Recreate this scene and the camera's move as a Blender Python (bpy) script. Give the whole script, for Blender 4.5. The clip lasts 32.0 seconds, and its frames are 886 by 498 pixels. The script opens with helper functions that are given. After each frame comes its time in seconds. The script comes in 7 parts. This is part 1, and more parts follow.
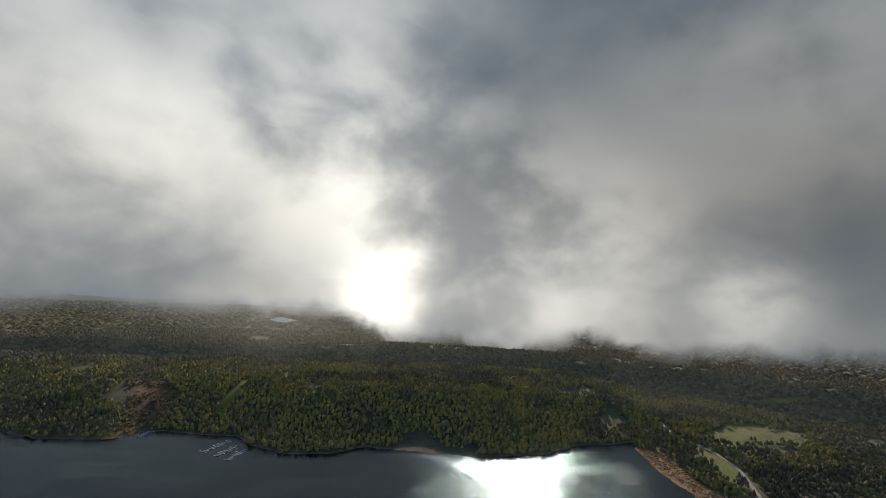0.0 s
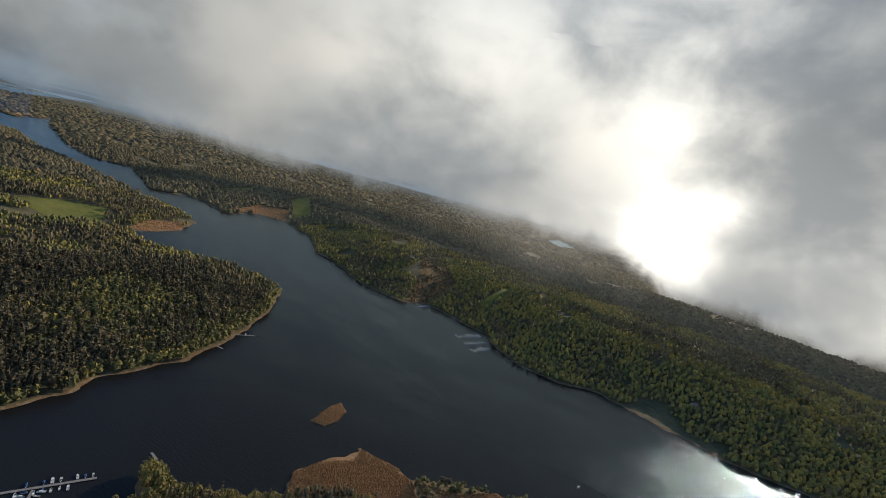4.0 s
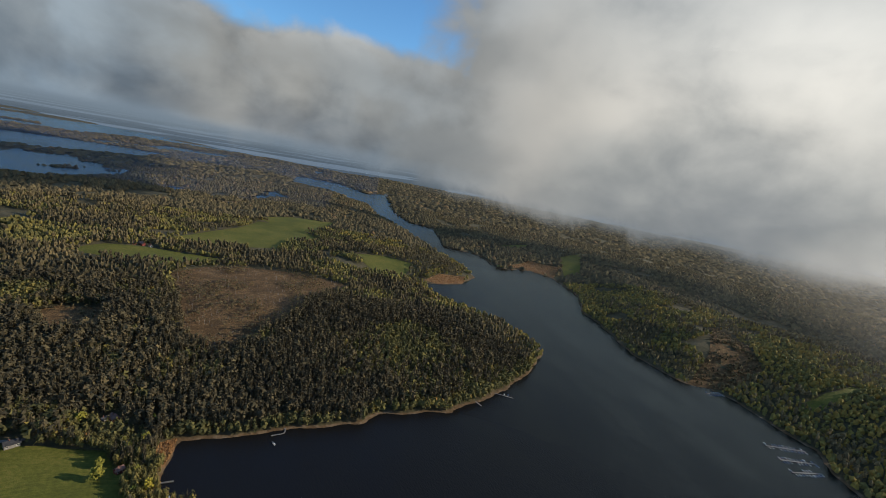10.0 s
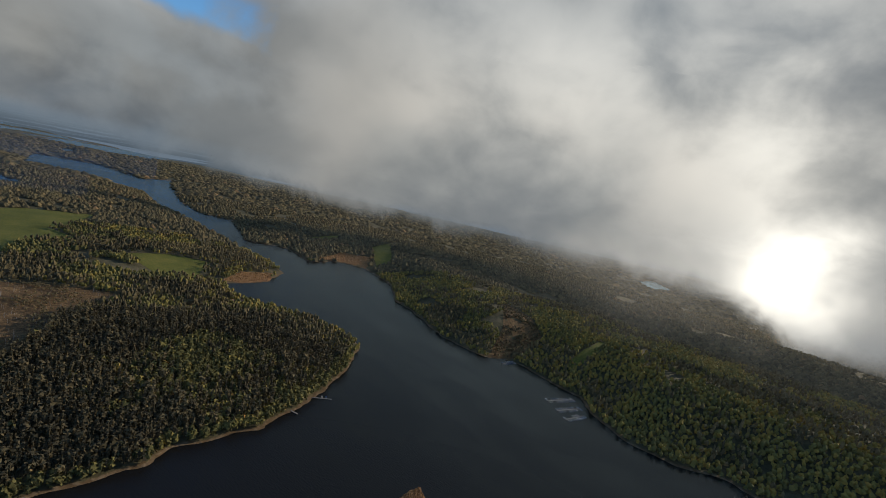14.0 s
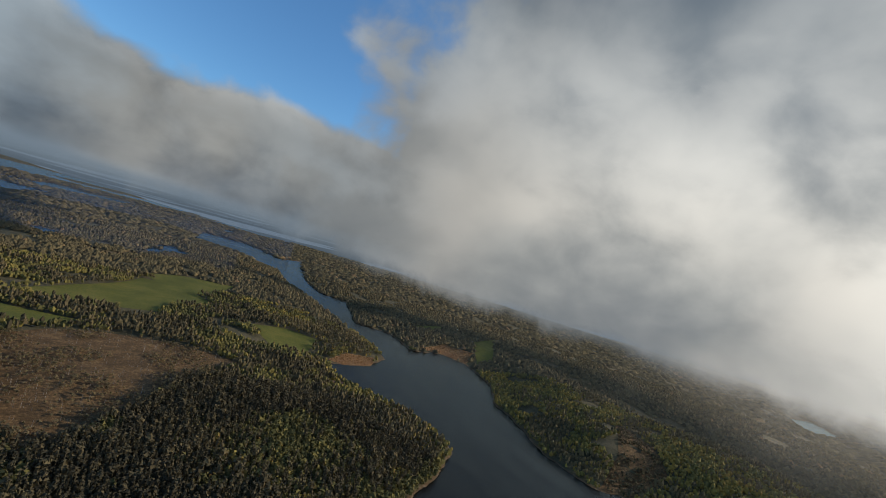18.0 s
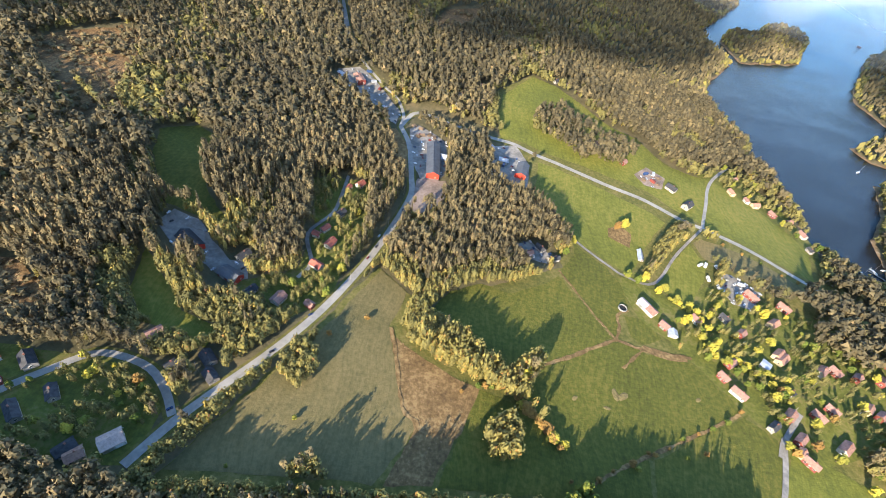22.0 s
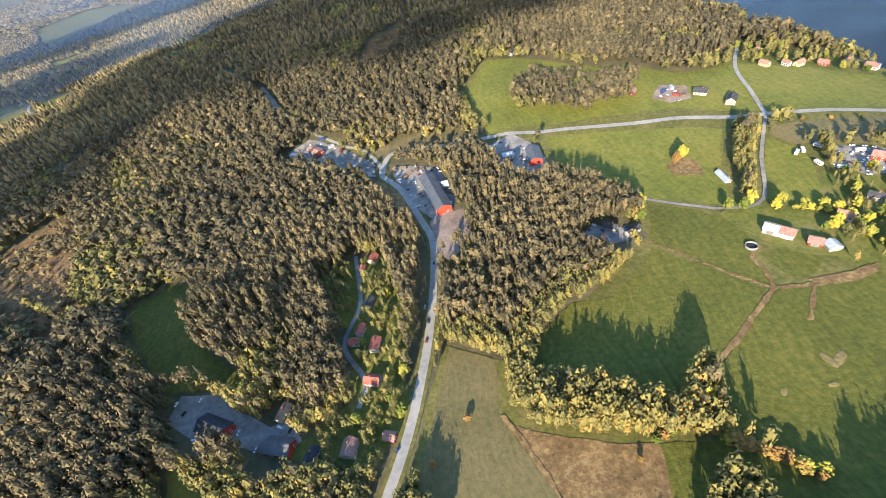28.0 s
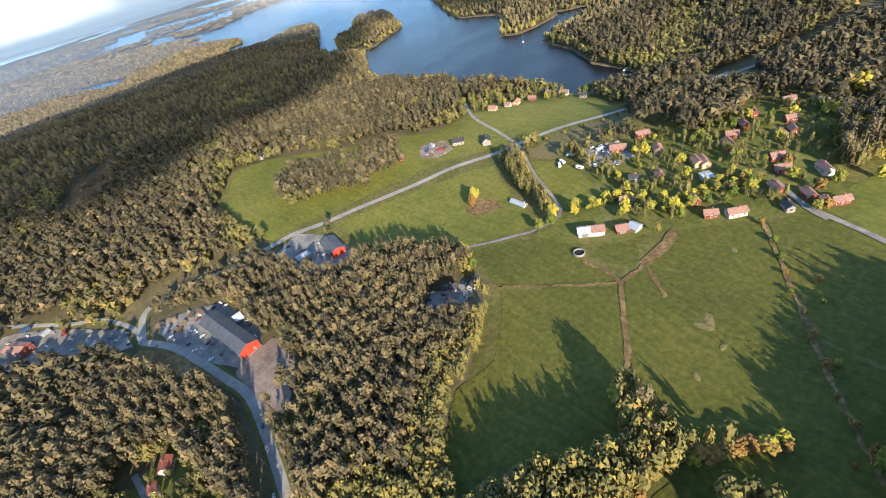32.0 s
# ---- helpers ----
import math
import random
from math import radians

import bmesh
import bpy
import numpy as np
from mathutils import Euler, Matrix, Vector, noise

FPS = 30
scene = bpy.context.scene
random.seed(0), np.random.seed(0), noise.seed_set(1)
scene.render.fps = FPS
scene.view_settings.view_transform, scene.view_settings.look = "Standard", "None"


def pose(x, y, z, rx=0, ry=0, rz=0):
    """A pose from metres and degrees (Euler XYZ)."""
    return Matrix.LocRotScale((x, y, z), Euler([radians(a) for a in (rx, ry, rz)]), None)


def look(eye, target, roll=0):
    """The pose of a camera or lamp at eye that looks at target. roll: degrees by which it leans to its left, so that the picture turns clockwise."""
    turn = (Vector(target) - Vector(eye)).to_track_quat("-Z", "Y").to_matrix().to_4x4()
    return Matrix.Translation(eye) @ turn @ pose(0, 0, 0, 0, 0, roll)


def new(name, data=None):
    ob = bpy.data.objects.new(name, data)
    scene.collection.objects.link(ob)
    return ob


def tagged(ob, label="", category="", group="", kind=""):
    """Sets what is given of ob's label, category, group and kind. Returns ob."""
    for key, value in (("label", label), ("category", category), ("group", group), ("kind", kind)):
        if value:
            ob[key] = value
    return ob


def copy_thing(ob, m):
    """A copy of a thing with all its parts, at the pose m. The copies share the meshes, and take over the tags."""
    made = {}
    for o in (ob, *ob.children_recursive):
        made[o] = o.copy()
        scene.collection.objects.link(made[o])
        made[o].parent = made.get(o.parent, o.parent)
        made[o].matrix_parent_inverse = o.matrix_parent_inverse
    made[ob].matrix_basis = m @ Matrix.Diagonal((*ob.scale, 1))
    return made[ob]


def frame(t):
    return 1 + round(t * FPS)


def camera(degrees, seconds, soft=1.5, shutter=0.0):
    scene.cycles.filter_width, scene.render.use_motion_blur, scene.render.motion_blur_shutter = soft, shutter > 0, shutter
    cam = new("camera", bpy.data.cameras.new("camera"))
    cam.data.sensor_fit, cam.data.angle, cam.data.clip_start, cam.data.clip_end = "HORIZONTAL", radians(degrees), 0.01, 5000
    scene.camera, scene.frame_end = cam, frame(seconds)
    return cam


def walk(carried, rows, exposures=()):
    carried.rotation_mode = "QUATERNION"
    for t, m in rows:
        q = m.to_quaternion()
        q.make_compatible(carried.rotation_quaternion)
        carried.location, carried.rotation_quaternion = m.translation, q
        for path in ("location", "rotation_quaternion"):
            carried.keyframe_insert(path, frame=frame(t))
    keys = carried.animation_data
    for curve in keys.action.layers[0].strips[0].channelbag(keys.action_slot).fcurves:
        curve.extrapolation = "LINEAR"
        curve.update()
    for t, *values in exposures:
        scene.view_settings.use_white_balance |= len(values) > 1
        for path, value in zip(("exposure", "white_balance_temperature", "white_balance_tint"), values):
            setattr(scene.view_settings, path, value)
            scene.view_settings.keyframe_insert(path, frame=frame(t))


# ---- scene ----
cam = camera(90.0, 32.0, soft=0.7)
PATH = [
    (0, (-25.4, 7.4, 263.3), (-48.06, -89.50, 273.13), 3.17),
    (0.5, (-26.2, 4.6, 266.3), (-49.41, -92.56, 270.92), 3.23),
    (1, (-30.5, 1.1, 269.5), (-53.63, -96.14, 270.60), 3.50),
    (1.5, (-34.6, -2.1, 270.2), (-55.49, -99.46, 261.53), 6.39),
    (2, (-37.5, -5.5, 270.1), (-53.99, -101.95, 249.43), 7.58),
    (2.5, (-42.5, -8.6, 270.6), (-46.57, -106.04, 248.63), 11.26),
    (3, (-47.5, -13.4, 271.1), (-35.76, -111.23, 254.07), 13.39),
    (3.5, (-51.7, -18.3, 271.1), (-27.36, -113.84, 254.57), 13.66),
    (4, (-55.1, -21.5, 273.4), (-20.20, -113.81, 257.37), 15.11),
    (4.5, (-56.3, -24.3, 275.9), (-12.90, -112.85, 259.26), 16.83),
    (6.5, (-52.8, -42.0, 277.7), (12.18, -116.22, 261.17), 18.72),
    (7, (-50.0, -46.8, 276.7), (20.67, -115.96, 261.95), 20.25),
    (7.5, (-48.5, -50.0, 276.5), (27.72, -113.32, 262.79), 22.45),
    (8, (-46.3, -52.8, 277.3), (35.08, -108.76, 261.51), 22.93),
    (8.5, (-43.6, -54.8, 277.2), (40.87, -105.06, 258.68), 21.41),
    (9, (-40.7, -55.8, 277.1), (42.42, -107.89, 257.91), 17.97),
    (9.5, (-38.5, -56.3, 277.8), (43.67, -110.16, 258.95), 14.52),
    (10, (-36.9, -58.3, 278.4), (44.67, -113.34, 260.54), 11.18),
    (10.5, (-35.4, -58.2, 278.3), (45.25, -114.90, 261.47), 8.28),
    (11, (-31.7, -59.0, 278.5), (46.12, -119.92, 263.20), 7.16),
    (11.5, (-29.9, -59.8, 278.9), (41.06, -128.92, 265.10), 7.33),
    (12, (-29.0, -60.5, 280.2), (33.60, -137.51, 267.93), 7.84),
    (12.5, (-27.7, -60.6, 282.2), (28.58, -142.20, 268.97), 9.48),
    (13, (-25.1, -62.9, 282.0), (28.55, -146.25, 269.03), 11.44),
    (13.5, (-22.6, -64.9, 281.8), (30.57, -148.67, 269.46), 12.09),
    (14, (-20.9, -67.0, 282.3), (31.53, -151.39, 270.72), 12.75),
    (14.5, (-18.3, -69.7, 281.7), (33.49, -154.55, 270.54), 13.30),
    (16.5, (-8.0, -80.9, 279.7), (43.88, -166.37, 277.05), 17.42),
    (17, (-4.7, -84.1, 278.5), (50.29, -167.55, 281.97), 17.45),
    (17.5, (-1.2, -86.8, 278.0), (61.38, -164.63, 283.64), 17.02),
    (18, (2.4, -87.1, 278.1), (76.68, -154.00, 281.32), 16.91),
    (18.5, (3.4, -83.3, 279.6), (90.85, -131.63, 277.72), 19.15),
    (19, (9.5, -80.2, 275.6), (105.96, -105.62, 269.12), 24.00),
    (19.5, (15.1, -76.9, 271.1), (113.92, -82.01, 256.73), 27.24),
    (20, (20.6, -74.0, 263.3), (116.64, -55.99, 242.01), 30.02),
    (20.5, (19.1, -72.4, 264.0), (104.07, -29.05, 233.83), 29.23),
    (21, (22.5, -68.8, 260.4), (64.60, 8.54, 213.02), 15.10),
    (21.5, (23.3, -65.5, 260.5), (30.74, 12.36, 198.25), 15.54),
    (22, (23.2, -62.4, 259.9), (23.53, 8.89, 189.82), 13.22),
    (22.5, (22.4, -58.4, 258.7), (19.77, 11.58, 187.29), 8.18),
    (23, (21.5, -54.6, 256.5), (15.07, 15.23, 185.20), 3.22),
    (23.5, (20.1, -49.9, 254.1), (10.88, 20.04, 183.28), -0.16),
    (24, (19.1, -45.4, 251.8), (8.33, 24.98, 181.58), -2.75),
    (24.5, (17.3, -40.1, 248.1), (6.43, 32.01, 179.74), -3.66),
    (25, (15.2, -34.7, 244.5), (3.98, 39.40, 178.26), -4.06),
    (25.5, (13.4, -28.9, 241.1), (1.89, 44.78, 174.51), -4.51),
    (27.5, (2.7, -6.2, 222.6), (-2.44, 68.93, 156.81), -12.73),
    (28, (0.6, 0.2, 218.5), (-2.33, 75.60, 152.90), -15.92),
    (28.5, (-0.5, 6.1, 214.2), (-1.35, 81.81, 148.86), -18.68),
    (29, (-2.1, 12.7, 209.9), (2.00, 87.77, 144.00), -18.98),
    (29.5, (-2.7, 18.5, 205.6), (10.58, 91.75, 138.84), -17.15),
    (30, (-3.0, 24.9, 201.2), (17.89, 97.32, 135.49), -16.24),
    (30.5, (-2.3, 30.7, 197.5), (24.71, 102.19, 133.01), -16.58),
    (31, (-2.0, 36.7, 193.4), (31.54, 106.80, 130.48), -16.90),
    (31.5, (-1.7, 42.7, 189.5), (37.50, 111.75, 128.69), -16.86),
    (32, (-0.6, 49.0, 186.1), (42.84, 116.84, 126.88), -16.74),
]

walk(cam, [(t, look(eye, target, roll)) for t, eye, target, roll in PATH],
     exposures=[(0, 0.1), (2, 0.25), (4.2, 0.3), (8, 0.2), (13, -0.12), (17, -0.32), (18.2, 0.0), (19, 0.25), (20, 0.35), (20.5, 0.35), (21.2, 0.85), (22, 2.1), (30, 2.0), (32, 1.62)])

# ---- sky, sun, clouds ----
SUN_AZ, SUN_EL = 156.5, 21.5  # degrees to the left of +y, and up


def heading(az, el=0.0):
    a, e = radians(az), radians(el)
    return Vector((-math.sin(a) * math.cos(e), math.cos(a) * math.cos(e), math.sin(e)))


SUN_DIR = heading(SUN_AZ, SUN_EL)
sun = new("sun", bpy.data.lights.new("sun", "SUN"))
sun.data.energy, sun.data.angle, sun.data.color = 3.75, radians(0.5), (1.0, 0.87, 0.7)
sun.matrix_world = look(SUN_DIR * 3000, (0, 0, 0))


class Net:
    """Short hand for writing node trees."""

    def __init__(self, tree):
        self.tree = tree
        self.nodes, self.links = tree.nodes, tree.links

    def add(self, kind, **values):
        n = self.nodes.new(kind)
        for key, value in values.items():
            setattr(n, key, value)
        return n

    def put(self, socket, value):
        if hasattr(value, "is_output"):
            self.links.new(value, socket)
        elif isinstance(value, (tuple, list, Vector)) and len(value) == 3 and socket.type == "RGBA":
            socket.default_value = (*value, 1)
        else:
            socket.default_value = value

    def math(self, op, a, b=0.0, c=0.0, clamp=False):
        n = self.add("ShaderNodeMath", operation=op, use_clamp=clamp)
        for s, v in zip(n.inputs, (a, b, c)):
            self.put(s, v)
        return n.outputs[0]

    def vec(self, op, a, b=(0, 0, 0), out=0):
        n = self.add("ShaderNodeVectorMath", operation=op)
        self.put(n.inputs[0], a)
        if op == "SCALE":
            self.put(n.inputs["Scale"], b)
        else:
            self.put(n.inputs[1], b)
        return n.outputs[out]

    def step(self, v, lo, hi, to0=0.0, to1=1.0):
        n = self.add("ShaderNodeMapRange", interpolation_type="SMOOTHSTEP")
        for s, x in zip(n.inputs, (v, lo, hi, to0, to1)):
            self.put(s, x)
        return n.outputs[0]

    def noise(self, co, scale, detail=4.0, rough=0.55, warp=0.0, color=False):
        n = self.add("ShaderNodeTexNoise")
        self.put(n.inputs["Vector"], co)
        n.inputs["Scale"].default_value, n.inputs["Detail"].default_value = scale, detail
        n.inputs["Roughness"].default_value, n.inputs["Distortion"].default_value = rough, warp
        return n.outputs[1 if color else 0]

    def mix(self, f, a, b, blend="MIX"):
        n = self.add("ShaderNodeMix", data_type="RGBA", blend_type=blend)
        self.put(n.inputs[0], f)
        self.put(n.inputs[6], a)
        self.put(n.inputs[7], b)
        return n.outputs[2]

    def ramp(self, f, stops):
        n = self.add("ShaderNodeValToRGB")
        r = n.color_ramp
        while len(r.elements) < len(stops):
            r.elements.new(0.5)
        for e, (at, col) in zip(r.elements, stops):
            e.position, e.color = at, (*col, 1)
        self.put(n.inputs[0], f)
        return n.outputs[0]


def cloud_look(net, way):
    """The colour of the cloud and how much of the sky it hides, towards the unit vector way."""
    sep = net.add("ShaderNodeSeparateXYZ")
    net.put(sep.inputs[0], way)
    up = sep.outputs[2]
    flat = net.vec("NORMALIZE", net.vec("MULTIPLY", way, (1, 1, 0)))
    south = net.vec("DOT_PRODUCT", flat, heading(165), out=1)
    east = net.vec("DOT_PRODUCT", flat, heading(-112), out=1)
    stretched = net.vec("MULTIPLY", way, (1, 1, 1.25))
    big = net.noise(stretched, 2.0, 4.0, 0.4, 0.1)
    puff = net.noise(stretched, 6.5, 6.0, 0.5, 0.2)
    lump = net.math("ADD", net.math("MULTIPLY", big, 0.62), net.math("MULTIPLY", puff, 0.38))
    soft = net.math("ADD", net.math("MULTIPLY", big, 0.72), net.math("MULTIPLY", net.noise(stretched, 5.0, 3.0, 0.45, 0.1), 0.28))
    soft = net.mix(net.step(south, 0.4, 0.0), soft, lump)
    # a solid deck in the south, a low bank of heaps round the east
    deck = net.step(net.math("ADD", south, net.math("MULTIPLY", net.math("SUBTRACT", lump, 0.5), 1.5)), 0.22, 0.42)
    deck = net.math("MULTIPLY", deck, net.step(up, 0.76, 0.6))
    tall = net.step(east, 0.45, 0.95, 0.035, 0.2)
    north = net.vec("DOT_PRODUCT", flat, heading(-12), out=1)
    tall = net.math("ADD", tall, net.step(north, 0.3, 0.95, 0.0, 0.1))
    heap = net.math("SUBTRACT", net.math("ADD", tall, net.math("MULTIPLY", net.math("SUBTRACT", lump, 0.5), 0.42)), up)
    bank = net.step(heap, -0.012, 0.035)
    cover = net.math("MAXIMUM", deck, bank)
    # brighter where the sun comes through: low in the south, and in the fair south-east

    def toward(az, el, power, gain):
        g = net.math("MAXIMUM", net.vec("DOT_PRODUCT", way, heading(az, el), out=1), 0.0)
        return net.math("MULTIPLY", net.math("POWER", g, power), gain)

    light = toward(172.5, -0.5, 300.0, 1.7)
    for az, el, power, gain in ((172, 2, 30.0, 0.3), (177, 17, 24.0, 0.17), (177, 13, 120.0, 0.2), (196, 18, 40.0, 0.17), (208, 12, 24.0, 0.18), (178, 25, 60.0, 0.18), (152, 4, 40.0, 0.36), (225, 22, 14.0, 0.12), (127, 27, 40.0, 0.12), (252, 5, 40.0, 0.1), (131, 1, 300.0, 0.45), (262, 3, 60.0, 0.12), (-70, 6, 12.0, 0.1), (-15, 6, 6.0, 0.34)):
        light = net.math("ADD", light, toward(az, el, power, gain))
    tone = net.ramp(net.step(soft, 0.34, 0.66), [(0.0, (0.15, 0.174, 0.196)), (0.45, (0.192, 0.213, 0.226)), (0.75, (0.255, 0.266, 0.268)), (1.0, (0.34, 0.338, 0.325))])
    tone = net.mix(net.step(south, 0.5, 0.0), tone, net.mix(1.0, tone, (0.72, 1.0, 1.3), "MULTIPLY"))
    tone = net.mix(net.step(south, 0.6, 0.1), tone, net.mix(1.0, tone, net.vec("SCALE", (1.0, 1.0, 1.0), net.step(net.noise(stretched, 5.0, 5.0, 0.5, 0.3), 0.36, 0.62, 0.78, 1.3)), "MULTIPLY"))
    tone = net.mix(net.step(up, 0.15, 0.45), tone, net.mix(1.0, tone, (0.78, 0.9, 1.04), "MULTIPLY"))
    thick = net.math("SUBTRACT", 1.0, net.math("ADD", net.math("ADD", net.math("ADD", toward(150, 24, 14.0, 0.36), toward(122, 18, 20.0, 0.4)), toward(246, 13, 10.0, 0.3)), toward(262, 8, 14.0, 0.52)))
    tone = net.mix(1.0, tone, net.vec("SCALE", (1.0, 1.0, 1.0), thick), "MULTIPLY")
    glow = net.math("MULTIPLY", light, net.step(lump, 0.36, 0.6, 0.35, 1.5))
    col = net.mix(1.0, tone, net.mix(1.0, (1.0, 0.94, 0.82), net.vec("SCALE", (1.0, 1.0, 1.0), glow), "MULTIPLY"), "ADD")
    lit = net.math("MULTIPLY", net.math("MULTIPLY", net.step(heap, 0.085, 0.005), net.step(south, 0.35, 0.05)), net.step(puff, 0.4, 0.62, 0.03, 0.2))
    col = net.mix(1.0, col, net.vec("SCALE", (1.0, 0.98, 0.93), lit), "ADD")
    # blue-grey haze mixed into the cloud colour low in the east
    dim = net.math("MULTIPLY", net.step(up, 0.016, -0.005, 0.0, 0.35), net.step(south, 0.5, 0.0))
    return net.mix(dim, col, (0.22, 0.28, 0.34)), cover, up, lump


world = bpy.data.worlds.new("world")
scene.world = world
world.use_nodes = True
net = Net(world.node_tree)
net.nodes.clear()
way = net.vec("NORMALIZE", net.add("ShaderNodeTexCoord").outputs["Generated"])
sky = net.add("ShaderNodeTexSky", sky_type="NISHITA", sun_disc=False, sun_elevation=radians(SUN_EL), sun_rotation=radians(-SUN_AZ))
sky.air_density, sky.dust_density, sky.ozone_density = 1.0, 0.15, 4.0
clear = net.add("ShaderNodeBackground")
blue = net.mix(1.0, sky.outputs[0], (0.74, 1.0, 1.12), "MULTIPLY")
fair = net.math("MULTIPLY", net.step(net.vec("DOT_PRODUCT", way, heading(-55, 5), out=1), 0.86, 1.0), 0.55)
blue = net.mix(fair, blue, (4.6, 5.0, 5.2))  # thin white veil low in the north-east
fair = net.math("MULTIPLY", net.step(net.vec("DOT_PRODUCT", way, heading(5, 18), out=1), 0.72, 0.98), 0.6)
net.put(clear.inputs[0], net.mix(fair, blue, (2.6, 2.9, 3.3)))  # and over the northern hills
clear.inputs[1].default_value = 0.15
col, cover, up, lump = cloud_look(net, way)
# far land and water painted below the horizon, with haze mixed into their colours
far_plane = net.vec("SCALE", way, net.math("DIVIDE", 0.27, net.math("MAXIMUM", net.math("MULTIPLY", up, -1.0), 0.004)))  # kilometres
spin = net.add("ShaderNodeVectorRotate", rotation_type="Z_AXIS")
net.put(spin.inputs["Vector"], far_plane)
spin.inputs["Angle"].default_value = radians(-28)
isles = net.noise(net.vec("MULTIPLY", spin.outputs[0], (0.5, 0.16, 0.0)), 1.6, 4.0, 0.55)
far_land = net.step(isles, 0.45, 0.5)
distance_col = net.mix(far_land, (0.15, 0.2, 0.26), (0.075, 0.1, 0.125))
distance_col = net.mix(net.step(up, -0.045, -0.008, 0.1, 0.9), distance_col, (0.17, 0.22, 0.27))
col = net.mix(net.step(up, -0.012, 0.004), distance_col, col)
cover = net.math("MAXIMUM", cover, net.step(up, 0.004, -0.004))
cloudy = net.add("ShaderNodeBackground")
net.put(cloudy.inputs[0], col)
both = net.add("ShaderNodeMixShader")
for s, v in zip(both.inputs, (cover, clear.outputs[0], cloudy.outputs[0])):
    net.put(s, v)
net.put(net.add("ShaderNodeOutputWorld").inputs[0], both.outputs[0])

# ---- materials ----
MATERIALS = {}


def surface(name, stops, scale=0.2, rough=0.9, bump=0.0, bump_scale=1.0, metal=0.0, fine=None, grain=0.35, attribute=None, spec=0.3, streak=False, leafy_through=0.0):
    """A material whose colour runs through stops by noise at two sizes, or by a mesh attribute."""
    if name in MATERIALS:
        return MATERIALS[name]
    m = bpy.data.materials.new(name)
    m.use_nodes = True
    n = Net(m.node_tree)
    b = n.nodes["Principled BSDF"]
    pos = n.add("ShaderNodeNewGeometry").outputs["Position"]
    coarse = n.noise(pos, scale, 5.0, 0.6)
    small = n.noise(pos, fine or scale * 7, 4.0, 0.6)
    value = n.math("ADD", n.math("MULTIPLY", coarse, 1 - grain), n.math("MULTIPLY", small, grain))
    if streak:  # the long marks that mowing and wheels leave
        turned = n.vec("MULTIPLY", n.vec("ADD", pos, n.vec("SCALE", n.noise(pos, 0.008, 2.0, 0.5, color=True), 60.0)), (0.9, 0.045, 0.3))
        value = n.math("ADD", n.math("MULTIPLY", value, 0.72), n.math("MULTIPLY", n.noise(turned, 0.6, 4.0, 0.75), 0.28))
    if attribute:
        at = n.add("ShaderNodeAttribute", attribute_name=attribute).outputs["Fac"]
        value = n.math("ADD", at, n.math("MULTIPLY", n.math("SUBTRACT", value, 0.5), 0.8))
        col = n.ramp(value, stops)
    else:
        col = n.ramp(n.step(value, 0.3, 0.7), stops)
    n.put(b.inputs["Base Color"], col)
    b.inputs["Roughness"].default_value, b.inputs["Metallic"].default_value = rough, metal
    b.inputs["Specular IOR Level"].default_value = spec
    if bump:
        bm = n.add("ShaderNodeBump")
        bm.inputs["Strength"].default_value, bm.inputs["Distance"].default_value = 1.0, bump
        n.put(bm.inputs["Height"], n.noise(pos, bump_scale, 5.0, 0.65))
        n.put(b.inputs["Normal"], bm.outputs[0])
    if leafy_through:  # leaves let part of the light through
        veil, both_ = n.add("ShaderNodeBsdfTranslucent"), n.add("ShaderNodeMixShader")
        n.put(veil.inputs[0], n.mix(1.0, col, (1.3, 1.06, 0.8), "MULTIPLY"))
        n.put(both_.inputs[0], leafy_through)
        n.put(both_.inputs[1], b.outputs[0])
        n.put(both_.inputs[2], veil.outputs[0])
        n.put(n.nodes["Material Output"].inputs[0], both_.outputs[0])
    MATERIALS[name] = m
    return m


FOREST_FLOOR = surface("forest floor", [(0, (0.05, 0.046, 0.022)), (0.5, (0.09, 0.078, 0.038)), (1, (0.14, 0.11, 0.058))], 0.03, 1.0, 1.2, 0.12)
GRASS = surface("meadow grass", [(0, (0.062, 0.071, 0.011)), (0.5, (0.115, 0.12, 0.017)), (1, (0.198, 0.162, 0.035))], 0.016, 0.95, 0.35, 0.7, fine=0.3, grain=0.5, streak=True)
# the meadow grass colours at about 0.7 of their strength
PASTURE = surface("darker meadow grass", [(0, (0.043, 0.047, 0.007)), (0.5, (0.08, 0.083, 0.011)), (1, (0.145, 0.118, 0.024))], 0.016, 0.95, 0.35, 0.7, fine=0.35, grain=0.58, streak=True)
ROUGH_GRASS = surface("rough grass", [(0, (0.055, 0.058, 0.013)), (0.5, (0.1, 0.095, 0.022)), (1, (0.165, 0.13, 0.045))], 0.05, 1.0, 0.4, 0.5, grain=0.5)
DRY_GRASS = surface("dry grass", [(0, (0.068, 0.061, 0.023)), (0.5, (0.115, 0.095, 0.037)), (1, (0.17, 0.128, 0.055))], 0.02, 0.95, 0.25, 0.6, fine=0.4, grain=0.5, streak=True)
STUBBLE = surface("fallow weeds", [(0, (0.075, 0.047, 0.019)), (0.5, (0.15, 0.093, 0.037)), (1, (0.27, 0.18, 0.08))], 0.06, 1.0, 0.25, 0.7, grain=0.55)
BRUSH = surface("felled ground", [(0, (0.045, 0.03, 0.012)), (0.5, (0.125, 0.072, 0.028)), (1, (0.29, 0.175, 0.075))], 0.05, 1.0, 0.8, 0.5, grain=0.55, streak=True)
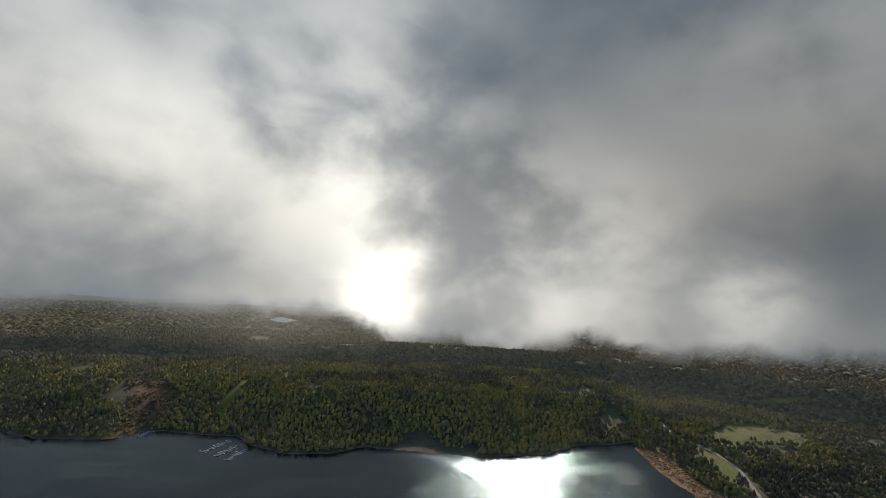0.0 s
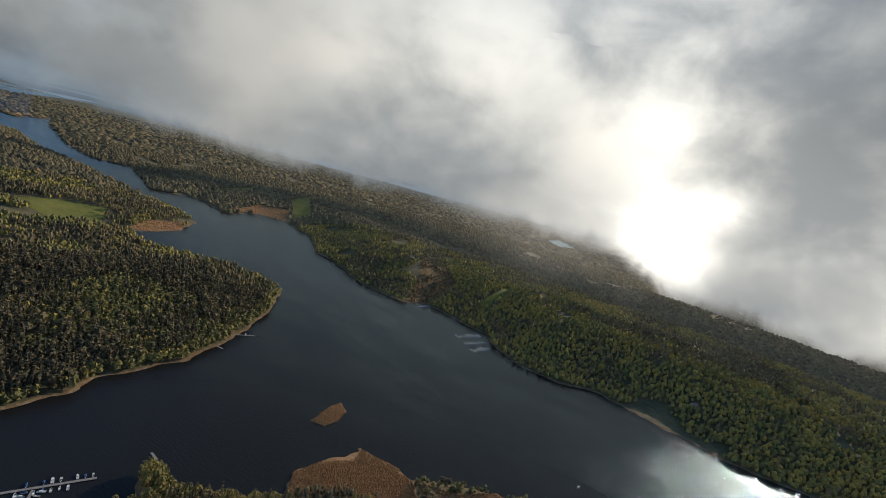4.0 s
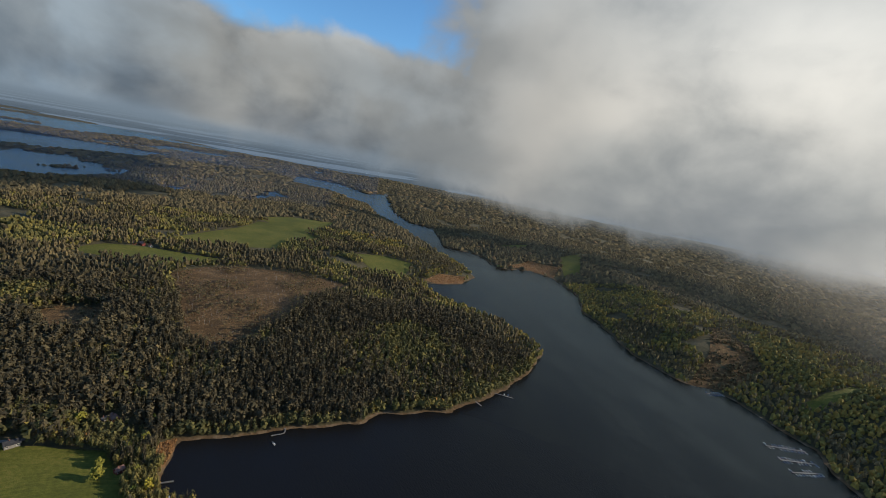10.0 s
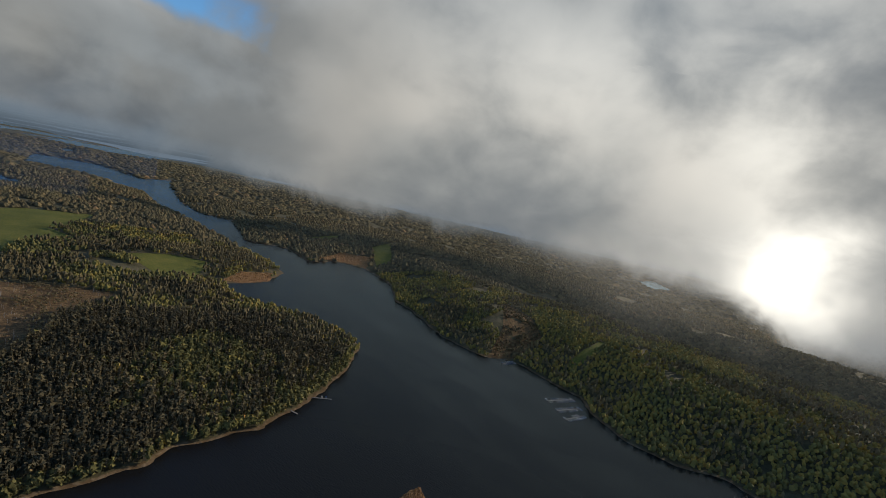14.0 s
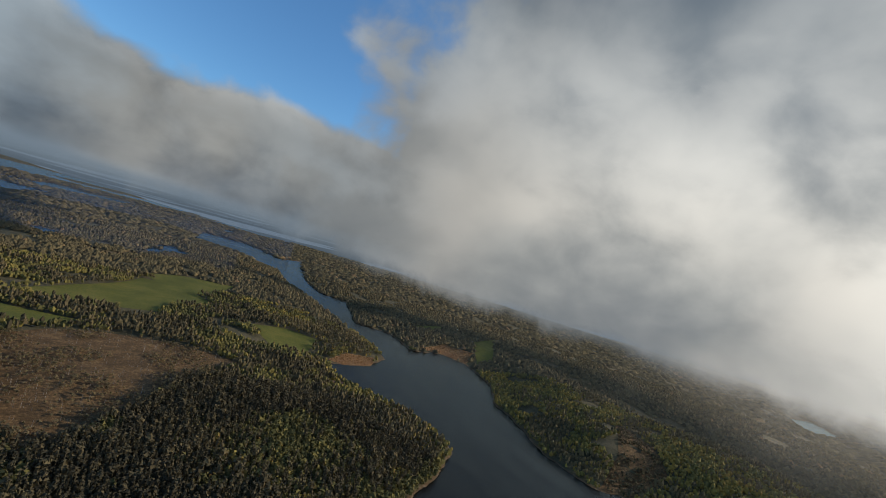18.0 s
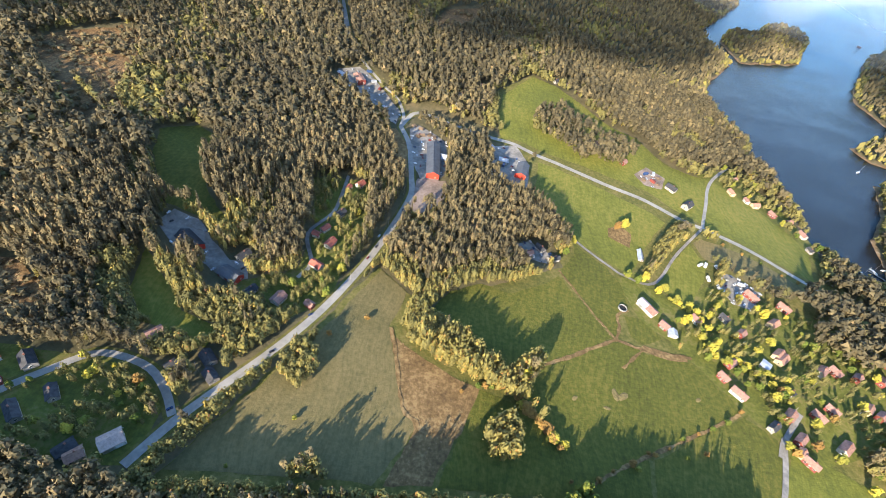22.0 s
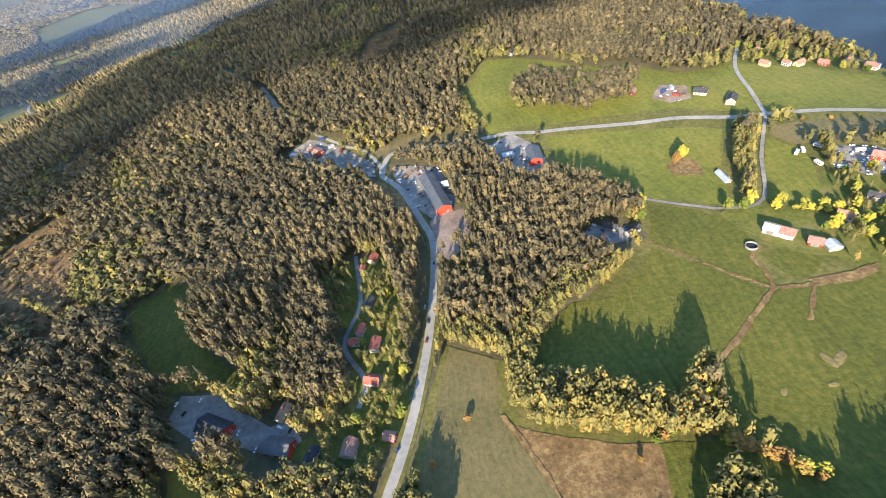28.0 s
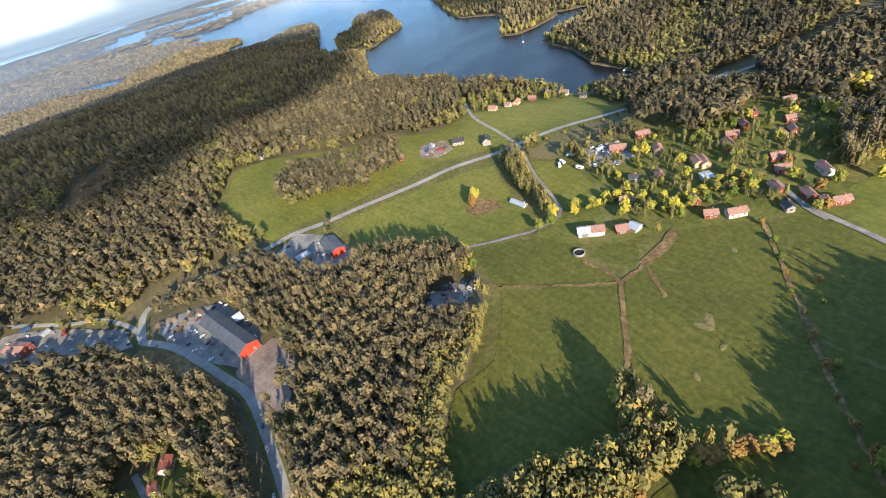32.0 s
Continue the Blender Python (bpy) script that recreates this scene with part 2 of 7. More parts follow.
REED = surface("reed", [(0, (0.15, 0.075, 0.03)), (0.5, (0.26, 0.14, 0.06)), (1, (0.36, 0.22, 0.105))], 0.06, 1.0, 0.8, 0.7, grain=0.55)
LAWN = surface("garden lawn", [(0, (0.055, 0.06, 0.011)), (0.5, (0.098, 0.105, 0.016)), (1, (0.16, 0.125, 0.045))], 0.06, 0.95, 0.3, 0.4, grain=0.5)
GRAVEL = surface("gravel", [(0, (0.11, 0.103, 0.092)), (0.5, (0.19, 0.175, 0.155)), (1, (0.3, 0.275, 0.24))], 0.06, 0.95, 0.05, 2.0)
DIRT = surface("bare earth", [(0, (0.12, 0.09, 0.07)), (0.5, (0.2, 0.15, 0.12)), (1, (0.28, 0.22, 0.18))], 0.07, 1.0, 0.2, 1.0)
ASPHALT = surface("worn asphalt", [(0, (0.17, 0.16, 0.142)), (0.5, (0.24, 0.225, 0.2)), (1, (0.31, 0.29, 0.255))], 0.05, 0.85, 0.02, 3.0)

# ---- plan, in metres ----
CHANNEL = [(-592, -755), (-553, -748), (-470, -748), (-396, -708), (-322, -710), (-269, -706), (-222, -724), (-154, -746), (-94, -768), (-35, -741), (23, -742), (87, -787), (126, -838), (179, -848), (241, -867), (283, -861), (311, -834), (356, -830), (409, -842), (519, -900), (632, -951), (753, -1072), (911, -1137), (1000, -1116), (1001, -981), (1184, -1029), (1267, -942), (1656, -1127), (1747, -1052), (2009, -1098)]
STRAIT = [(2009, -1098), (3015, -1515), (2827, -1274), (3340, -1230), (3443, -959), (2831, -758), (2603, -991), (2208, -1030), (1865, -939), (1726, -938)]
NORTH_BAY = [(432, 286), (404, 322), (401, 398), (398, 456), (378, 490), (401, 527), (391, 561), (378, 600), (382, 663), (405, 735), (440, 800), (475, 850), (482, 900), (468, 960), (470, 1040), (500, 1100), (545, 1180), (600, 1270), (650, 1360), (700, 1480), (670, 1560), (580, 1510), (500, 1470), (440, 1530), (455, 1640), (540, 1690), (560, 1800), (530, 1960), (480, 2240), (600, 2300), (760, 2500), (1000, 2700), (1500, 2800), (1900, 2300), (1670, 1985), (1465, 1830), (1180, 1542), (1045, 1300), (875, 1115), (706, 845), (698, 815), (702, 750), (706, 715), (667, 664), (578, 606), (592, 566), (674, 555), (705, 575), (742, 521), (640, 501), (560, 504), (539, 456), (514, 410), (478, 366), (473, 312), (463, 290)]
EAST_A = [(1510, 859), (1790, 836), (1695, 624), (1814, 502), (1547, 330), (1531, 384), (1530, 538), (1529, 705)]
EAST_B = [(1582, 650), (2274, 769), (2337, 573), (2674, 418), (2735, 212), (2515, 17), (2148, 58), (1881, 246), (1905, 509)]
EAST_C = [(2004, -62), (2086, -153), (1984, -202), (1886, -129)]
EAST_D = [(1802, -207), (2051, -356), (2291, -551), (2076, -600), (1950, -449), (1710, -284)]
LAGOON = [(1040, 1215), (1240, 1350), (1335, 1305), (1370, 1197), (1078, 995), (935, 895), (865, 925), (980, 985), (1100, 1060), (1130, 1130)]
FAR_LAKE = [(461, -3456), (383, -3848), (187, -3391), (292, -3057)]
MAIN_ROAD = [(-104, -5), (-95, 19), (-83, 41), (-64, 73), (-46, 111), (-32, 154), (-25, 183), (-21, 204), (-17, 229), (-15, 255), (-20, 279), (-27, 308), (-36, 338), (-50, 364)]
NORTH_ROAD = [(-50, 364), (-42, 396), (-24, 399), (6, 390), (49, 379), (74, 375), (98, 365), (128, 356), (177, 338), (213, 327), (249, 307), (268, 301), (305, 285), (335, 267), (366, 245), (403, 227), (451, 201), (439, 200), (519, 157), (680, 102)]
WEST_ROAD = [(-50, 364), (-52, 388), (-66, 415), (-87, 430), (-118, 461), (-150, 511), (-172, 562), (-197, 620), (-157, 514), (-182, 577), (-224, 648), (-265, 719)]
SIDE_ROAD = [(-97, 23), (-108, 35), (-123, 45), (-141, 48), (-156, 45), (-170, 29), (-181, 14), (-188, -2), (-197, -13)]
FARM_TRACK = [(87, 345), (89, 302), (104, 285), (119, 262), (141, 238), (165, 219), (178, 211), (203, 210), (233, 255), (268, 301)]
LANE_EAST = [(286, 113), (267, 91), (260, 79), (267, 92), (253, 55), (229, 12)]
SHORE_TRACK = [(312, 20), (296, -1), (280, -23), (271, -36), (271, -47), (278, -51)]
BAY_LANE = [(268, 301), (281, 338), (300, 389), (342, 447)]
MEADOW_TRACK = [(396, 128), (390, 94), (384, 59), (380, 23), (380, 14)]
HAMLET_TRACK = [(-72, 132), (-68, 148), (-81, 176), (-71, 204), (-71, 225), (-74, 257)]
VALLEY_ROAD = [(-216, -298), (-257, -329), (-301, -345), (-369, -364), (-480, -390), (-531, -415), (-579, -454), (-604, -498), (-661, -589), (-681, -667), (-680, -731), (-707, -819)]
FIELD_SHORE = [(55, 473), (90, 534), (123, 527), (149, 505), (189, 456), (222, 448), (250, 404), (282, 396), (304, 397), (315, 388), (357, 356), (388, 318), (365, 260), (318, 283), (273, 306), (244, 323), (221, 343), (182, 353), (156, 362), (103, 375), (78, 384), (61, 382), (52, 417)]
FIELD_ROAD = [(102, 352), (123, 348), (171, 330), (218, 309), (230, 297), (204, 256), (191, 228), (183, 215), (167, 221), (143, 240), (121, 265), (106, 288), (100, 308), (102, 324)]
FIELD_PADDOCK = [(249, 272), (258, 247), (250, 226), (236, 205), (228, 191), (204, 209), (226, 243)]
FIELD_BARN = [(123, 203), (136, 222), (135, 238), (162, 216), (171, 205), (177, 182), (168, 171), (163, 144), (146, 165), (123, 198)]
FIELD_YARD = [(171, 167), (185, 167), (199, 153), (183, 144), (174, 148)]
FIELD_WEST = [(121, 193), (144, 163), (159, 143), (143, 130), (118, 114), (106, 108), (100, 110), (80, 95), (61, 106), (47, 125), (26, 132), (37, 152), (58, 167), (82, 163), (109, 182)]
FIELD_MID = [(167, 141), (184, 136), (217, 138), (244, 106), (220, 90), (181, 66), (160, 53), (135, 37), (118, 50), (117, 57), (109, 66), (94, 77), (100, 90), (106, 103), (143, 130)]
FIELD_EAST = [(244, 101), (263, 90), (259, 78), (264, 84), (252, 53), (233, 24), (242, 45), (172, 35), (175, 59), (249, 106)]
FIELD_SOUTH = [(66, 79), (91, 74), (121, 54), (171, 58), (169, 34), (50, 17)]
FIELD_TAN = [(-17, 157), (6, 142), (1, 110), (9, 90), (22, 55), (33, 47), (20, 19), (16, 12), (-86, -2), (-75, 23), (-58, 57), (-37, 105)]
FALLOW = [(7, 102), (36, 88), (66, 79), (59, 54), (47, 17), (21, 13), (33, 47), (22, 54), (12, 82)]
GLADE = [(-243, 251), (-219, 270), (-193, 261), (-178, 206), (-164, 187), (-136, 166), (-135, 154), (-168, 167), (-193, 169), (-230, 220)]
MEADOW_WEST = [(-177, 125), (-143, 100), (-128, 85), (-99, 79), (-103, 64), (-124, 69), (-148, 73), (-166, 92)]
MEADOW_LANE = [(272, 90), (341, 61), (338, 13), (320, -27), (302, -34), (230, 10), (253, 55)]
MEADOW_BAY = [(378, 38), (370, 2), (354, -38), (331, -46), (323, -68), (290, -60), (276, -53), (266, -66), (241, -65), (247, -24), (251, 3)]
STRIP_FARM = [(889, 43), (922, -22), (884, -78), (912, -148), (911, -190), (859, -126), (841, -80)]
STRIP_EAST = [(1045, -113), (1160, -211), (1376, -328), (1312, -420), (1155, -467), (1120, -378), (1085, -257), (1028, -153)]
STRIP_CAPE = [(1014, -474), (1020, -575), (928, -620), (899, -526)]
STRIP_NORTH = [(831, 345), (873, 298), (877, 240), (852, 176), (802, 186), (779, 241), (776, 293)]
FIELD_STATION = [(404, 213), (428, 197), (439, 182), (414, 151), (403, 172)]
HARBOUR_FIELD = [(1, -306), (-30, -341), (-48, -360), (-89, -354), (-125, -319), (-154, -301), (-77, -299), (4, -299)]
VALLEY_FIELD = [(-671, -690), (-695, -669), (-647, -568), (-607, -546), (-628, -605)]
VALLEY_FIELD_B = [(-731, -740), (-873, -794), (-955, -777), (-737, -651), (-720, -685)]
VALLEY_FIELD_C = [(-558, -434), (-609, -431), (-588, -391), (-529, -394)]
SOUTH_FIELD = [(1082, -1332), (1157, -1543), (900, -1242), (905, -1179)]
SOUTH_FIELD_B = [(1255, -1158), (1292, -1308), (1308, -1420), (1216, -1244)]
CLEARCUT = [(786, -89), (834, -144), (846, -195), (831, -269), (784, -350), (739, -396), (648, -284), (557, -221), (501, -156), (488, -123), (538, -99), (655, -95)]
CLEARCUT_WEST = [(-397, 339), (-386, 413), (-329, 354), (-301, 279), (-260, 248), (-311, 267), (-345, 291)]
CLEARCUT_HILL = [(-68, 604), (-53, 680), (6, 722), (-6, 642), (-41, 578)]
CLEARCUT_SMALL = [(618, 60), (641, 32), (628, -12), (562, -14), (550, 26)]
GRAVEL_YARD = [(-32, 374), (-12, 364), (3, 351), (11, 296), (4, 280), (-12, 280), (-22, 299), (-35, 341), (-39, 363)]
DIRT_LOT = [(-14, 279), (13, 284), (19, 264), (10, 245), (-4, 227), (-14, 237)]
WOOD_YARD = [(85, 220), (96, 227), (115, 216), (111, 204), (93, 206)]
BUILDING_SITE = [(209, 369), (225, 388), (245, 375), (236, 352), (217, 353)]
DEPOT_YARD = [(-144, 434), (-122, 451), (-96, 433), (-56, 393), (-56, 365), (-87, 384), (-115, 400)]
PARKING = [(47, 362), (77, 373), (93, 345), (93, 305), (87, 297), (71, 312), (53, 307)]
SCRAPYARD = [(267, 241), (279, 242), (299, 224), (283, 202), (269, 206), (260, 223)]
FARM_YARD = [(-184, 149), (-180, 165), (-159, 162), (-141, 147), (-122, 134), (-111, 136), (-103, 121), (-114, 115), (-130, 122), (-146, 130), (-162, 133)]
REEDS_BAY = [(280, -62), (286, -76), (274, -99), (246, -117), (238, -121), (246, -72)]
REEDS_POINT = [(333, -70), (359, -75), (365, -89), (345, -85), (330, -78)]
REEDS_CAPE = [(853, -618), (896, -693), (893, -775), (834, -727), (829, -654)]
REEDS_LONG = [(118, -282), (132, -310), (125, -331), (101, -359), (110, -377), (95, -375), (69, -378), (46, -369), (35, -354)]
REEDS_WIDE = [(111, -360), (105, -377), (50, -369), (17, -336), (23, -330), (55, -323), (79, -311), (125, -304), (131, -305), (124, -340)]
REEDS_MID = [(42, -372), (5, -385), (-24, -414), (-41, -405), (-32, -378), (1, -361), (24, -357)]
REEDS_WEST = [(-578, -731), (-604, -683), (-573, -574), (-564, -506), (-527, -437), (-496, -457), (-535, -539), (-542, -613)]
REEDS_HARBOUR = [(-318, -446), (-430, -456), (-412, -431), (-340, -421)]
REEDS_SOUTH = [(996, -1112), (921, -1146), (972, -1239), (1072, -1180), (1031, -1028)]
MARSH = [(305, -838), (266, -888), (259, -997), (317, -1074), (400, -1139), (424, -1126), (339, -960)]
SOUTH_GLADE = [(184, -910), (169, -1004), (148, -1061), (155, -973)]
SOUTH_GLADE_B = [(220, -1431), (213, -1556), (168, -1528), (188, -1433)]
SOUTH_GLADE_E = [(-778, -1361), (-843, -1388), (-751, -1207), (-725, -1233)]
SOUTH_GLADE_F = [(-1218, -1033), (-1429, -1068), (-1380, -1010), (-1190, -990)]
SOUTH_GLADE_C = [(-575, -853), (-640, -894), (-643, -833), (-571, -801)]
SOUTH_GLADE_D = [(155, -945), (137, -1069), (157, -1073), (173, -902)]
WEST_GLADE = [(-763, -691), (-953, -762), (-995, -726), (-829, -671)]
HARBOUR_YARD = [(-154, -458), (-180, -454), (-209, -434), (-272, -424), (-285, -380), (-268, -360), (-239, -361), (-230, -385), (-176, -384), (-171, -413)]
STRIP_A = [(1066, -98), (1187, -197), (1328, -326), (1211, -393), (1034, -312), (1033, -225), (1022, -155)]
STRIP_B = [(1433, -337), (1487, -449), (1451, -594), (1256, -465), (1278, -376)]
STRIP_C = [(905, 62), (960, 13), (963, -57), (935, -127), (908, -196), (847, -127), (862, -38)]
STRIP_D = [(1015, -492), (1016, -590), (958, -648), (847, -554), (878, -495)]
STRIP_E = [(861, 389), (875, 340), (880, 290), (865, 206), (829, 163), (753, 200), (759, 265)]
FAR_FIELD_A = [(-880, 1040), (-761, 972), (-674, 869), (-704, 834), (-770, 840)]
WEST_MEADOW = [(-533, 1110), (-452, 1139), (-402, 1237), (-362, 1232), (-399, 1077), (-466, 1041)]
WEST_MEADOW_B = [(-755, 995), (-686, 991), (-617, 934), (-617, 888), (-690, 915)]
WEST_MEADOW_C = [(-953, 1395), (-840, 1434), (-794, 1360), (-858, 1260)]
WEST_DRY = [(-654, 935), (-568, 1003), (-544, 963), (-601, 890)]
WEST_PLOUGHED = [(-506, 989), (-478, 1026), (-387, 969), (-404, 922), (-478, 957)]
WEST_VALLEY_ROAD = [(-538, 845), (-589, 832), (-711, 907), (-760, 971), (-779, 1038), (-783, 1091), (-842, 1199)]
FAR_WEST_LAKE = [(-1763, 2879), (-1670, 2948), (-1421, 2786), (-1500, 2700), (-1638, 2765)]
FAR_FIELD_B = [(-1494, 2231), (-1371, 2495), (-993, 2168), (-1010, 1837), (-1094, 1649)]
CLEARCUT_STRIP = [(-434, 345), (-417, 376), (-396, 396), (-361, 419), (-336, 366), (-369, 345), (-350, 290), (-300, 259), (-274, 212), (-336, 262), (-383, 294)]
CLEARCUT_LOW = [(-256, 48), (-268, 86), (-238, 92), (-197, 73), (-193, 57), (-209, 34), (-235, 27)]
CLEARCUT_MID = [(-302, 114), (-291, 161), (-263, 131), (-269, 116), (-276, 90)]
CLEARCUT_TOP = [(-446, 522), (-401, 544), (-369, 500), (-396, 465)]
JUNCTION_GREEN = [(-58, 355), (-53, 358), (-37, 334), (-29, 304), (-22, 276), (-32, 278), (-43, 309), (-59, 328)]
BARN_LAWN = [(188, 220), (219, 193), (206, 152), (188, 162), (177, 182), (171, 205)]
FIELD_OLIVE = [(261, 285), (294, 276), (326, 261), (344, 246), (327, 225), (298, 230), (280, 248), (259, 254), (253, 275)]
UPPER_BAY = [(1465, 1830), (1571, 1650), (1715, 1640), (1770, 1290), (2078, 1277), (2453, 1204), (2780, 1687), (2400, 1760), (2050, 1690), (1920, 2050), (1700, 2050)]
SMALL_ISLE = [(622, 1747), (709, 1895), (775, 1860), (737, 1746), (652, 1699)]
WEST_LAKE = [(61, 2040), (144, 1985), (200, 1873), (158, 1741), (90, 1800)]
NORTH_LAKE = [(250, 3400), (400, 3830), (640, 4360), (640, 3560), (490, 3240)]
NORTH_SOUND = [(626, 3134), (768, 3322), (1100, 3300), (900, 2800), (684, 2777)]
BAY_ISLE = [(500, 1010), (506, 885), (585, 925), (658, 964), (716, 1076), (767, 1159), (785, 1262), (740, 1285), (685, 1235), (621, 1130), (552, 1110)]
CHANNEL_NORTH = [(1726, -938), (1463, -909), (1194, -863), (970, -836), (895, -810), (830, -707), (837, -618), (736, -587), (672, -623), (586, -653), (528, -652), (452, -638), (395, -541), (366, -476), (346, -414), (341, -368), (344, -316), (356, -284), (348, -261), (349, -211), (352, -178), (353, -153), (357, -126), (365, -88), (333, -77), (305, -73), (289, -78), (278, -95), (258, -110), (241, -119)]
CHANNEL_WEST = [(176, -235), (223, -250), (206, -224), (194, -218), (120, -284), (132, -311), (125, -332), (101, -360), (111, -379), (96, -376), (75, -379), (50, -372), (-19, -412), (-35, -416), (-70, -434), (-92, -441), (-122, -458), (-164, -469), (-217, -461), (-271, -453), (-320, -450), (-362, -459), (-427, -463), (-454, -461), (-502, -472), (-522, -505), (-544, -555), (-546, -611), (-561, -679)]

GARDEN_VILLAGE = [(218, 192), (251, 221), (309, 214), (362, 205), (387, 172), (383, 113), (266, 72), (267, 89), (245, 106), (218, 138), (205, 151)]
VILLAGE_STAND = [(351, 230), (384, 219), (373, 153), (354, 150), (333, 168), (315, 178), (325, 191), (342, 221)]
GARDEN_HAMLET = [(-101, 242), (-54, 259), (-39, 188), (-47, 115), (-71, 93), (-110, 115), (-75, 141), (-78, 181)]
GARDEN_WEST = [(-234, 29), (-200, 38), (-159, 44), (-133, 48), (-103, 29), (-103, -5), (-192, -18)]
GARDEN_SHORE = [(286, 400), (341, 442), (382, 393), (402, 328), (384, 273), (386, 317), (355, 354), (313, 386)]
GARDEN_HARBOUR = [(-47, -404), (-160, -455), (-305, -435), (-410, -419), (-456, -395), (-260, -333), (-218, -301), (-159, -301), (-108, -341), (-48, -369)]
GARDEN_VALLEY = [(-256, -326), (-366, -359), (-472, -381), (-526, -338), (-524, -299), (-221, -298)]
GROVE_SHORE = [(95, 445), (122, 462), (163, 436), (213, 404), (197, 373), (148, 368), (120, 395), (93, 414)]
GROVE_TAN = [(-56, 60), (-52, 80), (-42, 89), (-33, 64), (-40, 52)]
GROVE_SOUTH = [(70, 52), (83, 64), (92, 52), (88, 37), (73, 37)]
GROVE_ROAD = [(-30, 9), (-21, 18), (-7, 9), (-29, 6)]
GROVE_BAY = [(309, -49), (336, -59), (317, -74), (288, -73), (274, -60)]
GROVE_BAY_B = [(385, -2), (405, -22), (378, -64), (352, -74), (344, -58), (361, -29)]
DITCH_MAIN = [(161, 142), (142, 129), (121, 115), (105, 106)]
DITCH_BARN = [(162, 141), (166, 156), (166, 167), (176, 173)]
DITCH_EAST = [(163, 142), (179, 139), (192, 139), (218, 140)]
DITCH_SPUR = [(181, 138), (173, 129), (164, 119)]
DITCH_WEST = [(121, 200), (138, 175), (149, 159), (161, 143)]
DITCH_HEDGE = [(241, 103), (216, 87), (186, 69), (159, 53), (138, 39), (121, 27)]
DITCH_FALLOW = [(2, 109), (11, 86), (22, 55), (32, 47), (26, 22)]
PATH_WIDE = [(182, 140), (199, 138), (214, 139)]
HEDGE_ORANGE = [(100, 106), (96, 97), (89, 89), (89, 79), (99, 68), (108, 61), (115, 52)]
HEDGE_FALLOW = [(66, 79), (83, 81), (100, 68), (119, 53)]
HEDGE_ROADSIDE = [(269, 286), (297, 273), (328, 257), (357, 244)]
HEDGE_VILLAGE = [(219, 195), (232, 185), (228, 159), (235, 145), (262, 136), (280, 126)]
LONE_TREES = [(191, 207), (208, 202), (184, 273), (177, 269), (131, 232), (126, 219), (219, 172), (231, 148)]
LONE_BUSHES = [(159, 52), (122, 35), (128, 31), (138, 39), (174, 61), (-58, 5), (133, 32), (162, 50), (205, 41), (195, 64), (208, 69), (-15, 111), (-35, 93), (-35, 36), (55, 74)]
LONE_BAY = [(323, -36), (337, -36), (395, -18), (395, -8), (381, -3), (301, -59), (322, -60), (301, -68), (348, -54), (361, -49), (360, -65), (388, -70)]
PONTOON_MAIN = [(257, -167), (229, -213)]
PONTOON_B = [(245, -183), (231, -169)]
PONTOON_C = [(248, -159), (235, -148)]
PONTOON_D = [(248, -141), (237, -132)]
PONTOON_E = [(251, -128), (240, -120)]
PIER_A = [(353, -412), (338, -414)]
PIER_B = [(360, -453), (343, -471)]
PIER_C = [(358, -180), (348, -178), (347, -165)]
PIER_D = [(334, -65), (334, -79)]
PIER_E = [(311, -70), (310, -85)]
PIER_F = [(287, -75), (287, -84)]
PIER_G = [(273, -839), (257, -885)]
PIER_H = [(156, -762), (127, -813)]
PIER_I = [(132, -743), (108, -790)]
PIER_J = [(113, -726), (96, -770)]
PIER_K = [(-389, -528), (-411, -500), (-454, -461)]
PIER_L = [(228, -252), (218, -250)]
PIER_M = [(462, 298), (449, 309)]
ISLET = [(169, -377), (172, -404), (169, -426), (154, -417), (150, -397), (154, -380)]
ROAD_CARS = [(-17, 229), (-28, 191), (-27, 179), (-30, 165), (-44, 349), (-62, 408), (-100, 26), (-52, 104), (-64, 72)]
YACHTS = [(555, 530), (454, 309), (470, 315), (437, 300), (335, -165), (-93, -486)]
MOUNDS = [(156, 97), (214, 107), (128, 88), (161, 97), (149, 86)]
TANK = [(171, 174)]
LOG_PILES = [(237, 372), (234, 360), (218, 362), (-36, 370), (-28, 367), (-24, 355), (-17, 358), (-11, 355), (-28, 351)]
CONTAINERS = [(222, 373), (231, 376), (228, 362), (-108, 444), (-98, 429), (-88, 421), (-81, 391), (-75, 391), (65, 342), (66, 332), (52, 360), (-135, 422)]
TRAILERS = [(251, 245), (256, 246), (254, 229), (267, 246), (262, 219), (283, 230)]
SCRUB_PATCH = [(170, 269), (183, 278), (192, 269), (188, 249), (169, 257)]

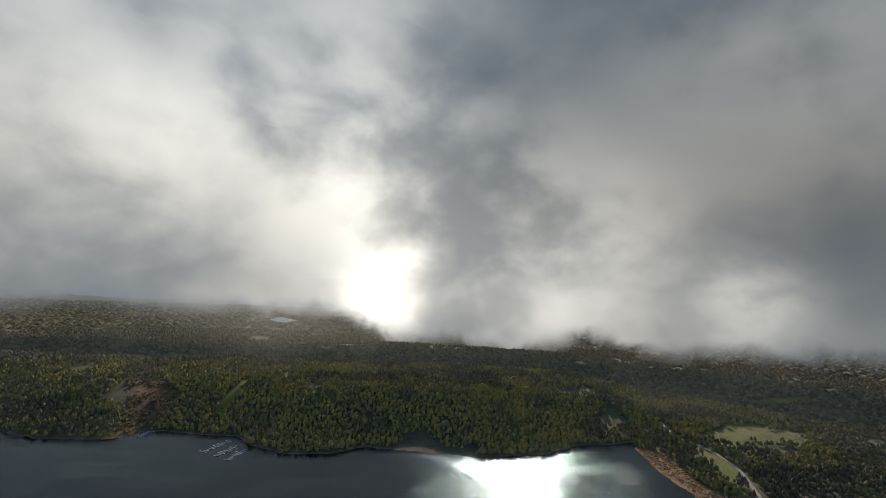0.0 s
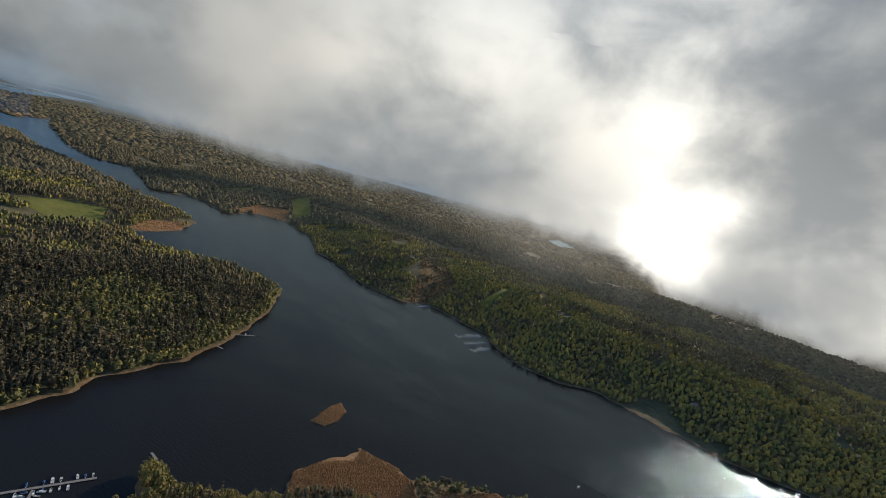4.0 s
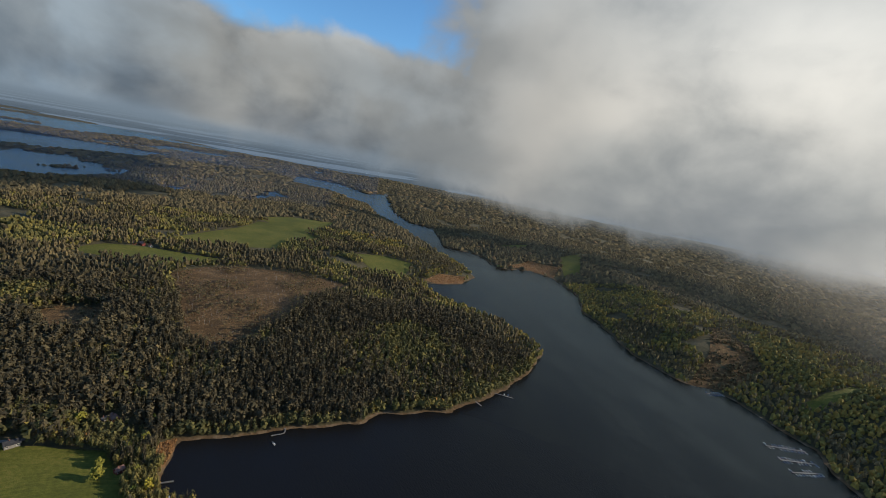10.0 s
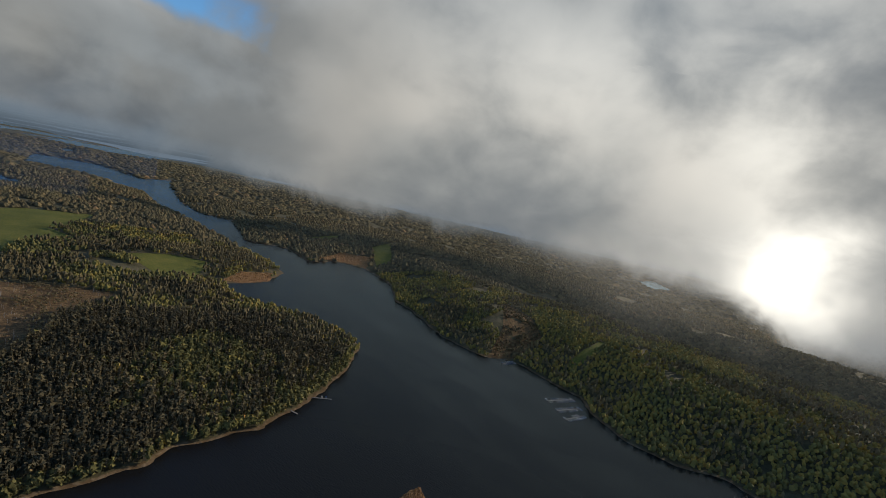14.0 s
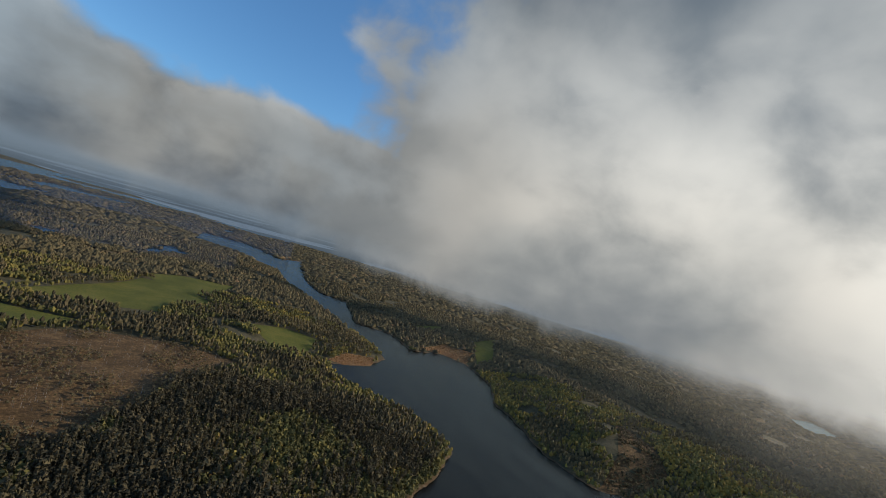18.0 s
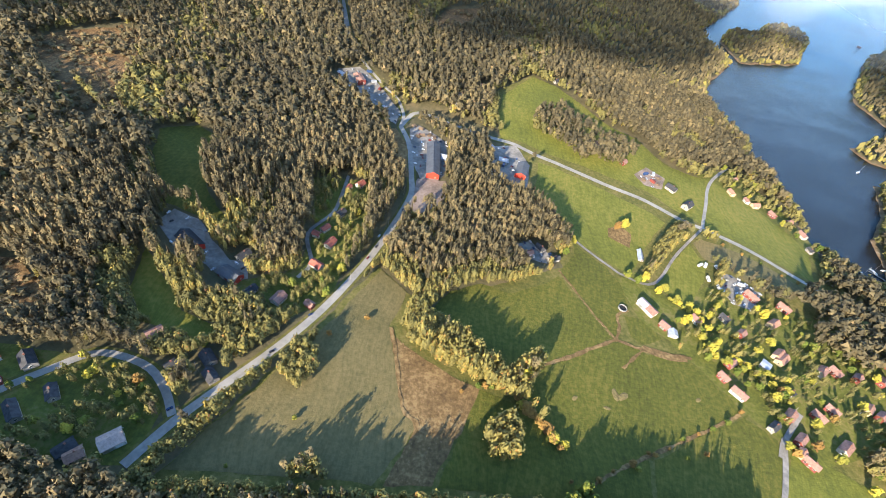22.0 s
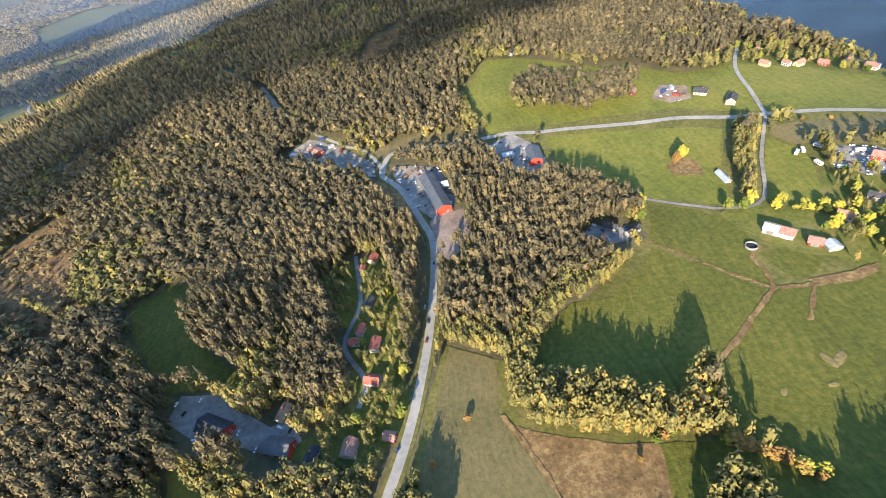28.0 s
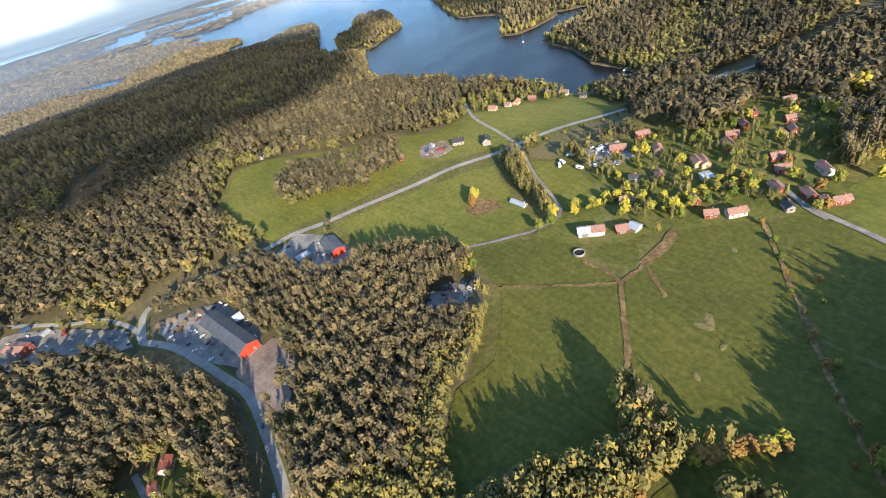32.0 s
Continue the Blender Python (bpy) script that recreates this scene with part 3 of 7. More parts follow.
VILLAGE_TREES = [(218, 172), (272, 210), (285, 202), (288, 196), (283, 168), (270, 158), (240, 159), (236, 170), (230, 151), (228, 142), (315, 170), (275, 127), (267, 119), (347, 138), (354, 153), (374, 136), (330, 126), (290, 105), (362, 128), (285, 90), (265, 86), (371, 112), (373, 107), (364, 91), (352, 103), (298, 85), (321, 80), (340, 196), (241, 183), (282, 136), (312, 69), (331, 74), (203, 199), (187, 206), (178, 209)]
VILLAGE_ROW = [(246, 152), (251, 145), (263, 142), (274, 138)]
VILLAGE_HEDGE = [(213, 195), (219, 191), (226, 186)]
VILLAGE_HOUSES = [(230, 178, 312, 11, 8, 'w'), (255, 186, 309, 10, 7, 'd'), (264, 173, 43, 9, 7, 'f'), (312, 211, 313, 14, 8, 'f'), (295, 190, 37, 13, 8, 'o'), (287, 217, 306, 16, 9, 'f'), (288, 155, 42, 15, 8, 'o'), (246, 142, 39, 11, 7, 'f'), (237, 129, 307, 10, 7, 'f'), (244, 118, 317, 14, 8, 'w'), (276, 109, 45, 12, 8, 'f')]
LANE_HOUSES = [(283, 128, 306, 9, 6, 'd'), (297, 113, 308, 12, 8, 'f'), (309, 120, 316, 11, 7, 'f'), (307, 94, 41, 14, 8, 'w'), (277, 93, 44, 12, 7, 'f'), (261, 98, 39, 11, 6, 'd'), (274, 84, 48, 8, 6, 'o'), (278, 79, 317, 12, 7, 'f'), (326, 153, 304, 11, 8, 'f'), (343, 122, 36, 10, 7, 'f'), (336, 126, 45, 10, 7, 'o'), (360, 152, 40, 11, 7, 'f'), (341, 151, 42, 9, 7, 'f')]
EAST_HOUSES = [(315, 151, 42, 12, 8, 'w'), (287, 159, 44, 13, 8, 'o'), (377, 169, 317, 11, 8, 'f'), (384, 138, 314, 11, 7, 'w'), (386, 99, 48, 10, 7, 'o'), (354, 90, 314, 11, 7, 'f'), (357, 128, 313, 10, 7, 'f')]
SHORE_HOUSES = [(347, 369, 18, 12, 8, 'o'), (365, 362, 291, 11, 7, 'f'), (382, 357, 14, 11, 7, 'f'), (391, 340, 290, 13, 8, 'w'), (322, 380, 283, 12, 7, 'o'), (337, 414, 25, 10, 7, 'f'), (338, 373, 284, 9, 6, 'w'), (387, 314, 289, 9, 6, 'd')]
NORTH_FARMS = [(139, 538, 232, 14, 8, 'w'), (122, 537, 231, 10, 7, 'd'), (154, 528, 318, 10, 7, 'f'), (247, 356, 315, 15, 10, 'd'), (259, 331, 228, 16, 10, 'd'), (168, 408, 225, 12, 8, 'w'), (159, 415, 329, 9, 7, 'f'), (198, 384, 228, 9, 7, 'f'), (246, 671, 327, 14, 8, 'w'), (276, 680, 229, 12, 8, 'f'), (272, 462, 233, 11, 7, 'f')]
WOOD_HOUSES = [(29, 474, 313, 12, 8, 'w'), (34, 473, 30, 9, 7, 'f'), (5, 444, 318, 10, 7, 'd'), (4, 428, 39, 8, 6, 'd'), (28, 320, 32, 9, 7, 'r'), (105, 219, 316, 12, 7, 'd'), (116, 210, 23, 14, 6, 'd'), (67, 280, 304, 10, 7, 'd'), (95, 210, 30, 9, 6, 'f')]
ROADSIDE_HOUSES = [(-96, 58, 142, 13, 9, 'd'), (-89, 48, 144, 12, 8, 'd'), (-133, 66, 52, 12, 8, 'f'), (-113, 49, 58, 8, 6, 'd'), (-180, 32, 142, 14, 9, 'd'), (-166, 6, 142, 16, 7, 'd'), (-157, 19, 135, 12, 7, 'd'), (-187, 15, 47, 16, 7, 'f'), (-207, 8, 146, 9, 7, 'f'), (-204, 0, 137, 9, 7, 'w'), (-175, -7, 134, 12, 9, 'd'), (-132, -4, 58, 12, 8, 'd'), (-126, -6, 47, 10, 8, 'o')]
HAMLET_HOUSES = [(-76, 110, 74, 12, 10, 'w'), (-63, 146, 158, 12, 8, 'r'), (-61, 170, 75, 12, 8, 'r'), (-70, 184, 65, 10, 6, 'r'), (-74, 176, 169, 8, 6, 'r'), (-64, 205, 71, 10, 7, 'd'), (-60, 247, 65, 10, 8, 'r'), (-68, 239, 78, 7, 5, 'r'), (-55, 111, 158, 8, 6, 'f'), (-96, 111, 64, 12, 7, 'd'), (-114, 139, 69, 13, 8, 'd')]
HARBOUR_HOUSES = [(-177, -400, 26, 12, 8, 'w'), (-191, -407, 115, 10, 7, 'f'), (-199, -339, 25, 11, 8, 'f'), (-179, -374, 111, 10, 7, 'd'), (-249, -345, 107, 16, 10, 'f'), (-269, -363, 109, 12, 8, 'f'), (-124, -429, 107, 9, 6, 'd'), (-145, -334, 103, 9, 7, 'd'), (-178, -321, 104, 9, 7, 'd'), (-98, -402, 20, 9, 7, 'd')]
VALLEY_HOUSES = [(-284, -326, 126, 14, 8, 'd'), (-306, -334, 28, 12, 8, 'o'), (-313, -319, 130, 14, 8, 'd'), (-344, -338, 126, 12, 8, 'd'), (-354, -320, 41, 14, 8, 'd'), (-419, -361, 119, 11, 8, 'd'), (-407, -332, 28, 13, 8, 'o'), (-443, -337, 41, 12, 8, 'd'), (-460, -321, 126, 12, 8, 'd'), (-622, -403, 35, 12, 8, 'w'), (-341, -306, 30, 12, 8, 'd'), (-799, -813, 121, 13, 8, 'f'), (-240, -818, 35, 14, 8, 'w')]
BAY_HOUSES = [(374, 21, 113, 13, 8, 'd'), (397, -41, 27, 12, 8, 'f'), (396, -34, 128, 8, 6, 'd'), (329, -49, 125, 8, 6, 'f'), (974, -45, 28, 18, 9, 'f'), (977, -32, 24, 10, 7, 'f'), (967, -59, 25, 10, 7, 'r'), (551, -351, 127, 11, 8, 'd'), (558, -327, 35, 9, 7, 'd'), (709, -576, 30, 9, 7, 'w'), (709, -555, 113, 8, 6, 'f')]
CAPE_HOUSES = [(566, 456, 37, 12, 8, 'w'), (591, 440, 34, 14, 8, 'f'), (613, 489, 45, 9, 7, 'o'), (254, 34, 317, 17, 9, 'w'), (316, 38, 304, 6, 4, 'd'), (739, 384, 304, 26, 8, 'f'), (935, 1246, 317, 12, 8, 'w'), (263, 668, 311, 12, 8, 'f'), (237, 525, 38, 11, 7, 'f')]
LONG_SHED = (-5, 310, 279, 54, 12.5, 's')
GATE_SHED = (85, 327, 262, 26, 14, 's')
DEPOT = (-114, 424, 305, 22, 11, 'o')
BARN_LONG = (191, 179, 311, 19, 9, 'b')
BARN_SHORT = (202, 165, 318, 8, 8, 'o')
BARN_GREY = (207, 159, 266, 7, 8, 'g')
FARM_BARN_DARK = (-153, 139, 329, 24, 13, 's')
FARM_BARN_RED = (-114, 120, 341, 18, 11, 's')
ROW_HOUSE = (-199, 26, 57, 16, 9, 'r')
WHITE_VILLA = (-115, 4, 47, 12, 10, 'p')
HARBOUR_HALL = (-203, -409, 119, 34, 10, 'd')
HARBOUR_STORE = (-241, -377, 108, 26, 12, 'd')
SMALL_WORKSHOP = (273, 147, 320, 7, 9, 'g')
YARD_TENT = (5, 321, 2, 6, 9, 'g')
CONTAINER_SHED = (-86, 327, 334, 7, 6, 'g')
TUNNEL_GREENHOUSE = (196, 241, 266, 16, 5, 'g')
FLAT_STORE = (-134, 423, 321, 17, 6, 'g')
YARD_HALL = (65, 338, 355, 11, 8, 'g')

CHANNEL = CHANNEL + CHANNEL_NORTH + CHANNEL_WEST
HOUSE_ROWS = [(VILLAGE_HOUSES, "village"), (LANE_HOUSES, "village lane"), (EAST_HOUSES, "east village"), (SHORE_HOUSES, "shore row"), (NORTH_FARMS, "north farms"), (WOOD_HOUSES, "houses in the wood"),
              (ROADSIDE_HOUSES, "roadside houses"), (HAMLET_HOUSES, "hamlet"), (HARBOUR_HOUSES, "harbour"), (VALLEY_HOUSES, "valley estate"), (BAY_HOUSES, "bay houses"), (CAPE_HOUSES, "cape houses")]
LARGE = [LONG_SHED, GATE_SHED, DEPOT, BARN_LONG, BARN_SHORT, BARN_GREY, FARM_BARN_DARK, FARM_BARN_RED, ROW_HOUSE, WHITE_VILLA, HARBOUR_HALL, HARBOUR_STORE, SMALL_WORKSHOP, YARD_TENT, CONTAINER_SHED, TUNNEL_GREENHOUSE, FLAT_STORE, YARD_HALL]
WATERS = [CHANNEL, STRAIT, NORTH_BAY, EAST_A, EAST_B, EAST_C, EAST_D, LAGOON, FAR_LAKE, UPPER_BAY, WEST_LAKE, NORTH_LAKE, NORTH_SOUND, FAR_WEST_LAKE]


def smooth(t):
    t = np.clip(t, 0, 1)
    return t * t * (3 - 2 * t)


def value_noise(x, y, size, seed=0):
    """Smooth noise from 0 to 1 whose lumps are about size metres across."""
    x, y = np.asarray(x, float) / size, np.asarray(y, float) / size
    i, j = np.floor(x).astype(np.int64), np.floor(y).astype(np.int64)
    u, v = smooth(x - i), smooth(y - j)

    def corner(a, b):
        h = (a * 374761393 + b * 668265263 + seed * 974711) & 0x7FFFFFFF
        h = ((h ^ (h >> 13)) * 1274126177) & 0x7FFFFFFF
        return ((h ^ (h >> 16)) & 0xFFFF) / 65535.0

    low = corner(i, j) * (1 - u) + corner(i + 1, j) * u
    high = corner(i, j + 1) * (1 - u) + corner(i + 1, j + 1) * u
    return low * (1 - v) + high * v


def inside(x, y, poly):
    """Which of the points lie in the polygon."""
    x, y = np.asarray(x, float), np.asarray(y, float)
    hit = np.zeros(x.shape, bool)
    for (x0, y0), (x1, y1) in zip(poly, poly[1:] + poly[:1]):
        if y0 != y1:
            hit ^= ((y0 > y) != (y1 > y)) & (x < (x1 - x0) * (y - y0) / (y1 - y0) + x0)
    return hit


def from_line(x, y, line, closed=False):
    """The distance of the points from a line of several stretches."""
    far = np.full(np.shape(x), 1e9)
    for (x0, y0), (x1, y1) in zip(line, line[1:] + (line[:1] if closed else [])):
        dx, dy = x1 - x0, y1 - y0
        k = np.clip(((x - x0) * dx + (y - y0) * dy) / max(dx * dx + dy * dy, 1e-6), 0, 1)
        far = np.minimum(far, np.hypot(x - x0 - k * dx, y - y0 - k * dy))
    return far


def inland(x, y):
    """How far a point lies from the shore: over 0 on land, under 0 in water."""
    x, y = np.asarray(x, float), np.asarray(y, float)
    wob = (value_noise(x, y, 28, 3) - 0.5) * 10 + (value_noise(x, y, 9, 4) - 0.5) * 4
    far = np.full(x.shape, 1e9)
    for poly in WATERS:
        d = from_line(x, y, poly, True)
        far = np.minimum(far, np.where(inside(x, y, poly), -d, d))
    far = far + wob
    a = radians(28)
    u, v = x * math.cos(a) + y * math.sin(a), -x * math.sin(a) + y * math.cos(a)
    skerries = (value_noise(u, v / 2.4, 120, 12) * 0.6 + value_noise(u, v / 2, 50, 13) * 0.4 - 0.6) * 300
    far = np.where((x > 1480) & (y > -650), np.maximum(far, skerries), far)
    for isle in (ISLET, BAY_ISLE, SMALL_ISLE):
        d = from_line(x, y, isle, True)
        far = np.maximum(far, np.where(inside(x, y, isle), d, -d) + wob * 0.3)
    # the open archipelago: long islands in the east and north-east
    isles = (value_noise(u, v / 3.2, 330, 7) * 0.65 + value_noise(u, v / 2.5, 130, 8) * 0.35 - 0.5) * 700
    sea = 2150 - u + 420 * (value_noise(v, v * 0, 700, 9) - 0.5) + 0.25 * np.maximum(-v, 0)
    sea = np.minimum(sea, 1750 - y - 0.3 * x + 300 * (value_noise(x, y * 0, 500, 10) - 0.5) + 3 * np.maximum(700 - x, 0))
    return np.minimum(far, np.maximum(sea, isles - 40))


def hills(x, y):
    h = 9 * value_noise(x, y, 240, 1) + 4 * value_noise(x, y, 90, 2)
    for cx, cy, size, top in HILLS:
        h = h + top * np.exp(-((x - cx) ** 2 + (y - cy) ** 2) / (2 * size * size))
    return h


HILLS = [(351, -892, 55, 16), (20, -900, 60, 12), (-150, -880, 70, 14), (392, -990, 70, 16), (120, -960, 70, 14), (275, -1258, 90, 20), (556, -1187, 90, 18), (-320, -900, 80, 12), (780, -1250, 110, 18), (-640, -1080, 120, 20), (430, -400, 130, 14), (-60, 900, 230, 34), (-420, 620, 180, 18), (600, -80, 200, 8), (100, -1100, 260, 24),
         (-400, -1200, 320, 26), (900, -1600, 400, 30), (1000, 250, 250, 12)]
LEVEL = [(110, 190, 190), (-60, 90, 120), (300, 0, 110), (-40, 340, 90)]  # flat farmland: centre and radius


def lay_of_land(x, y):
    d = inland(x, y)
    rough = smooth(d / 220)
    for cx, cy, size in LEVEL:
        rough = rough * smooth(np.hypot(x - cx, y - cy) / size - 0.5)
    land = 1.3 * (1 - np.exp(-np.maximum(d, 0) / 5)) + 6.5 * smooth(d / 110) + hills(x, y) * rough
    return np.where(d > 0, land, np.maximum(-3.0, d * 0.25))


def spread(lo, hi, step, end):
    """Coordinates: even from lo to hi, then ever wider apart out to end."""
    mid = list(np.arange(lo, hi + step, step))
    for sign in (1, -1):
        s, at = step, mid[-1] if sign > 0 else mid[0]
        while abs(at) < end:
            s = min(s * 1.06, 85 if abs(at) < 5000 else 170)
            at += sign * s
            mid = mid + [at] if sign > 0 else [at] + mid
    return np.array(mid)


GX, GY = spread(-420, 900, 7, 11000), spread(-900, 620, 7, 11000)
XX, YY = np.meshgrid(GX, GY)
ZZ = lay_of_land(XX, YY)


def height(x, y):
    """The ground's height at points, off its mesh."""
    x, y = np.asarray(x, float), np.asarray(y, float)
    i = np.clip(np.searchsorted(GX, x) - 1, 0, len(GX) - 2)
    j = np.clip(np.searchsorted(GY, y) - 1, 0, len(GY) - 2)
    u, v = (x - GX[i]) / (GX[i + 1] - GX[i]), (y - GY[j]) / (GY[j + 1] - GY[j])
    return (ZZ[j, i] * (1 - u) + ZZ[j, i + 1] * u) * (1 - v) + (ZZ[j + 1, i] * (1 - u) + ZZ[j + 1, i + 1] * u) * v


def mesh_from(name, verts, faces, material, smooth_faces=False):
    """A mesh from an array of points and an array of triangles or quads."""
    me = bpy.data.meshes.new(name)
    verts, faces = np.asarray(verts, np.float32), np.asarray(faces, np.int32)
    n, k = faces.shape
    me.vertices.add(len(verts))
    me.vertices.foreach_set("co", verts.ravel())
    me.loops.add(n * k)
    me.loops.foreach_set("vertex_index", faces.ravel())
    me.polygons.add(n)
    me.polygons.foreach_set("loop_start", np.arange(0, n * k, k, dtype=np.int32))
    me.polygons.foreach_set("use_smooth", np.full(n, smooth_faces))
    me.materials.append(material)
    me.update(calc_edges=True)
    return me


# ---- ground and water ----
def grid_faces(nx, ny):
    a = (np.arange(ny - 1)[:, None] * nx + np.arange(nx - 1)).ravel()
    return np.stack([a, a + 1, a + 1 + nx, a + nx], 1)


n = Net(FOREST_FLOOR.node_tree)
shader = n.nodes["Principled BSDF"]
under = shader.inputs["Base Color"].links[0].from_socket
pos = n.add("ShaderNodeNewGeometry").outputs["Position"]
sep = n.add("ShaderNodeSeparateXYZ")
n.put(sep.inputs[0], pos)
shore = n.ramp(n.noise(pos, 0.12, 4.0, 0.6), [(0.3, (0.1, 0.06, 0.028)), (0.5, (0.14, 0.09, 0.044)), (0.72, (0.26, 0.19, 0.12))])
edge = n.math("ADD", sep.outputs[2], n.math("MULTIPLY", n.noise(pos, 0.09, 3.0, 0.6), 1.4))
n.put(shader.inputs["Base Color"], n.mix(n.step(edge, 1.75, 1.2), under, shore))  # bleached reeds and rock along the water's edge
ground = new("ground", mesh_from("ground", np.stack([XX, YY, ZZ], -1).reshape(-1, 3), grid_faces(len(GX), len(GY)), FOREST_FLOOR, True))
tagged(ground, "dark forest floor of low hills round the inlets", "ground", kind="structure")

m = bpy.data.materials.new("lake water")
m.use_nodes = True
n = Net(m.node_tree)
n.nodes.remove(n.nodes["Principled BSDF"])
body, gloss, both = n.add("ShaderNodeBsdfDiffuse"), n.add("ShaderNodeBsdfGlossy"), n.add("ShaderNodeMixShader")
body.inputs[0].default_value, gloss.inputs[0].default_value = (0.012, 0.0115, 0.0105, 1), (0.62, 0.81, 0.93, 1)
pos = n.add("ShaderNodeNewGeometry").outputs["Position"]
gust = n.noise(n.vec("MULTIPLY", pos, (1, 2.2, 1)), 0.009, 3.0, 0.6)
n.put(gloss.inputs["Roughness"], n.step(gust, 0.35, 0.65, 0.07, 0.12))
bm = n.add("ShaderNodeBump")
bm.inputs["Distance"].default_value = 0.75
n.put(bm.inputs["Strength"], n.step(gust, 0.3, 0.65, 0.5, 1.0))
n.put(bm.inputs["Height"], n.noise(n.vec("MULTIPLY", pos, (0.6, 1.5, 1)), 0.35, 5.0, 0.62))
edge = n.add("ShaderNodeFresnel")
edge.inputs[0].default_value = 1.235
n.put(gloss.inputs["Normal"], bm.outputs[0])
for k, v in enumerate((edge.outputs[0], body.outputs[0], gloss.outputs[0])):
    n.put(both.inputs[k], v)
n.put(n.nodes["Material Output"].inputs[0], both.outputs[0])
WATER = m
wx = np.array([-48000.0, 48000.0])
wxx, wyy = np.meshgrid(wx, wx)
water = new("water", mesh_from("water", np.stack([wxx, wyy, wxx * 0], -1).reshape(-1, 3), grid_faces(2, 2), WATER))
tagged(water, "dark wind-rippled brackish water of the inlet", "water", kind="structure")


def drape(name, poly, material, lift, label, category="field", step=9.0, ragged=2.5):
    """A sheet of ground cover inside a polygon, laid over the ground."""
    from mathutils.geometry import delaunay_2d_cdt
    edge = []
    for (x0, y0), (x1, y1) in zip(poly, poly[1:] + poly[:1]):
        k = max(1, int(math.hypot(x1 - x0, y1 - y0) / (step * 0.6)))
        for i in range(k):
            x, y = x0 + (x1 - x0) * i / k, y0 + (y1 - y0) * i / k
            edge.append((x + (float(value_noise(x, y, 7, 11)) - 0.5) * ragged, y + (float(value_noise(x, y, 7, 12)) - 0.5) * ragged))
    px, py = np.array(poly).T
    gx, gy = np.meshgrid(np.arange(px.min(), px.max(), step), np.arange(py.min(), py.max(), step))
    gx, gy = gx.ravel(), gy.ravel()
    ok = inside(gx, gy, edge) & (from_line(gx, gy, edge, True) > step * 0.35)
    pts = [Vector(p) for p in edge] + [Vector(p) for p in zip(gx[ok], gy[ok])]
    v, _, f, *_ = delaunay_2d_cdt(pts, [], [list(range(len(edge)))], 1, 1e-4)
    v = np.array([tuple(p) for p in v])
    z = np.maximum(height(v[:, 0], v[:, 1]), 0.05) + lift
    f = [t for t in f if len(t) == 3]
    ob = new(name, mesh_from(name, np.column_stack([v, z]), f, material, True))
    return tagged(ob, label, category, kind="structure")


def curve_points(line, step):
    """Points along a smooth curve through the given ones, step metres apart."""
    p = [Vector(q) for q in line]
    p = [2 * p[0] - p[1]] + p + [2 * p[-1] - p[-2]]
    out = []
    for a, b_, c, d in zip(p, p[1:], p[2:], p[3:]):
        k = max(2, int((c - b_).length / step))
        for i in range(k):
            t = i / k
            out.append(0.5 * (2 * b_ + (c - a) * t + (2 * a - 5 * b_ + 4 * c - d) * t * t + (3 * b_ - a - 3 * c + d) * t**3))
    return out + [p[-2]]


def ribbon(name, line, width, material, lift, label, category="road", step=5.0, offset=0.0, ragged=0.0):
    """A strip of road or path that lies on the ground along a line."""
    p = curve_points(line, step)
    rows = []
    for i, q in enumerate(p):
        d = (p[min(i + 1, len(p) - 1)] - p[max(i - 1, 0)]).normalized()
        side = Vector((-d.y, d.x))
        for s in (-0.5, 0, 0.5):
            rows.append(q + side * (offset + width * s + ragged * (float(value_noise(q.x * 1.0, q.y + 40 * s, 4, 15)) - 0.5)))
    x, y = np.array([tuple(r) for r in rows]).T
    z = np.maximum(height(x, y), 0.2) + lift
    ob = new(name, mesh_from(name, np.column_stack([x, y, z]), grid_faces(3, len(p)), material, True))
    return tagged(ob, label, category, kind="structure")


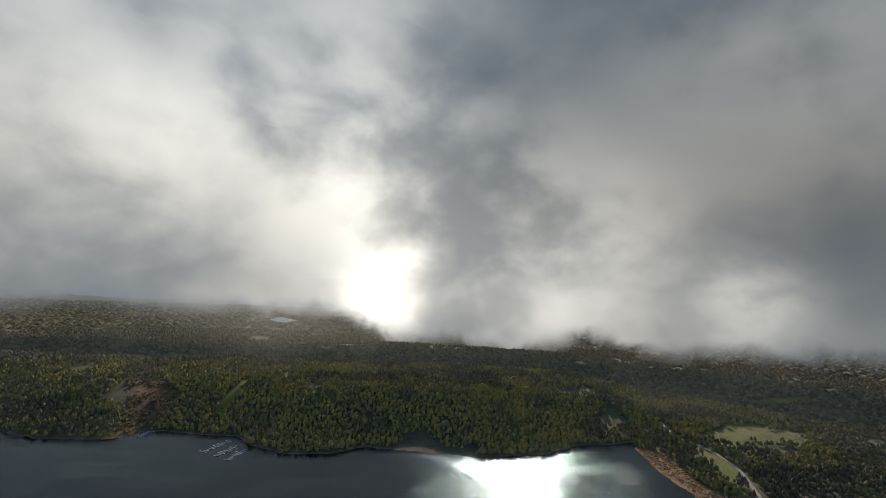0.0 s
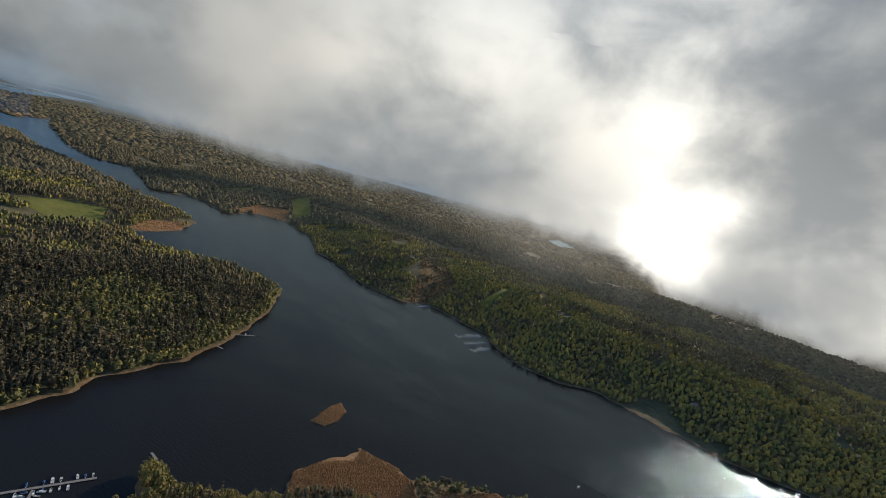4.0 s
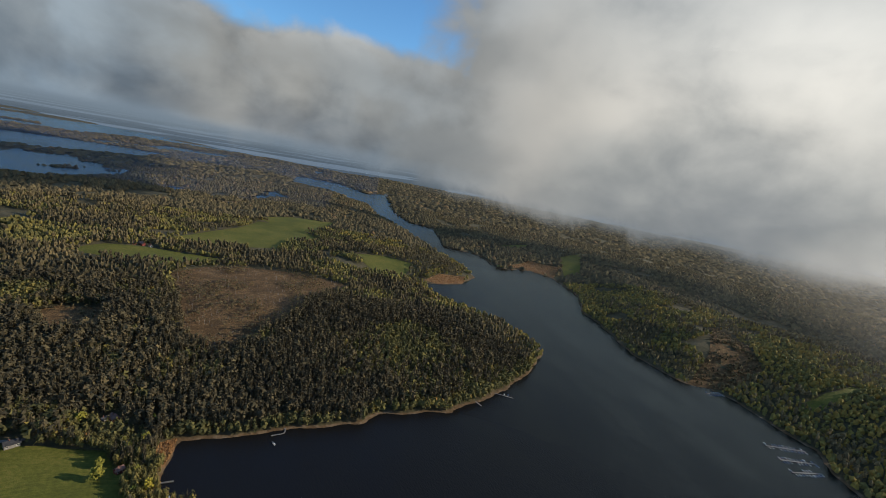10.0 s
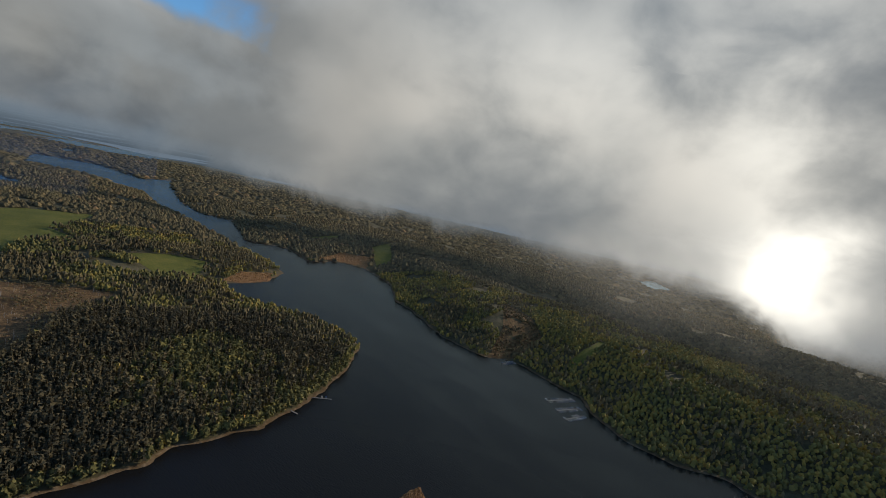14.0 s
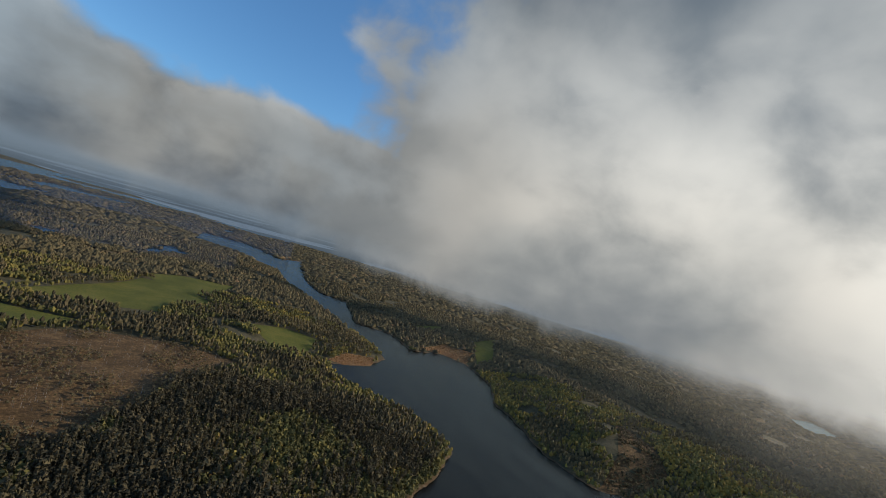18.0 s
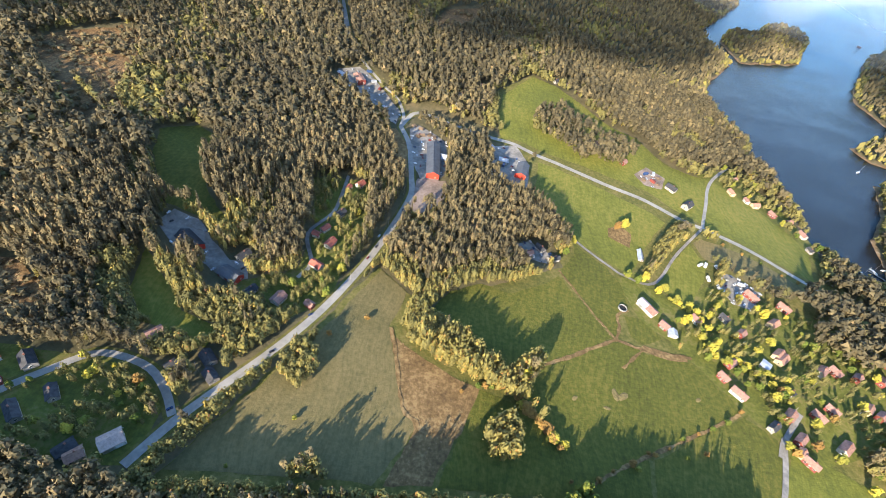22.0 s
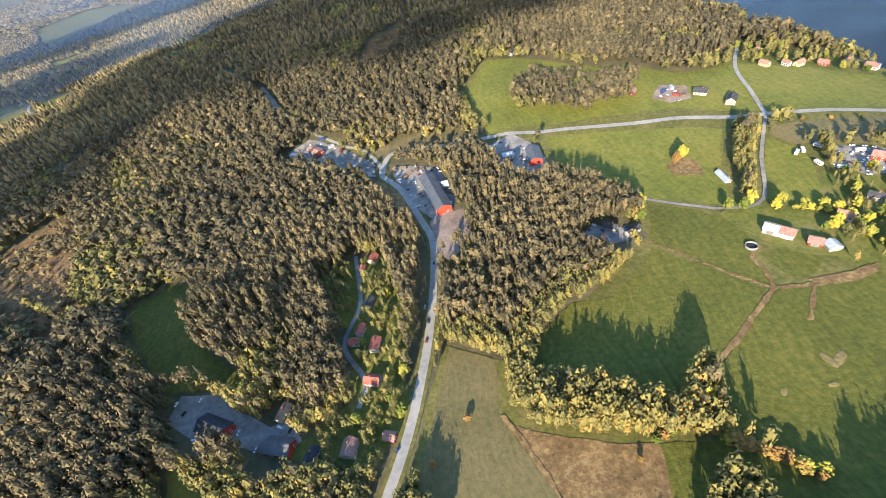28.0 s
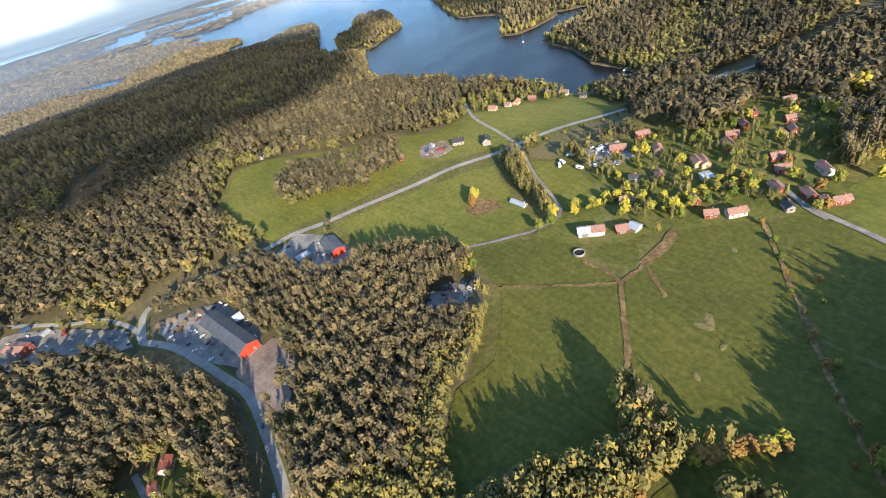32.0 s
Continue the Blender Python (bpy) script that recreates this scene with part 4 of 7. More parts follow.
FIELDS = [  # polygon, material, label
    (FIELD_SHORE, GRASS, "bright green mown meadow beside the road"), (FIELD_ROAD, GRASS, "bright green meadow below the road"),
    (FIELD_PADDOCK, GRASS, "green paddock beside the scrap yard"), (FIELD_BARN, PASTURE, "green pasture below the farm track"),
    (FIELD_YARD, PASTURE, "small green pasture behind the barn"), (FIELD_WEST, PASTURE, "wide green pasture with long tree shadows"),
    (FIELD_MID, PASTURE, "wide green pasture crossed by wheel tracks"), (FIELD_EAST, PASTURE, "green pasture beside the gravel lane"),
    (FIELD_SOUTH, PASTURE, "green meadow edged by bushes"), (FIELD_TAN, DRY_GRASS, "yellowed stubble field beside the road"),
    (FALLOW, STUBBLE, "brown fallow ground with dry weeds"), (GLADE, PASTURE, "dark green glade enclosed by forest"),
    (MEADOW_WEST, GRASS, "green meadow at the forest edge"), (MEADOW_LANE, GRASS, "green meadow between lane and wood"),
    (MEADOW_BAY, GRASS, "green meadow above the bay"), (STRIP_FARM, GRASS, "green strip of field by the red farm"),
    (STRIP_EAST, GRASS, "green strip of field in the woods"), (STRIP_CAPE, GRASS, "green field near the reedy cape"),
    (STRIP_NORTH, GRASS, "narrow green field in the woods"), (FIELD_STATION, DRY_GRASS, "yellowed field beside the road"),
    (HARBOUR_FIELD, ROUGH_GRASS, "green field behind the reeds"), (VALLEY_FIELD, GRASS, "green field beside the valley road"),
    (VALLEY_FIELD_B, GRASS, "green field in the valley"), (VALLEY_FIELD_C, GRASS, "green field inside the road bend"),
    (SOUTH_FIELD, GRASS, "green field on the far shore"), (SOUTH_FIELD_B, GRASS, "green clearing on the far shore"),
    (CLEARCUT, BRUSH, "brown felled clearing with stumps and brush"), (CLEARCUT_WEST, BRUSH, "brown felled clearing in the forest"),
    (CLEARCUT_HILL, BRUSH, "reddish felled clearing on the hill"), (CLEARCUT_SMALL, BRUSH, "brown felled patch in the forest"),
    (MARSH, BRUSH, "brown marshy clearing by the jetty"),
    (SOUTH_GLADE, GRASS, "narrow green glade above the far shore"), (SOUTH_GLADE_B, GRASS, "small green clearing on the far hills"),
    (SOUTH_GLADE_C, DRY_GRASS, "pale clearing above the inlet"), (SOUTH_GLADE_E, GRASS, "green clearing on the wooded slope"), (SOUTH_GLADE_F, GRASS, "long green clearing below the hills"), (SOUTH_GLADE_D, GRASS, "green slope behind the small marina"),
    (WEST_GLADE, ROUGH_GRASS, "green fields in the valley woods"),
    (STRIP_A, GRASS, "long green field strip in the woods"), (STRIP_B, GRASS, "narrow green field strip"), (STRIP_C, GRASS, "green field strip by the red farm"),
    (STRIP_D, GRASS, "green field near the strait"), (STRIP_E, GRASS, "green field in the northern woods"), (FAR_FIELD_A, ROUGH_GRASS, "distant green field in the west"),
    (FAR_FIELD_B, ROUGH_GRASS, "distant dull field in the west"), (WEST_MEADOW, GRASS, "distant green meadow in the western valley"), (WEST_MEADOW_B, GRASS, "green meadow inside the bend of the valley road"), (WEST_MEADOW_C, GRASS, "far green meadow in the western valley"), (WEST_DRY, DRY_GRASS, "yellowed strip of field in the western valley"), (WEST_PLOUGHED, STUBBLE, "brown ploughed field in the western valley"),
    (CLEARCUT_STRIP, BRUSH, "brown felled strips in the forest"), (CLEARCUT_LOW, BRUSH, "brown felled patch"), (CLEARCUT_MID, BRUSH, "small brown felled patch in the western wood"), (CLEARCUT_TOP, BRUSH, "brown felled patch on the hill"),
    (BARN_LAWN, LAWN, "trodden lawn round the barn"), (FIELD_OLIVE, DRY_GRASS, "olive-coloured field above the yard"), (SCRUB_PATCH, STUBBLE, "brown scrub patch in the meadow"), (JUNCTION_GREEN, STUBBLE, "rough grass beside the road junction")]
YARDS = [(GRAVEL_YARD, GRAVEL, "grey gravel yard round the long shed"), (DIRT_LOT, DIRT, "bare pinkish earth lot by the road"),
         (DEPOT_YARD, GRAVEL, "grey storage yard at the forest edge"), (PARKING, GRAVEL, "grey gravel yard beside the road"),
         (SCRAPYARD, GRAVEL, "grey yard crowded with parked vehicles"), (FARM_YARD, GRAVEL, "grey gravel farm yard"), (WOOD_YARD, GRAVEL, "small gravel yard with parked cars in the wood"), (BUILDING_SITE, DIRT, "pale bare yard with stacked timber beside the meadow"), (HARBOUR_YARD, GRAVEL, "grey harbour yard with parked boats and cars")]
REEDS = [ISLET, REEDS_BAY, REEDS_POINT, REEDS_CAPE, REEDS_LONG, REEDS_WIDE, REEDS_MID, REEDS_WEST, REEDS_HARBOUR, REEDS_SOUTH]
for i, (poly, material, label) in enumerate(FIELDS):
    drape("field", poly, material, 0.3 + 0.004 * i + (0.12 if poly in (SCRUB_PATCH, JUNCTION_GREEN) else 0), label, step=9 if abs(poly[0][0]) + abs(poly[0][1]) < 700 else 20)
MARGIN = [(45, 475), (90, 540), (250, 410), (390, 325), (400, 250), (460, 200), (400, 100), (350, -60), (240, -70), (230, 10), (50, 10), (-90, -10), (-60, 60), (-20, 160), (25, 130), (40, 150), (125, 205), (95, 300), (60, 380)]
drape("rough_grass", MARGIN, ROUGH_GRASS, 0.13, "rough unmown grass round the pastures", "grass")
GARDENS = [GARDEN_VILLAGE, GARDEN_HAMLET, GARDEN_WEST, GARDEN_SHORE, GARDEN_HARBOUR, GARDEN_VALLEY]
GROVES = [GROVE_BAY, GROVE_BAY_B, GROVE_SHORE, GROVE_TAN, GROVE_SOUTH, GROVE_ROAD]
for i, poly in enumerate(GARDENS):
    drape("garden", poly, ROUGH_GRASS if poly in (GARDEN_HARBOUR, GARDEN_VALLEY) else LAWN, 0.2 + 0.008 * i, "mown and trodden gardens between the houses", "garden")
DITCHES = [(DITCH_MAIN, 1.8), (DITCH_BARN, 1.6), (DITCH_EAST, 1.8), (DITCH_SPUR, 1.3), (DITCH_WEST, 1.0), (DITCH_HEDGE, 1.5), (DITCH_FALLOW, 1.4), (PATH_WIDE, 4)]
for i, (line, width) in enumerate(DITCHES):
    ribbon("ditch_bank", line, width * 1.5, STUBBLE, 0.56 + 0.008 * i, "brown ditch bank of dry weeds across the pasture", "ditch", 2.5, 0.0, 1.8)
for i, (poly, material, label) in enumerate(YARDS):
    drape("yard", poly, material, 0.52 + 0.005 * i, label, "yard", ragged=1.5)
for i, poly in enumerate(REEDS):
    drape("reed_bed", poly, REED, 0.25 + 0.005 * i, "rust-brown reed bed along the shore", "reeds", 6, 5)
ROADS = [(MAIN_ROAD, 5.2, ASPHALT, "grey asphalt country road"), (NORTH_ROAD, 5.2, ASPHALT, "grey asphalt road past the meadows"),
         (WEST_ROAD, 3.6, ASPHALT, "grey asphalt road into the forest"), (SIDE_ROAD, 4.4, ASPHALT, "grey asphalt side road that bends between houses"),
         (VALLEY_ROAD, 5.0, ASPHALT, "pale asphalt road round the end of the inlet"), (FARM_TRACK, 2.5, GRAVEL, "gravel farm track"),
         (LANE_EAST, 3.6, GRAVEL, "gravel lane to a lone house"), (SHORE_TRACK, 2.6, GRAVEL, "gravel track to the shore"),
         (BAY_LANE, 3.4, ASPHALT, "narrow lane to the bay"), (MEADOW_TRACK, 2.8, GRAVEL, "gravel track along the wood"),
         (WEST_VALLEY_ROAD, 5.0, ASPHALT, "pale road that bends through the western valley"), (HAMLET_TRACK, 3.0, GRAVEL, "gravel lane between red-roofed houses")]
for i, (line, width, material, label) in enumerate(ROADS[:5]):
    ribbon("verge", line, width + 4, ROUGH_GRASS, 0.44 + 0.01 * i, "mown grass verge beside the road", "verge")
for i, (line, width, material, label) in enumerate(ROADS):
    ribbon("road", line, width, material, 0.62 + 0.012 * i, label)

# ---- forest ----
def joined(parts):
    pts, faces, n_ = [], [], 0
    for p, f in parts:
        pts.append(p)
        faces.append(f + n_)
        n_ += len(p)
    return np.concatenate(pts), np.concatenate(faces)


def stem(width, top, sides=4):
    p = [(width * (1 if z == 0 else 0.6) * math.cos(k * 2 * math.pi / sides), width * (1 if z == 0 else 0.6) * math.sin(k * 2 * math.pi / sides), z)
         for z in (0, top) for k in range(sides)]
    f = [q for k in range(sides) for q in ((k, (k + 1) % sides, sides + (k + 1) % sides), (k, sides + (k + 1) % sides, sides + k))]
    return np.array(p), np.array(f)


def tuft(rng, centre, size, squash=1.0, sides=6, rings=3, rag=0.24):
    """A ragged lump of leaves on few faces, open below."""
    p = []
    for z, r in (((-0.75, 0.62), (-0.1, 1.0), (0.55, 0.78)) if rings == 3 else ((-0.5, 0.85), (0.35, 0.9))):
        for k in range(sides):
            a, q = (k + rng.uniform(-0.3, 0.3)) * 2 * math.pi / sides, r * rng.uniform(1 - rag, 1 + rag)
            p.append((q * math.cos(a), q * math.sin(a), z + rng.uniform(-0.17, 0.17)))
    p.append((rng.uniform(-0.2, 0.2), rng.uniform(-0.2, 0.2), 1.0))
    f = []
    for row in range(rings - 1):
        for k in range(sides):
            a, b_ = row * sides + k, row * sides + (k + 1) % sides
            f += [(a, b_, b_ + sides), (a, b_ + sides, a + sides)]
    last = (rings - 1) * sides
    f += [(last + k, last + (k + 1) % sides, len(p) - 1) for k in range(sides)]
    return np.array(p) * (size, size, size * squash) + centre, np.array(f)


def crown(rng, sprays, low, wide, size=0.5, spire=False):
    """A crown, 1 m high to its top: small sprays of leaves or needles that look outward, round a core toned darker for
    the shade inside. spire: it tapers like a spruce.
    """
    mid, half = (low + 1) / 2, (1 - low) / 2
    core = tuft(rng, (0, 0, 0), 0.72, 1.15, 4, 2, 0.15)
    flat_ = Matrix.Diagonal((1, 1, 0.28 if spire else 0.42)).to_3x3()  # a spray is about as tall as wide, however tall the crown
    shape = lambda z: (max(0.04, (0.97 - z) / 1.75) ** 0.8 * 1.05) if spire else math.sqrt(max(0.02, 1 - z * z))
    if spire:
        core[0][:, :2] *= np.array([0.85 * shape(max(-0.7, v[2])) for v in core[0]])[:, None]
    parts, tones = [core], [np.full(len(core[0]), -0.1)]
    for k in range(sprays):
        z = max(-0.75, min(0.95, 0.95 - 1.65 * ((k + 0.5) / sprays) ** 0.85 + rng.uniform(-0.1, 0.1)))
        a = k * 2.4 + rng.uniform(-0.5, 0.5)
        q = shape(z) * rng.uniform(0.72, 1.08)
        at = Vector((q * math.cos(a), q * math.sin(a), z * rng.uniform(0.95, 1.06)))
        out = (Vector((math.cos(a) * shape(z), math.sin(a) * shape(z), 0.35 + 0.7 * z)) + Vector((rng.uniform(-1, 1), rng.uniform(-1, 1), rng.uniform(-1, 1))) * 0.55).normalized()
        side = out.orthogonal().normalized()
        other, turn = out.cross(side), rng.uniform(0, 6.28)
        w = size * rng.uniform(0.7, 1.35) * (0.6 + 0.4 * shape(z))
        pts = [tuple(at + flat_ @ ((side * math.cos(turn + i * 2.094) + other * math.sin(turn + i * 2.094)) * w * rng.uniform(0.7, 1.3))) for i in range(3)]
        parts.append((np.array(pts), np.array([(0, 1, 2)])))
        tones.append(np.full(3, rng.uniform(-0.24, 0.26)))
    pts, faces = joined(parts)
    return pts * (wide, wide, half) + (0, 0, mid), faces, np.concatenate(tones)


rng = random.Random(5)
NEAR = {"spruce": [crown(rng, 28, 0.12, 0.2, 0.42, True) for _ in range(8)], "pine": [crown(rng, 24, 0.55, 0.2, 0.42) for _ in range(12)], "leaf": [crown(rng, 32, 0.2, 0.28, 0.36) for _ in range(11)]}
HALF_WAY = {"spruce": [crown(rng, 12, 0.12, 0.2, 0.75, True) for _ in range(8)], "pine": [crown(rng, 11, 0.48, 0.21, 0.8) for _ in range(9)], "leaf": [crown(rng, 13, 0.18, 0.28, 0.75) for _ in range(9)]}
MIDDLE = {"spruce": [tuft(rng, (0, 0, 0.55), 0.17, 2.6, 4, 2, 0.35) for _ in range(4)], "pine": [tuft(rng, (0, 0, 0.66), 0.2, 1.5, 4, 2, 0.4) for _ in range(6)],
          "leaf": [tuft(rng, (0, 0, 0.52), 0.32, 1.35, 4, 2, 0.4) for _ in range(6)]}
# small far crowns: an eight-sided lump
def far_lump(rng):
    p = np.array([(math.cos(a) * rng.uniform(0.3, 0.5), math.sin(a) * rng.uniform(0.3, 0.5), rng.uniform(0.1, 0.35)) for a in np.arange(5) * 2 * math.pi / 5]
                 + [(rng.uniform(-0.1, 0.1), rng.uniform(-0.1, 0.1), 1.0)])
    return p, np.array([(k, (k + 1) % 5, 5) for k in range(5)])


FAR = {"any": [far_lump(rng) for _ in range(6)]}

SPRUCE_GREEN = surface("conifer needles", [(0, (0.068, 0.06, 0.038)), (0.4, (0.125, 0.104, 0.058)), (0.7, (0.178, 0.144, 0.075)), (0.9, (0.235, 0.18, 0.087)), (1, (0.265, 0.168, 0.088))], 0.3, 0.95, 0.0, 0.8, attribute="tone", spec=0.12, leafy_through=0.2, fine=1.3, grain=0.7)
LEAF_MIX = surface("autumn leaves", [(0, (0.1, 0.096, 0.04)), (0.4, (0.165, 0.148, 0.054)), (0.66, (0.218, 0.19, 0.062)), (0.86, (0.32, 0.25, 0.062)), (0.95, (0.33, 0.18, 0.055)), (1, (0.28, 0.12, 0.05))], 0.3, 0.9, 0.0, 0.8, attribute="tone", spec=0.12, leafy_through=0.2, fine=1.3, grain=0.7)


def plant(name, kinds, x, y, tall, wide, tone, material, label, seed):
    """Many trees as one mesh. kinds: templates 1 m high; tone: each tree's own place on the material's colour run."""
    r = np.random.default_rng(seed)
    pick, turn = r.integers(0, len(kinds), len(x)), r.uniform(0, 2 * math.pi, len(x))
    base = height(x, y) - 0.3
    vs, fs, ts, n_ = [], [], [], 0
    for k, (p, f, *shade) in enumerate(kinds):
        s = np.nonzero(pick == k)[0]
        c, d = np.cos(turn[s])[:, None], np.sin(turn[s])[:, None]
        v = np.stack([(p[:, 0] * c - p[:, 1] * d) * wide[s, None] + x[s, None], (p[:, 0] * d + p[:, 1] * c) * wide[s, None] + y[s, None],
                      p[:, 2] * tall[s, None] + base[s, None]], -1)
        vs.append(v.reshape(-1, 3))
        fs.append((f[None] + (np.arange(len(s)) * len(p))[:, None, None]).reshape(-1, 3) + n_)
        ts.append((tone[s, None] + (shade[0] if shade else np.zeros(len(p)))[None]).ravel())
        n_ += len(s) * len(p)
    if not n_:
        return None
    me = mesh_from(name, np.concatenate(vs), np.concatenate(fs), material)
    me.attributes.new("tone", "FLOAT", "POINT").data.foreach_set("value", np.concatenate(ts).astype(np.float32))
    return tagged(new(name, me), label, "forest", kind="stuff")


CLEAR = [p for p, *_ in FIELDS] + [p for p, *_ in YARDS] + REEDS
# (x, y, radius) kept free for houses and the like
SPOTS = [(160, -400, 34), (82, 300, 13), (70, 302, 10), (95, 302, 10), (100, 198, 11), (88, 208, 9), (12, 240, 9), (-2, 222, 7)] + [(x, y, max(l, w) * 0.5 + 2.5) for rows, _ in HOUSE_ROWS for x, y, _, l, w, _ in rows]
for x, y, a, l, w, _ in LARGE:
    k = max(1, round(l / w))
    for i in range(k):
        s = ((i + 0.5) / k - 0.5) * l
        SPOTS.append((x + s * math.cos(radians(a)), y + s * math.sin(radians(a)), w * 0.5 + 5))
        SPOTS.append((x + s * math.cos(radians(a)) - 6, y + s * math.sin(radians(a)) - 11, 7))


def wooded(x, y, margin=2.0):
    """Which of the points are forest: on land, off the fields, yards and roads."""
    ok = inland(x, y) > 2.5
    for poly in CLEAR:
        px, py = np.array(poly).T
        box = (x > px.min()) & (x < px.max()) & (y > py.min()) & (y < py.max()) & ok
        k = np.nonzero(box)[0]
        ok[k[inside(x[k], y[k], poly)]] = False
    # open ground between the stands on the farther shores
    gaps = value_noise(x, y, 90, 51) * 0.6 + value_noise(x, y, 34, 52) * 0.4
    ok &= ~((gaps < np.where(y < -620, 0.31, 0.3)) & ((y < -620) | (x > 820)))
    for poly in GROVES:
        ok |= inside(x, y, poly)
    k = np.nonzero(inside(x, y, MARGIN) & ok)[0]
    near = np.full(k.size, 1e9)
    for poly in CLEAR[:14]:
        near = np.minimum(near, from_line(x[k], y[k], poly, True))
    ok[k[near < np.where((x[k] > 15) & (x[k] < 118) & (y[k] > 40) & (y[k] < 118), 1.5, 7.0)]] = False
    for poly in GROVES:
        ok |= inside(x, y, poly)
    chance = np.random.default_rng(77).uniform(0, 1, x.size)
    for poly in GARDENS:
        share = 0.85 if poly in (GARDEN_HARBOUR, GARDEN_VALLEY) else 0.13 if poly is GARDEN_VILLAGE else 0.35
        ok &= ~(inside(x, y, poly) & ~inside(x, y, VILLAGE_STAND) & (chance > share))
    for line, width, *_ in ROADS + DITCHES:
        px, py = np.array(line).T
        k = np.nonzero((x > px.min() - 20) & (x < px.max() + 20) & (y > py.min() - 20) & (y < py.max() + 20) & ok)[0]
        ok[k[from_line(x[k], y[k], [tuple(map(float, q)) for q in line]) < width / 2 + (margin if width < 5 else margin + (9 if line is NORTH_ROAD else 3))]] = False
    for sx, sy, sr in SPOTS:
        ok &= np.hypot(x - sx, y - sy) > sr
    return ok


VIEW = (40.0, 10.0)


def belt(lo, hi, step, seed):
    """Jittered points of the forest between two distances from the middle of the plan."""
    r = np.random.default_rng(seed)
    g = np.arange(-hi, hi, step)
    x, y = np.meshgrid(g, g)
    x, y = x.ravel() + r.uniform(-0.48, 0.48, x.size) * step, y.ravel() + r.uniform(-0.48, 0.48, x.size) * step
    d, a = np.hypot(x, y), np.degrees(np.arctan2(-x, y))
    ok = (d >= lo) & (d < hi) & ~((a > 64) & (a < 114) & (d > 420))
    x, y = x[ok] + VIEW[0], y[ok] + VIEW[1]
    ok = wooded(x, y)
    return x[ok], y[ok], r


def forest(name, lo, hi, step, kinds, size, seed, where, woods=1.0):
    """A belt of mixed forest: spruces, pines and yellow leaf trees as three meshes. woods: the share of spruce."""
    x, y, r = belt(lo, hi, step, seed)
    mixed = value_noise(x, y, 95, 21) * 0.6 + value_noise(x, y, 30, 22) * 0.4 + r.uniform(-0.14, 0.14, x.size)
    spruces = np.clip(0.16 + 0.72 * np.exp(-((x - 480) ** 2 + (y + 230) ** 2) / (2 * 270.0**2)), 0, 1) * woods
    garden = np.zeros(x.size, bool)
    for poly in GARDENS + GROVES[:2]:
        garden |= inside(x, y, poly) & ~inside(x, y, VILLAGE_STAND)
    edge = np.full(x.size, 1e9)
    for poly in CLEAR[:14]:
        edge = np.minimum(edge, from_line(x, y, poly, True))
    mixed = mixed + 0.8 * garden + 0.2 * (edge < 14)
    mixed = mixed + 0.3 * (inland(x, y) < 13) - 0.12 * (y > 330)
    spr = (mixed < 0.6) & (r.uniform(0, 1, x.size) < spruces)
    pin = ~spr & (mixed < (0.51 if name == "village" else 0.58) - 0.16 * (y < -560)) & (r.uniform(0, 1, x.size) < 0.93)
    grove = (x > 20) & (x < 118) & (y > 40) & (y < 112)  # the leafy strip beside the fallow ground
    spr, pin = spr & ~grove, pin & ~(grove & (mixed > 0.4))
    lea = ~spr & ~pin
    tone = np.clip(0.44 + r.normal(0, 0.25, x.size) + (value_noise(x, y, 60, 23) - 0.5) * 0.6, 0, 1)
    tone = np.where(spr, tone * 0.75, tone + 0.3 * smooth((value_noise(x, y, 70, 25) - 0.5) * 6) * (mixed > 0.5) * (name == "village"))
    tone = np.where(garden, 0.12 + 0.6 * tone, tone) * (0.72 if name == "bay" else 1.0)
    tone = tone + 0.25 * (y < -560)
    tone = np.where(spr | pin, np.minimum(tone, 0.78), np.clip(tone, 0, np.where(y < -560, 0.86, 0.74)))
    rise = np.where((x > 20) & (x < 190) & (y > -20) & (y < 112) & ~garden, 1.2, 1.0) if name == "village" else np.ones(x.size)
    rise = np.where((x > -275) & (x < -120) & (y > 95) & (y < 225), 1.35, rise)
    rise = np.where(grove, 1.4, np.where((x > 40) & (x < 200) & (y > -40) & (y < 40) & ~garden, 1.45, rise))
    for k, sel, tall, wide, material, label in (
            ("spruce", spr, 21, 16, SPRUCE_GREEN, "dark green spruces standing close together"),
            ("pine", pin, 20, 15, SPRUCE_GREEN, "olive-green pines with rounded crowns"),
            ("leaf", lea, 14, 11.5, LEAF_MIX, "birches and aspens in yellow autumn leaf")):
        s = size * r.uniform(0.65, 1.2, sel.sum()) * np.where(garden[sel], 0.75, 1.0) 
        low = np.where((y[sel] < -225) & (y[sel] > -480) & (x[sel] < 140), 0.6, 1.0)
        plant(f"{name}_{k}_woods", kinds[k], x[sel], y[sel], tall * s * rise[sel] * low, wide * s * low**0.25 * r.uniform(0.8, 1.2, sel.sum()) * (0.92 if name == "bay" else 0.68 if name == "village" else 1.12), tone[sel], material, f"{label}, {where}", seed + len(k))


forest("village", 0, 330, 2.5, NEAR, 1.0, 31, "round the village")
forest("bay", 330, 700, 4.4, HALF_WAY, 0.9, 36, "on the wooded peninsula and the bay")
forest("shore", 700, 1400, 6.6, MIDDLE, 0.8, 32, "on the far shores", 0.3)
for i, (lo, hi, step, tall) in enumerate(((1400, 2500, 13.5, 13), (2500, 5100, 36, 17))):
    x, y, r = belt(lo, hi, step, 40 + i)
    tone = np.clip(0.5 + r.normal(0, 0.22, x.size), 0, 1)
    size = r.uniform(0.7, 1.2, x.size)
    plant("distant_woods", FAR["any"], x, y, tall * size * 0.85, step * 1.6 * size, tone, SPRUCE_GREEN, "dark mixed woods on the distant shores", 50 + i)

